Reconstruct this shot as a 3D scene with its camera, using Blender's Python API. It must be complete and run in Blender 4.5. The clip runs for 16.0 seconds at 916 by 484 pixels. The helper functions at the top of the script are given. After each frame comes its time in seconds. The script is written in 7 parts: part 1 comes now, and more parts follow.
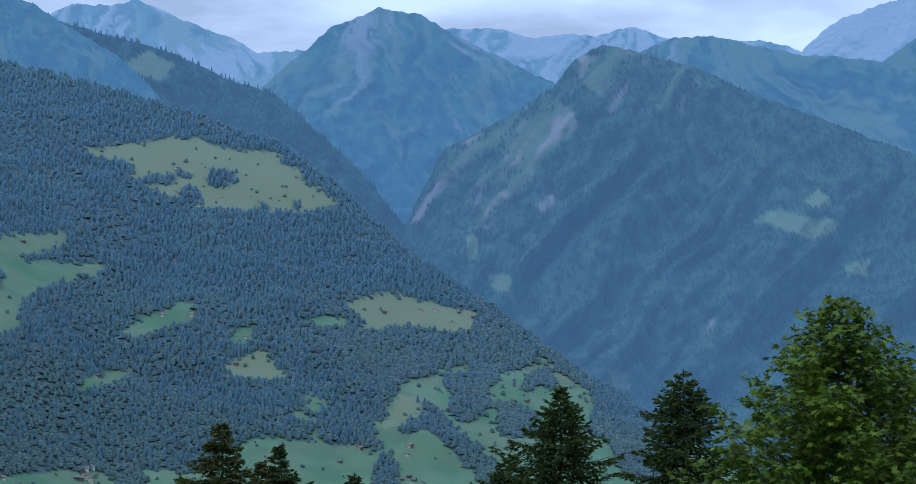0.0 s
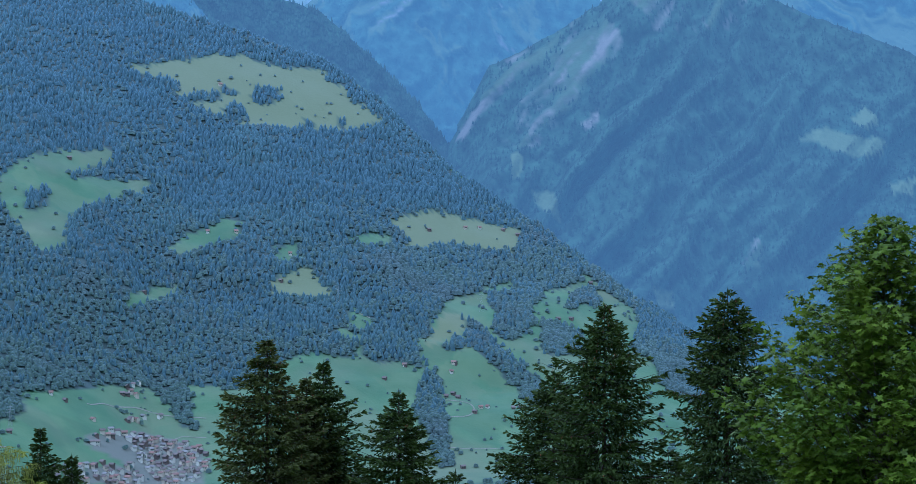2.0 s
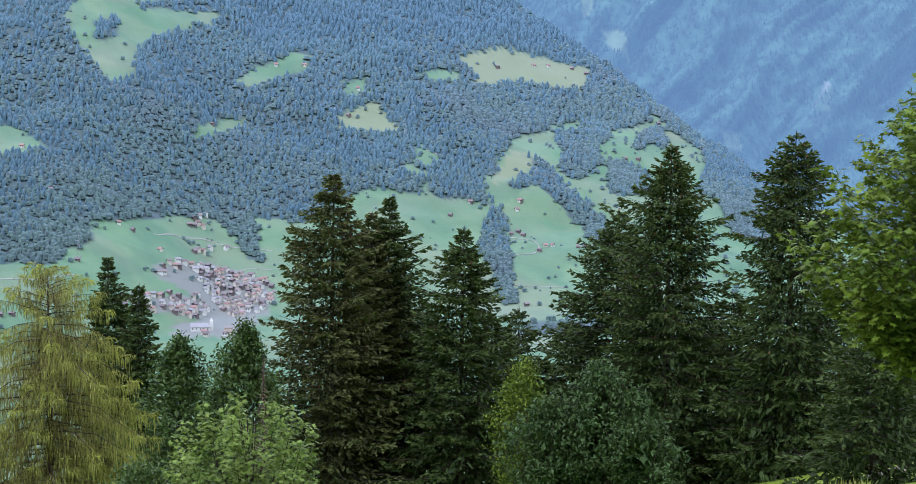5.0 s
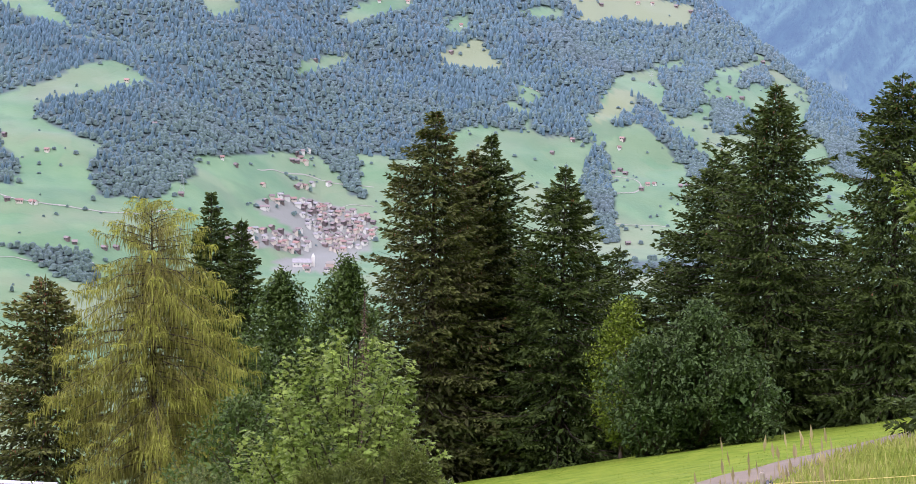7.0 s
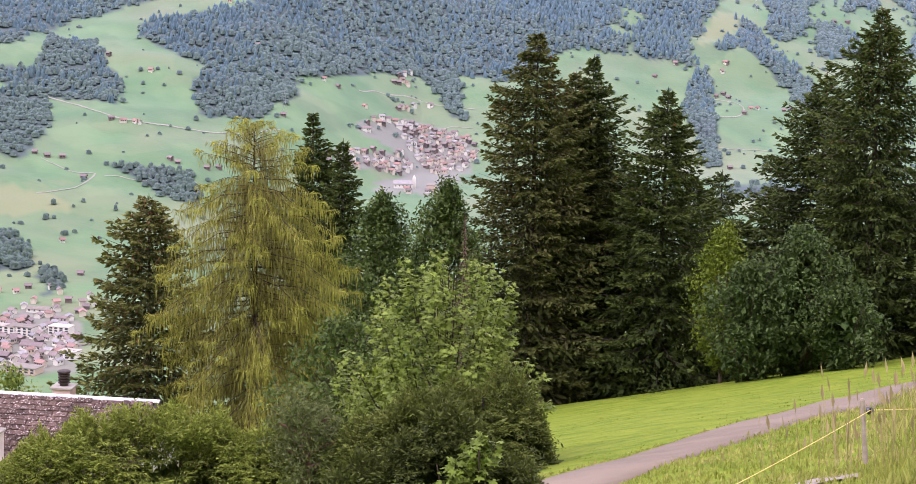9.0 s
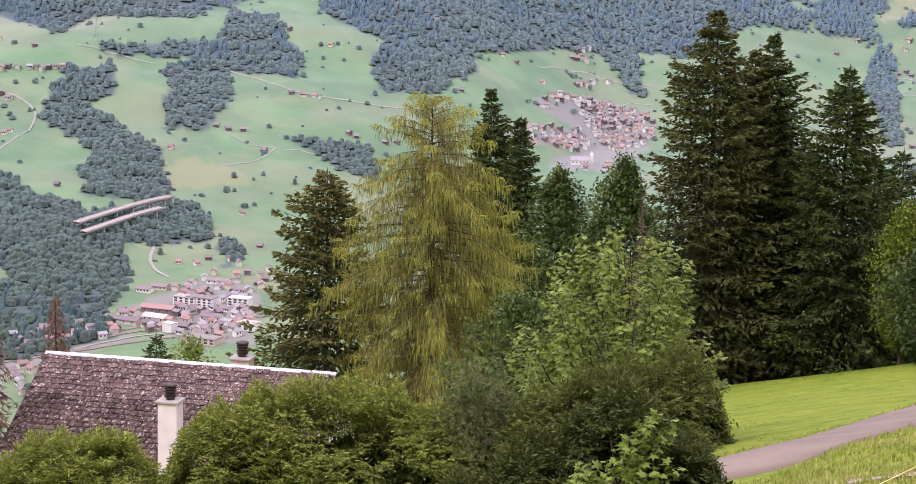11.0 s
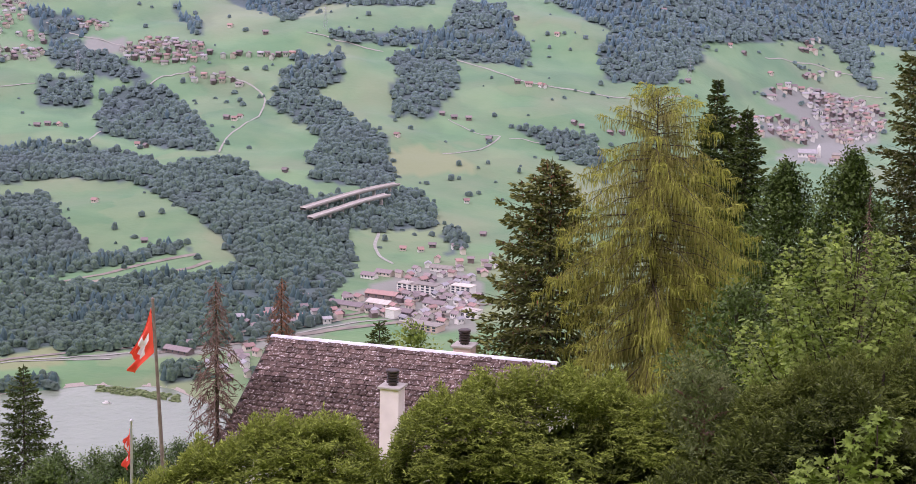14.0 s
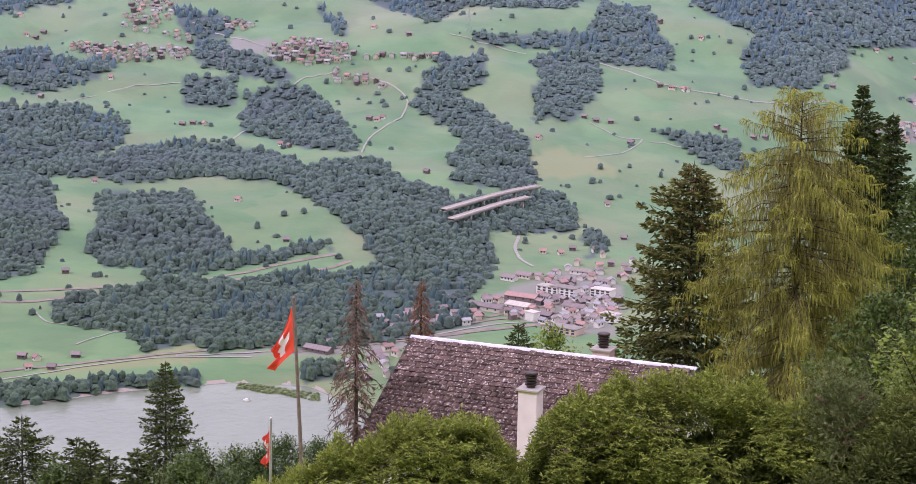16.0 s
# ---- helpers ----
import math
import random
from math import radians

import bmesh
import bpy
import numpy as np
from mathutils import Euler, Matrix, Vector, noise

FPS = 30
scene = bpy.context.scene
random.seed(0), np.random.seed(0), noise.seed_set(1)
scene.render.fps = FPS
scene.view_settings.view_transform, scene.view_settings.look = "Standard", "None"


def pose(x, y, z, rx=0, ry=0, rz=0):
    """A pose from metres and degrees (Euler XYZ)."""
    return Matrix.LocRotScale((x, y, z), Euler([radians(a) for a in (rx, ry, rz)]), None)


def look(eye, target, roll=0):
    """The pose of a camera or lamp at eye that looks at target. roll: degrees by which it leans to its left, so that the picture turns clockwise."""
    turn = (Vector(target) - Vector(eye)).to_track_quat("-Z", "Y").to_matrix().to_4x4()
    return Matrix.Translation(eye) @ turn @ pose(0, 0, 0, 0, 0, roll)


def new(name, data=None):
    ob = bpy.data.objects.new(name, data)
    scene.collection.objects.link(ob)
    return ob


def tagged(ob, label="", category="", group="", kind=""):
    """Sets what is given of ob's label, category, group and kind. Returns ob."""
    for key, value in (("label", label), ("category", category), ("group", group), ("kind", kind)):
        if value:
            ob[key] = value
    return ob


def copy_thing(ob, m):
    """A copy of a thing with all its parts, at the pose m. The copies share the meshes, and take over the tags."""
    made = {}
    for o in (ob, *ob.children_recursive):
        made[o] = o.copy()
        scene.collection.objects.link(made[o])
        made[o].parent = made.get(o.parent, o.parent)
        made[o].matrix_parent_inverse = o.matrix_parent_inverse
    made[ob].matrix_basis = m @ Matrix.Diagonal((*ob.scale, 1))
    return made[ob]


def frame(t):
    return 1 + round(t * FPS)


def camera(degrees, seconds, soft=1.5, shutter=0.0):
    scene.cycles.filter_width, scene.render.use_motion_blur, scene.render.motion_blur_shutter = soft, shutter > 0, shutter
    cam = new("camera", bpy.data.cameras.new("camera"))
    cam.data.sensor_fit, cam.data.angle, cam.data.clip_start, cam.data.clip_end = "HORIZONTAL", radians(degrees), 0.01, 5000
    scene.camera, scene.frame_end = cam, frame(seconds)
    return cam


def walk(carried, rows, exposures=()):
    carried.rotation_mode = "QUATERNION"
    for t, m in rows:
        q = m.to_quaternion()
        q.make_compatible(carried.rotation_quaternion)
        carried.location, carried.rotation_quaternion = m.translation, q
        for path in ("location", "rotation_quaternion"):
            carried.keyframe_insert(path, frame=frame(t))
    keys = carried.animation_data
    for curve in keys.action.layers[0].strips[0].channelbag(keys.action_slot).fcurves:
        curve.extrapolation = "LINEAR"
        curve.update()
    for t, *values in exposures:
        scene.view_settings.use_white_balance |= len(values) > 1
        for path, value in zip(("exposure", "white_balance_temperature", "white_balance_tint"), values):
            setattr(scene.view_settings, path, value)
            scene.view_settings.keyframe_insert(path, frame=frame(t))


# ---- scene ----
cam = camera(23.26, 16.0, soft=0.85)
EYE = 1.7
# seconds, pitch, roll, yaw: a camera on one spot that tilts down and turns to the left
ROWS = [
    (0.0, 0.000, -0.000, -0.000),
    (0.5, -0.383, 0.032, 0.266),
    (1.0, -0.838, 0.030, 0.669),
    (1.5, -1.417, -0.024, 0.965),
    (2.0, -2.119, -0.148, 1.151),
    (2.5, -3.000, -0.229, 1.062),
    (3.0, -3.874, -0.409, 1.145),
    (3.5, -4.658, -0.639, 1.334),
    (6.0, -7.157, -1.285, 4.421),
    (6.5, -7.576, -1.312, 5.083),
    (7.0, -7.989, -1.362, 5.599),
    (7.5, -8.461, -1.361, 6.094),
    (8.0, -9.345, -1.477, 6.581),
    (8.5, -10.181, -1.583, 7.144),
    (9.0, -10.052, -1.476, 8.242),
    (9.5, -10.012, -1.409, 9.359),
    (10.0, -10.398, -1.301, 10.687),
    (12.5, -11.020, -1.345, 15.644),
    (13.0, -11.236, -1.195, 16.857),
    (13.5, -11.268, -1.198, 17.946),
    (14.0, -11.167, -1.146, 18.648),
    (14.5, -11.113, -1.097, 19.328),
    (15.0, -11.122, -1.172, 20.328),
    (15.5, -11.126, -1.117, 21.370),
    (16.0, -11.181, -1.193, 22.337),
]
EXPOSURES = [(0.0, -0.72, 4350, 13), (2.0, -0.34, 4120, 12), (3.5, 0.16, 4400, 15), (6.0, 0.68, 5140, 30), (7.0, 0.80, 5380, 35), (9.0, 0.84, 5700, 41), (12.5, 0.60, 5680, 45), (16.0, 0.45, 5560, 47)]
walk(cam, [(t, pose(0, 0, EYE, 90 + pitch, roll, yaw)) for t, pitch, roll, yaw in ROWS], EXPOSURES)

# ---- daylight: a closed cover of bright cloud with a weak, wide sun behind it ----
world = bpy.data.worlds.new("overcast_sky")
scene.world = world
world.use_nodes = True
wt = world.node_tree
wt.nodes.clear()
w_out = wt.nodes.new("ShaderNodeOutputWorld")
w_bg = wt.nodes.new("ShaderNodeBackground")
w_bg.inputs["Strength"].default_value = 0.12
w_sky = wt.nodes.new("ShaderNodeTexSky")
w_sky.sky_type, w_sky.sun_disc = "NISHITA", False
w_sky.sun_elevation, w_sky.sun_rotation = radians(48), radians(215)
w_sky.air_density, w_sky.dust_density = 1.2, 2.0
w_co = wt.nodes.new("ShaderNodeTexCoord")
w_map = wt.nodes.new("ShaderNodeMapping")
w_map.inputs["Scale"].default_value = (3.0, 3.0, 11.0)
w_n = wt.nodes.new("ShaderNodeTexNoise")
w_n.inputs["Scale"].default_value, w_n.inputs["Detail"].default_value, w_n.inputs["Roughness"].default_value = 2.2, 7.0, 0.55
w_r = wt.nodes.new("ShaderNodeValToRGB")
w_r.color_ramp.elements[0].position, w_r.color_ramp.elements[0].color = 0.36, (7.3, 7.0, 6.5, 1)
w_r.color_ramp.elements[1].position, w_r.color_ramp.elements[1].color = 0.62, (13.9, 13.0, 11.8, 1)
w_mix = wt.nodes.new("ShaderNodeMixRGB")
w_mix.inputs[0].default_value = 0.85
for a, b in ((w_co.outputs["Generated"], w_map.inputs[0]), (w_map.outputs[0], w_n.inputs["Vector"]), (w_n.outputs["Fac"], w_r.inputs[0]),
             (w_sky.outputs[0], w_mix.inputs[1]), (w_r.outputs[0], w_mix.inputs[2]), (w_mix.outputs[0], w_bg.inputs["Color"]), (w_bg.outputs[0], w_out.inputs[0])):
    wt.links.new(a, b)
sun = new("sun", bpy.data.lights.new("sun", "SUN"))
sun.data.energy, sun.data.angle, sun.data.color = 1.2, radians(12), (1.0, 0.95, 0.88)
sun.matrix_world = look((0, 0, 300), (60, 85, 180))


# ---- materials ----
def haze_sheen(nt, bsdf, near, far):
    """Haze painted as sheen on a surface, growing from the valley's floor to its far crest."""
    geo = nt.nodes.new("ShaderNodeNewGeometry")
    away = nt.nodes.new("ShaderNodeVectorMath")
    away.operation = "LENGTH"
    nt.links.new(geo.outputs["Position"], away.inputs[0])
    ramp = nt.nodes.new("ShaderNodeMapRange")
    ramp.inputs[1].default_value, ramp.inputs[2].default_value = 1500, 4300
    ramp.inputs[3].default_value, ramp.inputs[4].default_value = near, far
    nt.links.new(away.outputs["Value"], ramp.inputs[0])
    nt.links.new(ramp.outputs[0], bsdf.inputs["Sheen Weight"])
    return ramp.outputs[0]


def material(name, base, other=None, scale=1.0, rough=0.8, detail=4.0, bump=0.0, bump_scale=None, island=0.0, obj=0.0, sheen=0.0, sheen_tint=(1, 1, 1), metal=0.0, spec=0.5, third=None, third_scale=0.1, third_from=0.48, third_to=0.68, coords="Object", trans=0.0, fresh=None, far=None):
    """A surface with grain and stains at two sizes: base to other by fine noise, third by coarse noise; island and obj vary the value piece by piece."""
    m = bpy.data.materials.new(name)
    m.use_nodes = True
    nt = m.node_tree
    bsdf = nt.nodes["Principled BSDF"]
    co = nt.nodes.new("ShaderNodeNewGeometry" if coords == "Position" else "ShaderNodeTexCoord")
    col = nt.nodes.new("ShaderNodeMixRGB")
    col.inputs[1].default_value, col.inputs[2].default_value = (*base, 1), (*(other or base), 1)
    n1 = nt.nodes.new("ShaderNodeTexNoise")
    n1.inputs["Scale"].default_value, n1.inputs["Detail"].default_value = scale, detail
    r1 = nt.nodes.new("ShaderNodeMapRange")
    r1.inputs[1].default_value, r1.inputs[2].default_value = 0.35, 0.65
    nt.links.new(co.outputs[coords], n1.inputs["Vector"])
    nt.links.new(n1.outputs["Fac"], r1.inputs[0])
    nt.links.new(r1.outputs[0], col.inputs[0])
    out = col.outputs[0]
    if third:
        n2 = nt.nodes.new("ShaderNodeTexNoise")
        n2.inputs["Scale"].default_value, n2.inputs["Detail"].default_value = third_scale, 5.0
        r2 = nt.nodes.new("ShaderNodeMapRange")
        r2.inputs[1].default_value, r2.inputs[2].default_value = third_from, third_to
        c2 = nt.nodes.new("ShaderNodeMixRGB")
        c2.inputs[2].default_value = (*third, 1)
        nt.links.new(co.outputs[coords], n2.inputs["Vector"])
        nt.links.new(n2.outputs["Fac"], r2.inputs[0])
        nt.links.new(r2.outputs[0], c2.inputs[0])
        nt.links.new(out, c2.inputs[1])
        out = c2.outputs[0]
    if fresh:
        # this year's growth at the ends of the twigs
        at = nt.nodes.new("ShaderNodeAttribute")
        at.attribute_name = "age"
        c3 = nt.nodes.new("ShaderNodeMixRGB")
        c3.inputs[2].default_value = (*fresh, 1)
        nt.links.new(at.outputs["Fac"], c3.inputs[0])
        nt.links.new(out, c3.inputs[1])
        out = c3.outputs[0]
    for amount, kind in ((island, "geo"), (obj, "obj")):
        if amount:
            g = nt.nodes.new("ShaderNodeNewGeometry" if kind == "geo" else "ShaderNodeObjectInfo")
            r = nt.nodes.new("ShaderNodeMapRange")
            r.inputs[3].default_value, r.inputs[4].default_value = 1 - amount, 1 + amount
            h = nt.nodes.new("ShaderNodeHueSaturation")
            nt.links.new(g.outputs["Random Per Island" if kind == "geo" else "Random"], r.inputs[0])
            nt.links.new(r.outputs[0], h.inputs["Value"])
            nt.links.new(out, h.inputs["Color"])
            out = h.outputs[0]
    nt.links.new(out, bsdf.inputs["Base Color"])
    bsdf.inputs["Roughness"].default_value, bsdf.inputs["Metallic"].default_value = rough, metal
    bsdf.inputs["Specular IOR Level"].default_value = spec
    if sheen:
        bsdf.inputs["Sheen Weight"].default_value, bsdf.inputs["Sheen Roughness"].default_value = sheen, 1.0
        bsdf.inputs["Sheen Tint"].default_value = (*sheen_tint, 1)
    # sheen that rises with distance imitates haze
    if far is not None:
        haze_sheen(nt, bsdf, sheen, far)
    if bump:
        nb = nt.nodes.new("ShaderNodeTexNoise")
        nb.inputs["Scale"].default_value, nb.inputs["Detail"].default_value = bump_scale or scale * 2, 6.0
        b = nt.nodes.new("ShaderNodeBump")
        b.inputs["Strength"].default_value, b.inputs["Distance"].default_value = 1.0, bump
        nt.links.new(co.outputs[coords], nb.inputs["Vector"])
        nt.links.new(nb.outputs["Fac"], b.inputs["Height"])
        nt.links.new(b.outputs[0], bsdf.inputs["Normal"])
    if trans:
        t = nt.nodes.new("ShaderNodeBsdfTranslucent")
        mx = nt.nodes.new("ShaderNodeMixShader")
        mx.inputs[0].default_value = trans
        nt.links.new(out, t.inputs["Color"])
        nt.links.new(bsdf.outputs[0], mx.inputs[1])
        nt.links.new(t.outputs[0], mx.inputs[2])
        nt.links.new(mx.outputs[0], nt.nodes["Material Output"].inputs[0])
    return m


def cover_material(name):
    """Alpine land cover: grass with paler hay meadows, ploughed soil and the dark floor of the woods."""
    m = material(name, (0.092, 0.184, 0.062), (0.130, 0.220, 0.078), 0.02, 0.9, 6.0, 0.5, 0.2, third=(0.168, 0.212, 0.090), third_scale=0.006, spec=0.08, sheen=0.1, sheen_tint=(0.62, 0.74, 0.95))
    nt = m.node_tree
    bsdf = nt.nodes["Principled BSDF"]
    out = bsdf.inputs["Base Color"].links[0].from_socket
    # parcels, each mown at another time
    vo = nt.nodes.new("ShaderNodeTexVoronoi")
    vo.inputs["Scale"].default_value = 0.014
    tc = nt.nodes.new("ShaderNodeTexCoord")
    bend = nt.nodes.new("ShaderNodeTexNoise")
    bend.inputs["Scale"].default_value, bend.inputs["Detail"].default_value = 0.02, 3.0
    nt.links.new(tc.outputs["Object"], bend.inputs["Vector"])
    shift = nt.nodes.new("ShaderNodeVectorMath")
    shift.operation = "MULTIPLY_ADD"
    shift.inputs[1].default_value = (70, 70, 70)
    nt.links.new(bend.outputs["Color"], shift.inputs[0])
    nt.links.new(tc.outputs["Object"], shift.inputs[2])
    vo.feature, vo.inputs["Smoothness"].default_value = "SMOOTH_F1", 0.35
    nt.links.new(shift.outputs[0], vo.inputs["Vector"])
    vs = nt.nodes.new("ShaderNodeSeparateColor")
    nt.links.new(vo.outputs["Color"], vs.inputs[0])
    vr = nt.nodes.new("ShaderNodeMapRange")
    vr.inputs[3].default_value, vr.inputs[4].default_value = 0.90, 1.10
    nt.links.new(vs.outputs["Red"], vr.inputs[0])
    hs = nt.nodes.new("ShaderNodeHueSaturation")
    nt.links.new(vr.outputs[0], hs.inputs["Value"])
    nt.links.new(out, hs.inputs["Color"])
    dry = nt.nodes.new("ShaderNodeMapRange")
    dry.inputs[1].default_value, dry.inputs[2].default_value, dry.inputs[4].default_value = 0.62, 0.98, 0.20
    nt.links.new(vs.outputs["Green"], dry.inputs[0])
    pale = nt.nodes.new("ShaderNodeMixRGB")
    pale.inputs[2].default_value = (0.27, 0.26, 0.12, 1)
    nt.links.new(dry.outputs[0], pale.inputs[0])
    nt.links.new(hs.outputs[0], pale.inputs[1])
    out = pale.outputs[0]
    at = nt.nodes.new("ShaderNodeAttribute")
    at.attribute_name = "cover"
    sp = nt.nodes.new("ShaderNodeSeparateColor")
    nt.links.new(at.outputs["Color"], sp.inputs[0])
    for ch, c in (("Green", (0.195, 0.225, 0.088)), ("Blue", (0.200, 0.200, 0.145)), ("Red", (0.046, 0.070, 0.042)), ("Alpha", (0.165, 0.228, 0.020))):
        mx = nt.nodes.new("ShaderNodeMixRGB")
        mx.inputs[2].default_value = (*c, 1)
        if ch == "Alpha":
            tuft = nt.nodes.new("ShaderNodeTexNoise")
            tuft.inputs["Scale"].default_value, tuft.inputs["Detail"].default_value, tuft.inputs["Roughness"].default_value = 0.9, 9.0, 0.72
            nt.links.new(tc.outputs["Object"], tuft.inputs["Vector"])
            blend = nt.nodes.new("ShaderNodeValToRGB")
            blend.color_ramp.elements[0].position, blend.color_ramp.elements[0].color = 0.36, (0.108, 0.176, 0.010, 1)
            blend.color_ramp.elements[1].position, blend.color_ramp.elements[1].color = 0.66, (0.225, 0.272, 0.026, 1)
            nt.links.new(tuft.outputs["Fac"], blend.inputs[0])
            nt.links.new(blend.outputs[0], mx.inputs[2])
        nt.links.new(at.outputs["Alpha"] if ch == "Alpha" else sp.outputs[ch], mx.inputs[0])
        nt.links.new(out, mx.inputs[1])
        out = mx.outputs[0]
    nt.links.new(out, bsdf.inputs["Base Color"])
    # painted haze: sheen over the valley's ground, none on the near meadow
    air = haze_sheen(nt, bsdf, 0.04, 0.21)
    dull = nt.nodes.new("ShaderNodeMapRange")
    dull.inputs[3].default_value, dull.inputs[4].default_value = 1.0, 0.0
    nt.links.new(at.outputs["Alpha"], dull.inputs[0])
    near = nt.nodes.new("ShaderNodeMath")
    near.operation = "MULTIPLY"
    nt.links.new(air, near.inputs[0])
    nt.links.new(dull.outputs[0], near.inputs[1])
    # a little extra haze sheen where woods cover the ground
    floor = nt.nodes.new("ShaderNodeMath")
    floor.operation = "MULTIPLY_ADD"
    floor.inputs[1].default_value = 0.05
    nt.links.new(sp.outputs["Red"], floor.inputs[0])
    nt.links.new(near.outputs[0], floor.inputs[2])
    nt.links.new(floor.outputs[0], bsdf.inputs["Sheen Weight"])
    return m


# Tint of the sheen that imitates haze on far roofs, walls and roads.
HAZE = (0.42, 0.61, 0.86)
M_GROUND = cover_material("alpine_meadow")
# The far crowns' blue sheen stands in for haze, stronger further off.
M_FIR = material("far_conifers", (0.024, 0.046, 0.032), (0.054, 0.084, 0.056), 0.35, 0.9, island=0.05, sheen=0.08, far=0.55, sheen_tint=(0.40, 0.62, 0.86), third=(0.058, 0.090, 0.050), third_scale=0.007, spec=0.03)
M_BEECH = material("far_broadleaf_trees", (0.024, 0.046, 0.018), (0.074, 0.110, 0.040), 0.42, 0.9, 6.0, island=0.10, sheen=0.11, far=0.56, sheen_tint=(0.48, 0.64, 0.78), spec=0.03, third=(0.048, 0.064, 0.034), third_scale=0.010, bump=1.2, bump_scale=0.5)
M_NEEDLE = material("spruce_needles", (0.036, 0.056, 0.014), (0.061, 0.087, 0.019), 0.5, 0.6, island=0.35, trans=0.12, spec=0.12, fresh=(0.069, 0.094, 0.018))
M_NEEDLE_OLD = material("old_spruce_needles", (0.047, 0.060, 0.015), (0.079, 0.092, 0.023), 0.5, 0.6, island=0.35, trans=0.12, third=(0.077, 0.069, 0.028), third_scale=0.5, spec=0.12, fresh=(0.102, 0.113, 0.027))
M_NEEDLE_CONE = material("olive_spruce_needles", (0.055, 0.070, 0.018), (0.096, 0.106, 0.029), 0.5, 0.6, island=0.35, trans=0.12, spec=0.12, fresh=(0.155, 0.163, 0.041))
M_NEEDLE_YOUNG = material("young_spruce_needles", (0.033, 0.052, 0.009), (0.051, 0.067, 0.012), 0.8, 0.55, island=0.3, trans=0.15, spec=0.12, fresh=(0.162, 0.191, 0.037))
# Darker copy of the young needles; shade between the twigs is in its colour.
M_NEEDLE_SHADE = material("shaded_young_spruce_needles", (0.019, 0.031, 0.007), (0.031, 0.044, 0.009), 0.8, 0.55, island=0.35, trans=0.12, spec=0.12, fresh=(0.106, 0.128, 0.027))
M_HAZEL = material("hazel_leaves", (0.050, 0.088, 0.020), (0.092, 0.134, 0.036), 0.6, 0.5, island=0.35, trans=0.25, spec=0.15)
M_HEDGE = material("hedge_needles", (0.058, 0.084, 0.013), (0.086, 0.110, 0.019), 0.7, 0.55, island=0.3, trans=0.15, third=(0.052, 0.065, 0.015), third_scale=0.5, spec=0.12, fresh=(0.293, 0.346, 0.055))
M_LARCH = material("larch_needles", (0.157, 0.133, 0.042), (0.223, 0.204, 0.052), 0.6, 0.6, island=0.25, trans=0.2, third=(0.128, 0.100, 0.043), third_scale=0.35, spec=0.12, fresh=(0.344, 0.361, 0.053))
M_LEAF = material("green_leaves", (0.104, 0.158, 0.011), (0.178, 0.230, 0.017), 0.6, 0.45, island=0.35, trans=0.25, spec=0.15)
M_LEAF_LIGHT = material("fresh_green_leaves", (0.155, 0.223, 0.030), (0.231, 0.294, 0.054), 0.8, 0.5, island=0.35, trans=0.3, spec=0.15)
M_LEAF_DARK = material("dark_green_leaves", (0.055, 0.094, 0.017), (0.098, 0.140, 0.030), 0.6, 0.45, island=0.35, trans=0.2, spec=0.15)
M_PINE = material("pine_needles", (0.108, 0.140, 0.040), (0.166, 0.191, 0.068), 1.0, 0.6, island=0.4, trans=0.25, spec=0.15)
M_BARK = material("brown_bark", (0.085, 0.062, 0.045), (0.045, 0.035, 0.028), 3.0, 0.9, bump=0.03, spec=0.15)
M_MAPLE_BARK = material("grey_lichened_bark", (0.15, 0.13, 0.10), (0.07, 0.06, 0.05), 5.0, 0.9, bump=0.03, spec=0.15, third=(0.24, 0.23, 0.19), third_scale=3.0)
M_PINE_BARK = material("reddish_pine_bark", (0.26, 0.15, 0.10), (0.16, 0.09, 0.065), 4.0, 0.9, bump=0.02)
M_CONE = material("brown_cones", (0.22, 0.105, 0.045), (0.15, 0.075, 0.035), 3.0, 0.7, island=0.4, spec=0.15)
M_DEAD = material("dead_grey_wood", (0.20, 0.13, 0.095), (0.13, 0.088, 0.066), 2.0, 0.9, spec=0.15)
M_RUST = material("rust_brown_needles", (0.22, 0.11, 0.060), (0.14, 0.075, 0.045), 2.0, 0.9, spec=0.15)
M_ROOF = material("weathered_brown_roof_tiles", (0.112, 0.076, 0.060), (0.070, 0.047, 0.038), 2.0, 0.9, obj=0.3, island=0.3, bump=0.02, bump_scale=9.0, third=(0.34, 0.295, 0.265), third_scale=11.0, third_from=0.56, third_to=0.66, coords="Position", spec=0.12)
M_WHITE = material("white_plaster", (0.74, 0.71, 0.62), (0.62, 0.60, 0.52), 1.5, 0.8, bump=0.01, bump_scale=20)
M_CHIMNEY = material("pinkish_white_render", (0.80, 0.70, 0.67), (0.70, 0.61, 0.58), 1.5, 0.85, bump=0.01, bump_scale=20)
M_SHEET = material("pale_sheet_metal", (0.66, 0.64, 0.60), (0.48, 0.48, 0.49), 2.0, 0.35, metal=0.6)
M_COWL = material("rusty_black_cowl", (0.045, 0.038, 0.035), (0.085, 0.058, 0.045), 6.0, 0.6, metal=0.5)
M_PINK = material("pinkish_plaster", (0.55, 0.42, 0.33), (0.48, 0.37, 0.29), 2.0, 0.85)
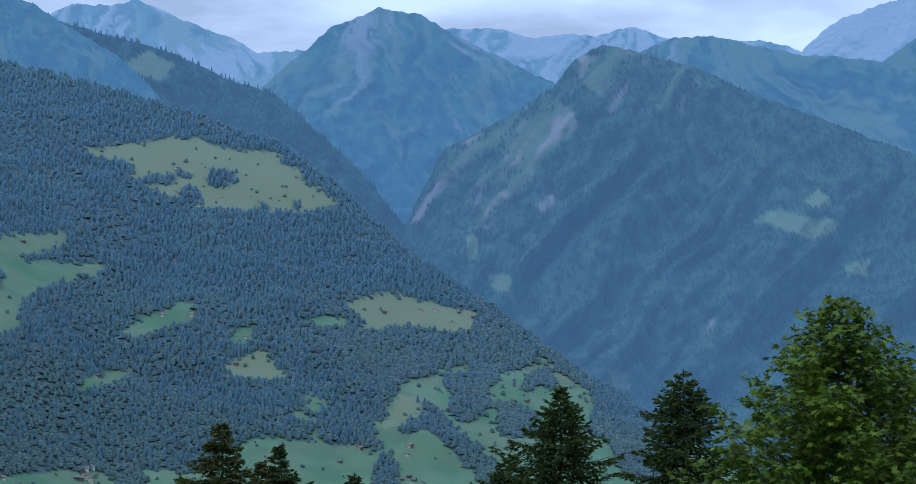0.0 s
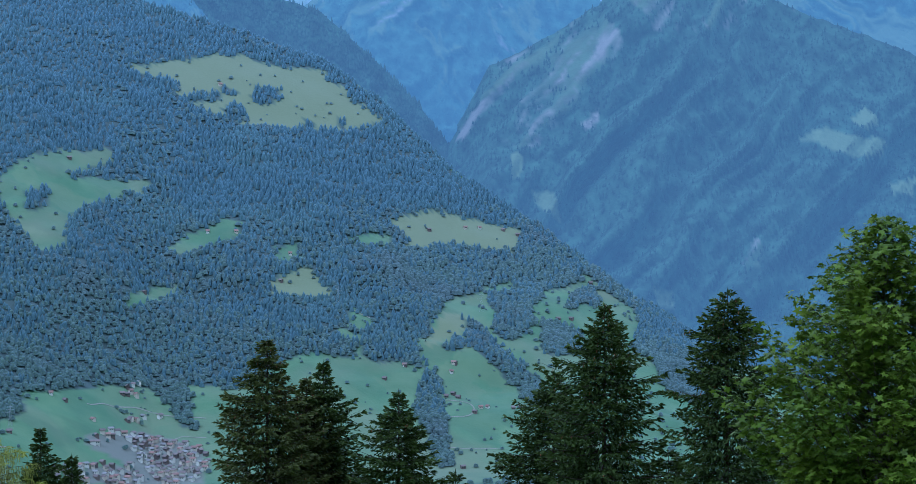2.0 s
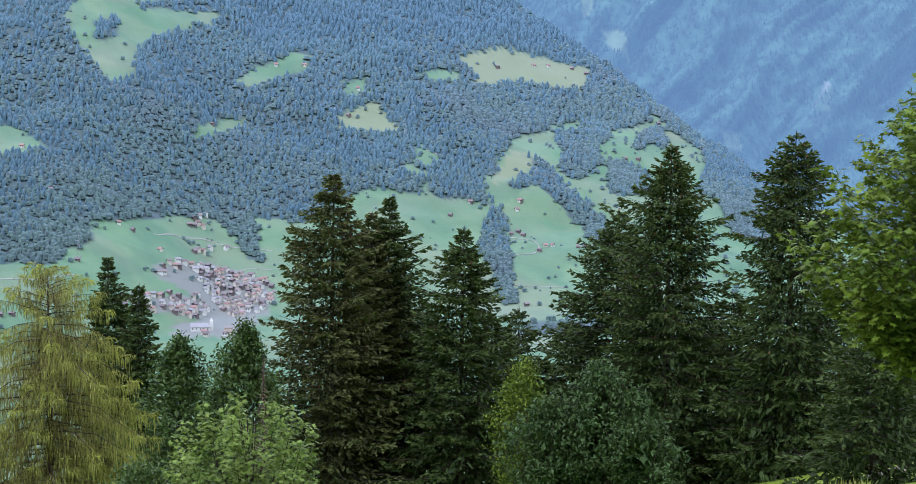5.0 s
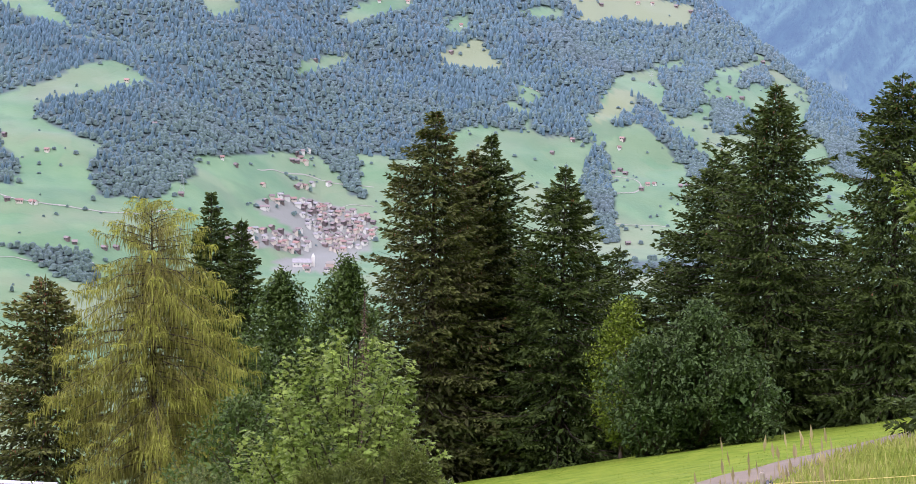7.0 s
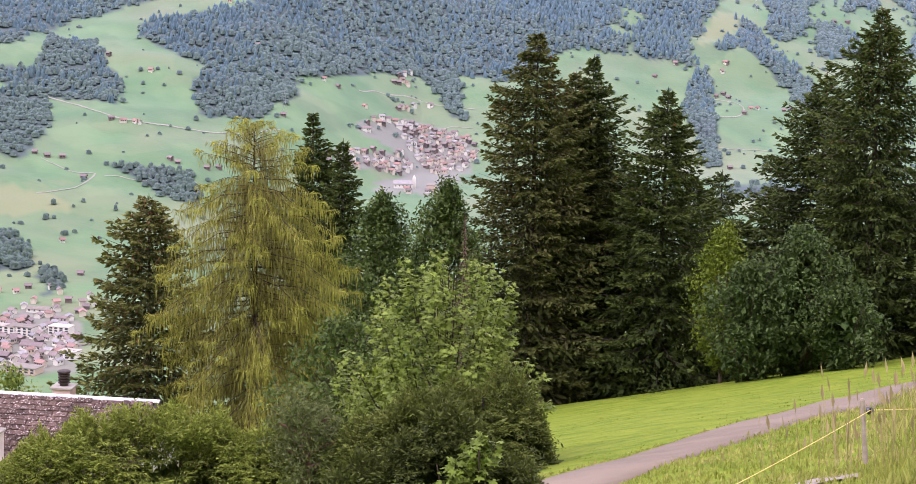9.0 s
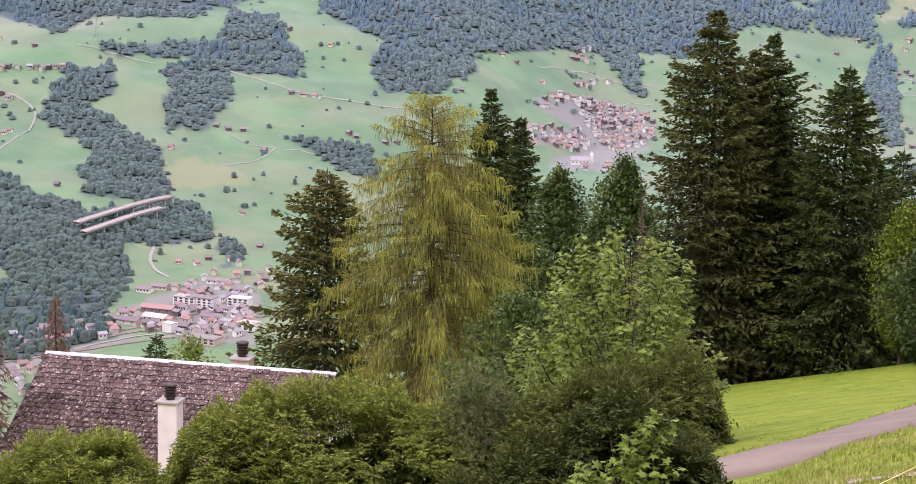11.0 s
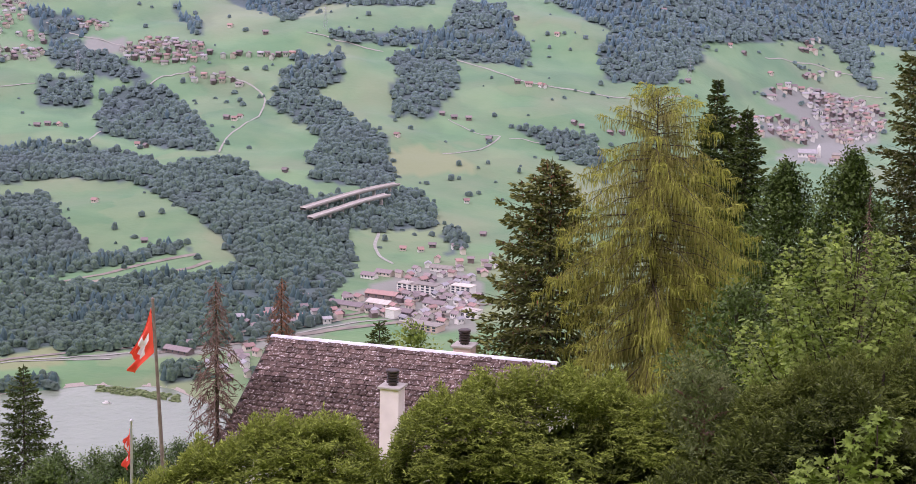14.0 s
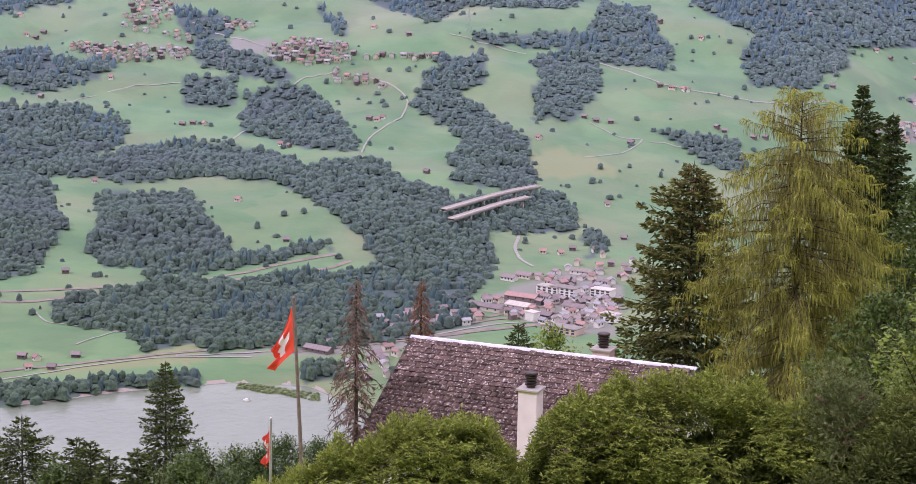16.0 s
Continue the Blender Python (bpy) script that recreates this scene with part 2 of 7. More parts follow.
M_TIMBER = material("dark_weathered_timber", (0.075, 0.055, 0.042), (0.045, 0.035, 0.028), 3.0, 0.85, bump=0.01)
M_POLE = material("grey_brown_pole_wood", (0.20, 0.155, 0.12), (0.14, 0.105, 0.08), 5.0, 0.8)
M_RED = material("red_flag_cloth", (0.80, 0.085, 0.035), (0.74, 0.075, 0.032), 4.0, 0.75, trans=0.3)
M_CROSS = material("white_flag_cloth", (0.82, 0.80, 0.77), (0.76, 0.74, 0.71), 4.0, 0.75, trans=0.3)
M_ASPHALT = material("pale_asphalt_path", (0.205, 0.160, 0.104), (0.170, 0.134, 0.090), 1.2, 0.9, bump=0.01, bump_scale=30, third=(0.235, 0.185, 0.122), third_scale=0.25)
M_POST = material("grey_weathered_post", (0.42, 0.35, 0.27), (0.30, 0.25, 0.19), 8.0, 0.9, bump=0.01)
M_TAPE = material("yellow_fence_tape", (0.72, 0.60, 0.16), (0.64, 0.52, 0.14), 6.0, 0.6)
M_BLACK = material("black_plastic", (0.02, 0.02, 0.02), (0.03, 0.03, 0.03), 9.0, 0.4)
M_GRASS = material("meadow_grass_blades", (0.235, 0.290, 0.040), (0.330, 0.345, 0.070), 0.6, 0.6, island=0.25, trans=0.25, third=(0.42, 0.37, 0.13), third_scale=0.7, spec=0.15)
M_LAWN = material("mown_grass_tufts", (0.115, 0.188, 0.012), (0.220, 0.275, 0.026), 0.9, 0.7, island=0.10, trans=0.3, spec=0.08, third=(0.255, 0.270, 0.045), third_scale=0.22)
M_STRAW = material("dry_grass_stems", (0.42, 0.34, 0.17), (0.34, 0.27, 0.13), 2.0, 0.8, island=0.3, spec=0.15)
M_GRAVEL = material("grey_gravel", (0.36, 0.315, 0.25), (0.25, 0.215, 0.17), 14.0, 0.95, bump=0.03, bump_scale=20)
M_WATER = material("lake_water", (0.165, 0.200, 0.135), (0.190, 0.225, 0.150), 0.01, 0.26, bump=0.7, bump_scale=0.14, spec=0.5)
M_REED = material("lakeside_reeds", (0.095, 0.135, 0.050), (0.150, 0.180, 0.075), 0.4, 0.9, island=0.2, spec=0.1)
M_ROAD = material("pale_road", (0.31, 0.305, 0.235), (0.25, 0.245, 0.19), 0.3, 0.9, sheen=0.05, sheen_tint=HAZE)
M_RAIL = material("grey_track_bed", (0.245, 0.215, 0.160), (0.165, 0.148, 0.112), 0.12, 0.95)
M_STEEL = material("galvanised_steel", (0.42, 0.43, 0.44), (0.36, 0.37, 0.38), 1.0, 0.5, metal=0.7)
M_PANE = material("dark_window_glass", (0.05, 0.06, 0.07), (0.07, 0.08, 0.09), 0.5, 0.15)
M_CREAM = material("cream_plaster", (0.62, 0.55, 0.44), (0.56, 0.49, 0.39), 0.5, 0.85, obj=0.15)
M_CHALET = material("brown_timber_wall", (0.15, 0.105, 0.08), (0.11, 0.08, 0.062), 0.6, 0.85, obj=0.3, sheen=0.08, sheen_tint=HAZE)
# Village roof colours are paled for haze, with a HAZE sheen on top.
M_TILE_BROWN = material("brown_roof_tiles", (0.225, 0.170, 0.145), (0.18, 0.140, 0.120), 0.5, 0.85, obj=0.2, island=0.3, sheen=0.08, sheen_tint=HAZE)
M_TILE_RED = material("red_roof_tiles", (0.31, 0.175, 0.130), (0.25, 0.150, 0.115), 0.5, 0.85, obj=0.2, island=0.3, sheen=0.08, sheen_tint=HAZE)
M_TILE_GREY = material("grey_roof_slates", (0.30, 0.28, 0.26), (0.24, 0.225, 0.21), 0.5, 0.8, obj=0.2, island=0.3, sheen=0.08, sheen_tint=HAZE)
M_FLAT_ROOF = material("pale_flat_roof", (0.42, 0.38, 0.31), (0.33, 0.30, 0.25), 0.3, 0.9, obj=0.45)
M_CONCRETE = material("pale_concrete", (0.42, 0.385, 0.32), (0.35, 0.32, 0.265), 0.2, 0.85)


def distant(name, wood, grass, rock, air, strength):
    """Ground of the far ranges: woods, alpine grass and rock by what covers them, with the haze of the miles in front
    painted on as emission.
    """
    m = material(name, tuple(c * 0.6 for c in wood), tuple(c * 1.6 for c in wood), 0.03, 0.85, 9.0, 3.0, 0.10, spec=0.05)
    nt = m.node_tree
    bsdf = nt.nodes["Principled BSDF"]
    out = bsdf.inputs["Base Color"].links[0].from_socket
    at = nt.nodes.new("ShaderNodeAttribute")
    at.attribute_name = "cover"
    sp = nt.nodes.new("ShaderNodeSeparateColor")
    nt.links.new(at.outputs["Color"], sp.inputs[0])
    for ch, c in (("Green", grass), ("Blue", rock)):
        mx = nt.nodes.new("ShaderNodeMixRGB")
        mx.inputs[2].default_value = (*c, 1)
        nt.links.new(sp.outputs[ch], mx.inputs[0])
        nt.links.new(out, mx.inputs[1])
        out = mx.outputs[0]
    nt.links.new(out, bsdf.inputs["Base Color"])
    # Even bluish glow in place of haze; the mountains themselves give off no light.
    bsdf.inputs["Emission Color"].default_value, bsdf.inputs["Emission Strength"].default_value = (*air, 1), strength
    return m


# Colour of the haze painted as glow on the ranges and their trees.
HAZE_GLOW = (0.140, 0.210, 0.276)
M_FAR_A = distant("wooded_backdrop", (0.035, 0.065, 0.040), (0.13, 0.17, 0.085), (0.24, 0.215, 0.20), HAZE_GLOW, 0.78)
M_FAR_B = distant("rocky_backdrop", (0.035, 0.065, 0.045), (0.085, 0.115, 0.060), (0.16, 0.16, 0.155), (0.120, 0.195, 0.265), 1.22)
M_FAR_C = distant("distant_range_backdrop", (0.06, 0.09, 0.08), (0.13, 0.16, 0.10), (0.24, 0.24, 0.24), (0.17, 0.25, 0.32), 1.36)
M_FAR_TREES = distant("distant_conifer_crowns", (0.026, 0.046, 0.032), (0.02, 0.03, 0.02), (0.02, 0.03, 0.02), HAZE_GLOW, 0.77)


# ---- shapes shared by many things ----
def mesh_np(name, v, f, mat=None, smooth=False, age=None):
    """A mesh from arrays of corners and of triangles or quads; age runs from old growth (0) to fresh (1)."""
    v, f = np.asarray(v, np.float32), np.asarray(f, np.int32)
    me = bpy.data.meshes.new(name)
    me.vertices.add(len(v))
    me.vertices.foreach_set("co", v.ravel())
    me.loops.add(f.size)
    me.loops.foreach_set("vertex_index", f.ravel())
    me.polygons.add(len(f))
    me.polygons.foreach_set("loop_start", np.arange(len(f), dtype=np.int32) * f.shape[1])
    if smooth:
        me.polygons.foreach_set("use_smooth", np.ones(len(f), bool))
    if mat:
        me.materials.append(mat)
    me.update(calc_edges=True)
    if age is not None:
        me.attributes.new("age", "FLOAT", "POINT").data.foreach_set("value", np.asarray(age, np.float32))
    return me


def value_noise(x, y, seed=0):
    """Smooth noise between -1 and 1 on arrays."""
    xi, yi = np.floor(x).astype(np.int64), np.floor(y).astype(np.int64)
    fx, fy = x - xi, y - yi
    fx, fy = fx * fx * (3 - 2 * fx), fy * fy * (3 - 2 * fy)

    def cell(a, b):
        h = (a * 374761393 + b * 668265263 + seed * 974711) & 0xFFFFFFFF
        h = ((h ^ (h >> 13)) * 1274126177) & 0xFFFFFFFF
        return ((h ^ (h >> 16)) & 0xFFFF) / 32767.5 - 1
    a, b, c, d = cell(xi, yi), cell(xi + 1, yi), cell(xi, yi + 1), cell(xi + 1, yi + 1)
    return (a * (1 - fx) + b * fx) * (1 - fy) + (c * (1 - fx) + d * fx) * fy


def fractal(x, y, octaves=4, seed=0, ridged=False):
    out, amp, total = 0.0, 1.0, 0.0
    for k in range(octaves):
        n = value_noise(x, y, seed + 17 * k)
        out, total = out + amp * ((1 - 2 * abs(n)) if ridged else n), total + amp
        x, y, amp = x * 2.03 + 5.1, y * 2.03 + 1.7, amp * 0.5
    return out / total


def spot(bearing, elevation, r):
    """The place r metres out on the plan at a bearing (right of the walk's start) and elevation seen from the eye."""
    b = radians(bearing)
    return Vector((r * math.sin(b), r * math.cos(b), EYE + r * math.tan(radians(elevation))))


# ---- the ground: one sheet from the hillside under the eye over the valley to the crest of the far mountain ----
LAKE = -440.0  # all heights below are from the eye
NEAR_R = [0, 15, 30, 43, 48, 54, 72, 110, 125, 150, 200, 400, 800, 1250, 1400]
NEAR_Z = [-1.7, -5.6, -9.8, -12.33, -13.1, -14.4, -18.2, -26.2, -29.5, -38, -64, -162, -337, -438, -438]
CREST_B = [-60, -34, -20, -12.5, -11.6, -9.5, -6.5, -4.6, -3.2, -1.3, 1.0, 3.2, 4.7, 6.2, 9.0, 30]
CREST_E = [2.0, 3.0, 4.4, 4.8, 4.54, 4.06, 3.19, 2.53, 1.56, -0.24, -1.74, -3.39, -4.28, -5.23, -6.8, -7.0]
CREST_R = [4750, 4750, 4700, 4450, 4430, 4400, 4330, 4280, 4200, 4080, 3950, 3820, 3740, 3680, 3650, 3650]
FOOT_B = [-60, -34, -28, -22, -15, -9, -3, 3, 9, 30]
FOOT_E = [-13.8, -13.6, -13.1, -11.9, -10.2, -8.3, -8.0, -7.9, -7.6, -7.5]
SHORE_B = [-70, -40, -33.3, -31, -28, -26.0, -24.0, -20, -14, -8]
SHORE_R = [1500, 1580, 1612, 1640, 1665, 1655, 1560, 1430, 1330, 1200]


def ground_z(bearing, r):
    """The ground's height over the eye, at bearings in degrees and distances in metres (arrays)."""
    b, r = np.asarray(bearing, float), np.asarray(r, float)
    x, y = r * np.sin(np.radians(b)), r * np.cos(np.radians(b))
    near = np.interp(r, NEAR_R, NEAR_Z) + r * 0.0035 * (np.clip(b, -34, 25) + 1) * np.clip((700 - r) / 550, 0, 1)
    near = near + 0.25 * fractal(x / 9, y / 9, 3, 4) * np.clip(r / 40, 0, 1) * np.clip((300 - r) / 100, 0, 1)
    ec, rc = np.interp(b, CREST_B, CREST_E), np.interp(b, CREST_B, CREST_R)
    r0 = 438 / np.tan(np.radians(-np.interp(b, FOOT_B, FOOT_E)))
    zc = rc * np.tan(np.radians(ec))
    s = np.clip((r - r0) / (rc - r0), 0, 1)
    p = np.interp(b, [-34, -20, -12, -4], [1.9, 1.55, 1.2, 1.1])
    far = -438 + (zc + 438) * s ** p
    far = far + np.sin(np.pi * np.clip(s, 0, 1)) ** 0.7 * (46 * fractal(x / 400, y / 400, 4, 9) + 13 * fractal(x / 90, y / 90, 3, 5))
    far = far - np.clip((r - rc) / 300, 0, 1) * 160
    z = np.where(r < 1400, near, far)
    shore = np.interp(b, SHORE_B, SHORE_R) + 12 * fractal(b * 1.3, b * 0 + 3, 3, 2)
    z = np.where((r > 700) & (r < shore) & (b < -8), np.minimum(z, np.maximum(LAKE - 8, LAKE + 2 - 0.4 * (shore - r))), z)
    back = np.clip((np.abs(b + 8) - 62) / 50, 0, 1)
    up = -1.7 + 0.42 * r + 20 * fractal(x / 200, y / 200, 3, 6) * np.clip(r / 100, 0, 1)
    return z * (1 - back) + up * back


def ground_at(x, y):
    """Height of the ground in the world at a place on the plan."""
    return EYE + float(ground_z(math.degrees(math.atan2(x, y)), math.hypot(x, y)))


def inside(bs, es, outline):
    """Which of the directions lie inside an outline."""
    hit = np.zeros(bs.shape, bool)
    n = len(outline)
    for i in range(n):
        (x0, y0), (x1, y1) = outline[i], outline[(i + 1) % n]
        if y0 != y1:
            hit ^= ((es < y0) != (es < y1)) & (bs < (x1 - x0) * (es - y0) / (y1 - y0) + x0)
    return hit


def painted(cover):
    """Woods, hay and grass on the far slopes: outlines by bearing and elevation in degrees."""
    cover('wood', [(-21.28, 7.85), (-15.88, 5.54), (-11.63, 4.62), (-6.5, 3.27), (-4.56, 2.61), (-3.21, 1.64), (-1.26, -0.17), (0.99, -1.67), (3.24, -3.39), (4.74, -4.28), (5.49, -4.87), (4.14, -5.18), (3.39, -4.88), (3.39, -3.84), (2.19, -2.94), (1.14, -3.39), (0.69, -4.14), (0.84, -4.59), (-0.06, -4.29), (-0.36, -3.39), (-1.26, -3.54), (-2.16, -4.59), (-2.16, -5.11), (-3.36, -5.18), (-3.96, -4.28), (-5.16, -5.09), (-6.8, -5.74), (-7.98, -5.73), (-9.45, -5.27), (-12.49, -4.48), (-15.18, -2.7), (-17.26, -0.95), (-21.28, -0.08)])
    cover('wood', [(-17.27, -2.9), (-15.24, -2.87), (-12.01, -3.41), (-6.8, -2.41), (-3.81, -2.34), (-4.81, -4.23), (-3.74, -4.73), (-3.88, -5.11), (-5.39, -5.0), (-6.73, -5.93), (-7.48, -5.75), (-8.09, -5.76), (-7.93, -6.18), (-7.76, -6.92), (-8.22, -6.86), (-8.38, -6.33), (-9.29, -5.78), (-11.24, -5.81), (-12.21, -5.94), (-12.21, -6.46), (-13.32, -6.55), (-13.62, -7.0), (-14.36, -6.85), (-14.95, -6.12), (-14.43, -5.89), (-14.51, -5.45), (-15.24, -4.93), (-16.12, -4.87), (-15.75, -4.5), (-14.36, -4.19), (-12.15, -3.86), (-12.3, -3.41), (-14.95, -3.6), (-17.28, -4.36)])
    cover('hay', [(-9.74, 2.36), (-8.2, 2.54), (-6.65, 2.72), (-6.13, 2.45), (-5.31, 2.33), (-4.71, 2.34), (-4.26, 1.93), (-3.74, 1.56), (-3.14, 0.93), (-3.96, 0.78), (-5.31, 0.78), (-6.5, 0.88), (-7.39, 1.1), (-8.27, 1.55), (-8.86, 2.06)])
    cover('hay', [(-2.76, -1.74), (-2.91, -1.47), (-2.01, -1.29), (-1.41, -1.52), (0.24, -1.67), (0.54, -1.89), (0.24, -2.34), (-0.66, -2.31), (-2.61, -2.22)])
    cover('hay', [(-6.13, -3.08), (-5.01, -2.78), (-4.34, -3.61), (-5.16, -3.6), (-5.98, -3.5)])
    cover('grass', [(-11.92, 0.18), (-9.96, 0.21), (-10.03, -0.01), (-10.76, -0.24), (-11.92, -0.26)])
    cover('grass', [(-11.92, -0.53), (-10.76, -0.53), (-9.04, -0.56), (-9.15, -0.8), (-9.89, -1.05), (-10.9, -1.34), (-11.19, -2.15), (-11.92, -2.15)])
    cover('grass', [(-7.98, -1.88), (-7.24, -1.51), (-6.72, -1.58), (-6.8, -1.96), (-7.46, -2.4), (-8.71, -2.39)])
    cover('grass', [(-9.52, -3.35), (-8.13, -3.18), (-8.35, -3.43), (-9.45, -3.79)])
    cover('grass', [(-3.81, -1.89), (-2.91, -1.82), (-2.91, -2.22), (-3.81, -2.16)])
    cover('grass', [(-0.66, -3.17), (0.24, -3.09), (0.32, -3.39), (-0.59, -3.42)])
    cover('grass', [(1.29, -3.39), (2.19, -3.02), (3.39, -3.84), (3.39, -4.88), (2.64, -4.59), (0.84, -4.59), (0.69, -3.84)])
    cover('grass', [(-4.26, -3.68), (-3.21, -4.14), (-3.36, -4.58), (-4.26, -4.13)])
    cover('grass', [(-2.24, -4.59), (-1.41, -3.87), (-0.74, -3.99), (-0.66, -4.74), (0.24, -5.64), (-2.16, -5.78)])
    cover('grass', [(-5.9, -2.26), (-5.31, -2.19), (-5.31, -2.63), (-5.76, -2.63)])
    cover('hay', [(-2.09, -4.51), (-1.41, -3.92), (-0.84, -3.99), (-1.04, -4.37), (-1.86, -4.74)])
    cover('wood', [(-2.07, -5.28), (-1.61, -5.57), (-1.22, -7.96), (-1.68, -7.97), (-2.17, -6.64)])
    cover('wood', [(-0.91, -4.05), (-0.45, -4.34), (0.34, -5.51), (1.27, -6.22), (0.82, -6.24), (-0.27, -5.23), (-0.96, -4.65)])
    cover('wood', [(-0.33, -3.59), (0.64, -3.56), (0.6, -4.45), (0.01, -4.62)])
    cover('wood', [(0.97, -4.37), (1.94, -4.41), (2.11, -5.0), (1.07, -4.96)])
    cover('wood', [(-3.59, -4.65), (-3.14, -4.64), (-3.05, -5.09), (-3.58, -5.1)])
    cover('wood', [(-2.99, -4.56), (-2.08, -4.83), (-2.07, -5.28), (-2.52, -5.22)])
    cover('wood', [(-1.34, -4.59), (-1.01, -4.58), (-1.0, -4.88), (-1.33, -4.89)])
    cover('wood', [(-1.21, -8.33), (-0.46, -8.23), (1.65, -8.3), (1.81, -8.56), (-1.05, -8.67)])
    cover('wood', [(3.41, -4.36), (4.87, -4.16), (6.16, -4.4), (5.27, -6.35), (4.22, -5.96), (3.74, -5.09)])
    cover('wood', [(1.74, -3.3), (2.45, -3.32), (2.47, -3.72), (1.83, -3.74)])
    cover('wood', [(-5.42, -3.72), (-3.92, -3.69), (-3.83, -4.21), (-5.25, -4.32)])
    cover('wood', [(-34.18, -7.82), (-33.01, -7.75), (-31.99, -7.83), (-30.74, -8.2), (-30.74, -8.65), (-32.0, -9.01), (-31.26, -9.09), (-30.07, -8.72), (-29.02, -8.65), (-27.97, -8.79), (-26.76, -9.01), (-26.16, -9.38), (-25.55, -9.14), (-24.34, -9.13), (-23.42, -9.64), (-22.49, -9.92), (-22.34, -10.22), (-21.4, -10.95), (-21.0, -11.54), (-21.22, -12.15), (-22.29, -12.17), (-23.99, -11.9), (-24.3, -11.46), (-24.93, -10.64), (-26.15, -10.05), (-27.21, -9.61), (-29.02, -9.62), (-30.97, -9.69), (-32.75, -9.53), (-32.4, -10.86), (-33.08, -12.03), (-34.27, -12.16)])
    cover('wood', [(-31.27, -9.98), (-28.88, -9.99), (-28.12, -11.48), (-28.27, -11.86), (-31.44, -11.91), (-31.73, -11.02)])
    cover('wood', [(-32.8, -12.78), (-29.49, -12.37), (-25.52, -12.07), (-23.69, -11.75), (-21.08, -11.7), (-21.82, -12.77), (-21.5, -13.36), (-24.89, -13.87), (-30.41, -14.08), (-30.55, -13.56), (-32.66, -13.3)])
    cover('wood', [(-29.24, -7.01), (-27.97, -7.0), (-27.82, -7.6), (-28.12, -7.82), (-29.17, -7.75)])
    cover('wood', [(-27.67, -7.52), (-26.47, -7.21), (-25.56, -7.72), (-24.95, -8.39), (-24.87, -8.84), (-26.16, -8.85), (-27.67, -8.42)])
    cover('wood', [(-29.02, -6.12), (-27.97, -6.11), (-26.47, -6.99), (-26.62, -7.29), (-27.97, -6.85), (-28.87, -6.56)])
    cover('wood', [(-34.15, -6.43), (-32.55, -6.36), (-32.71, -7.02), (-33.01, -7.46), (-34.17, -7.16)])
    cover('wood', [(-33.0, -6.72), (-31.09, -6.5), (-30.95, -6.87), (-32.42, -7.31), (-33.01, -7.31)])
    cover('wood', [(-22.64, -6.48), (-21.51, -6.38), (-21.49, -7.05), (-22.24, -7.44), (-20.4, -8.52), (-20.14, -9.42), (-20.36, -9.87), (-22.2, -9.62), (-22.36, -9.02), (-21.76, -8.71), (-23.3, -7.69), (-23.3, -7.39)])
    cover('wood', [(-20.22, -6.57), (-19.33, -6.18), (-18.8, -6.31), (-18.39, -7.27), (-19.35, -7.97), (-20.26, -7.99), (-20.13, -7.32)])
    cover('wood', [(-21.82, -5.86), (-18.97, -5.79), (-18.54, -5.04), (-17.35, -5.01), (-16.71, -6.03), (-16.69, -6.55), (-18.19, -6.52), (-19.1, -6.24), (-21.82, -6.09)])
    cover('wood', [(-16.33, -4.53), (-9.91, -4.32), (-9.82, -5.77), (-12.28, -5.87), (-12.25, -6.46), (-13.25, -6.94), (-14.58, -6.99), (-14.9, -6.56), (-14.5, -5.66), (-16.0, -5.12)])
    cover('wood', [(-29.46, -5.31), (-28.12, -5.37), (-28.12, -5.96), (-29.02, -6.05)])
    cover('wood', [(-25.89, -4.9), (-24.98, -5.92), (-25.43, -5.93)])
    cover('wood', [(-22.88, -5.59), (-21.99, -5.12), (-20.5, -4.64), (-25.0, -4.58), (-24.39, -5.09)])
    cover('wood', [(-34.13, -5.41), (-33.55, -4.82), (-30.93, -4.81), (-32.39, -5.26)])
    cover('wood', [(-22.34, -10.15), (-20.36, -9.87), (-19.45, -9.85), (-18.96, -10.81), (-21.56, -10.88)])
    cover('wood', [(-17.23, -8.21), (-16.17, -8.32), (-14.82, -8.42), (-14.63, -9.23), (-15.85, -8.83)])
    cover('wood', [(-34.32, -14.73), (-31.78, -14.79), (-28.81, -14.62), (-28.81, -14.84), (-31.78, -15.09), (-34.33, -15.31)])
    cover('wood', [(-18.88, -10.96), (-18.34, -10.87), (-18.25, -11.31), (-18.71, -11.48)])
    cover('hay', [(-20.16, -8.82), (-18.26, -8.99), (-17.94, -9.43), (-20.06, -9.54)])
    cover('hay', [(-33.57, -14.53), (-29.03, -13.87), (-28.58, -14.24), (-31.77, -14.57)])
    cover('wood', [(-25.37, -4.97), (-19.74, -5.16), (-18.87, -4.93), (-17.56, -4.48), (-15.8, -3.94), (-14.92, -2.82), (-25.24, 0.11)])
    cover('wood', [(-8.35, 1.55), (-7.24, 1.7), (-7.21, 1.43), (-8.24, 1.4)])
    cover('wood', [(-6.44, 1.67), (-6.23, 1.82), (-5.64, 1.77), (-5.7, 1.5), (-6.38, 1.46)])
    cover('wood', [(-8.71, 2.05), (-8.39, 2.08), (-8.39, 1.78), (-8.69, 1.78)])
    cover('wood', [(-7.12, 1.25), (-6.62, 1.4), (-6.56, 1.03), (-7.06, 0.98)])
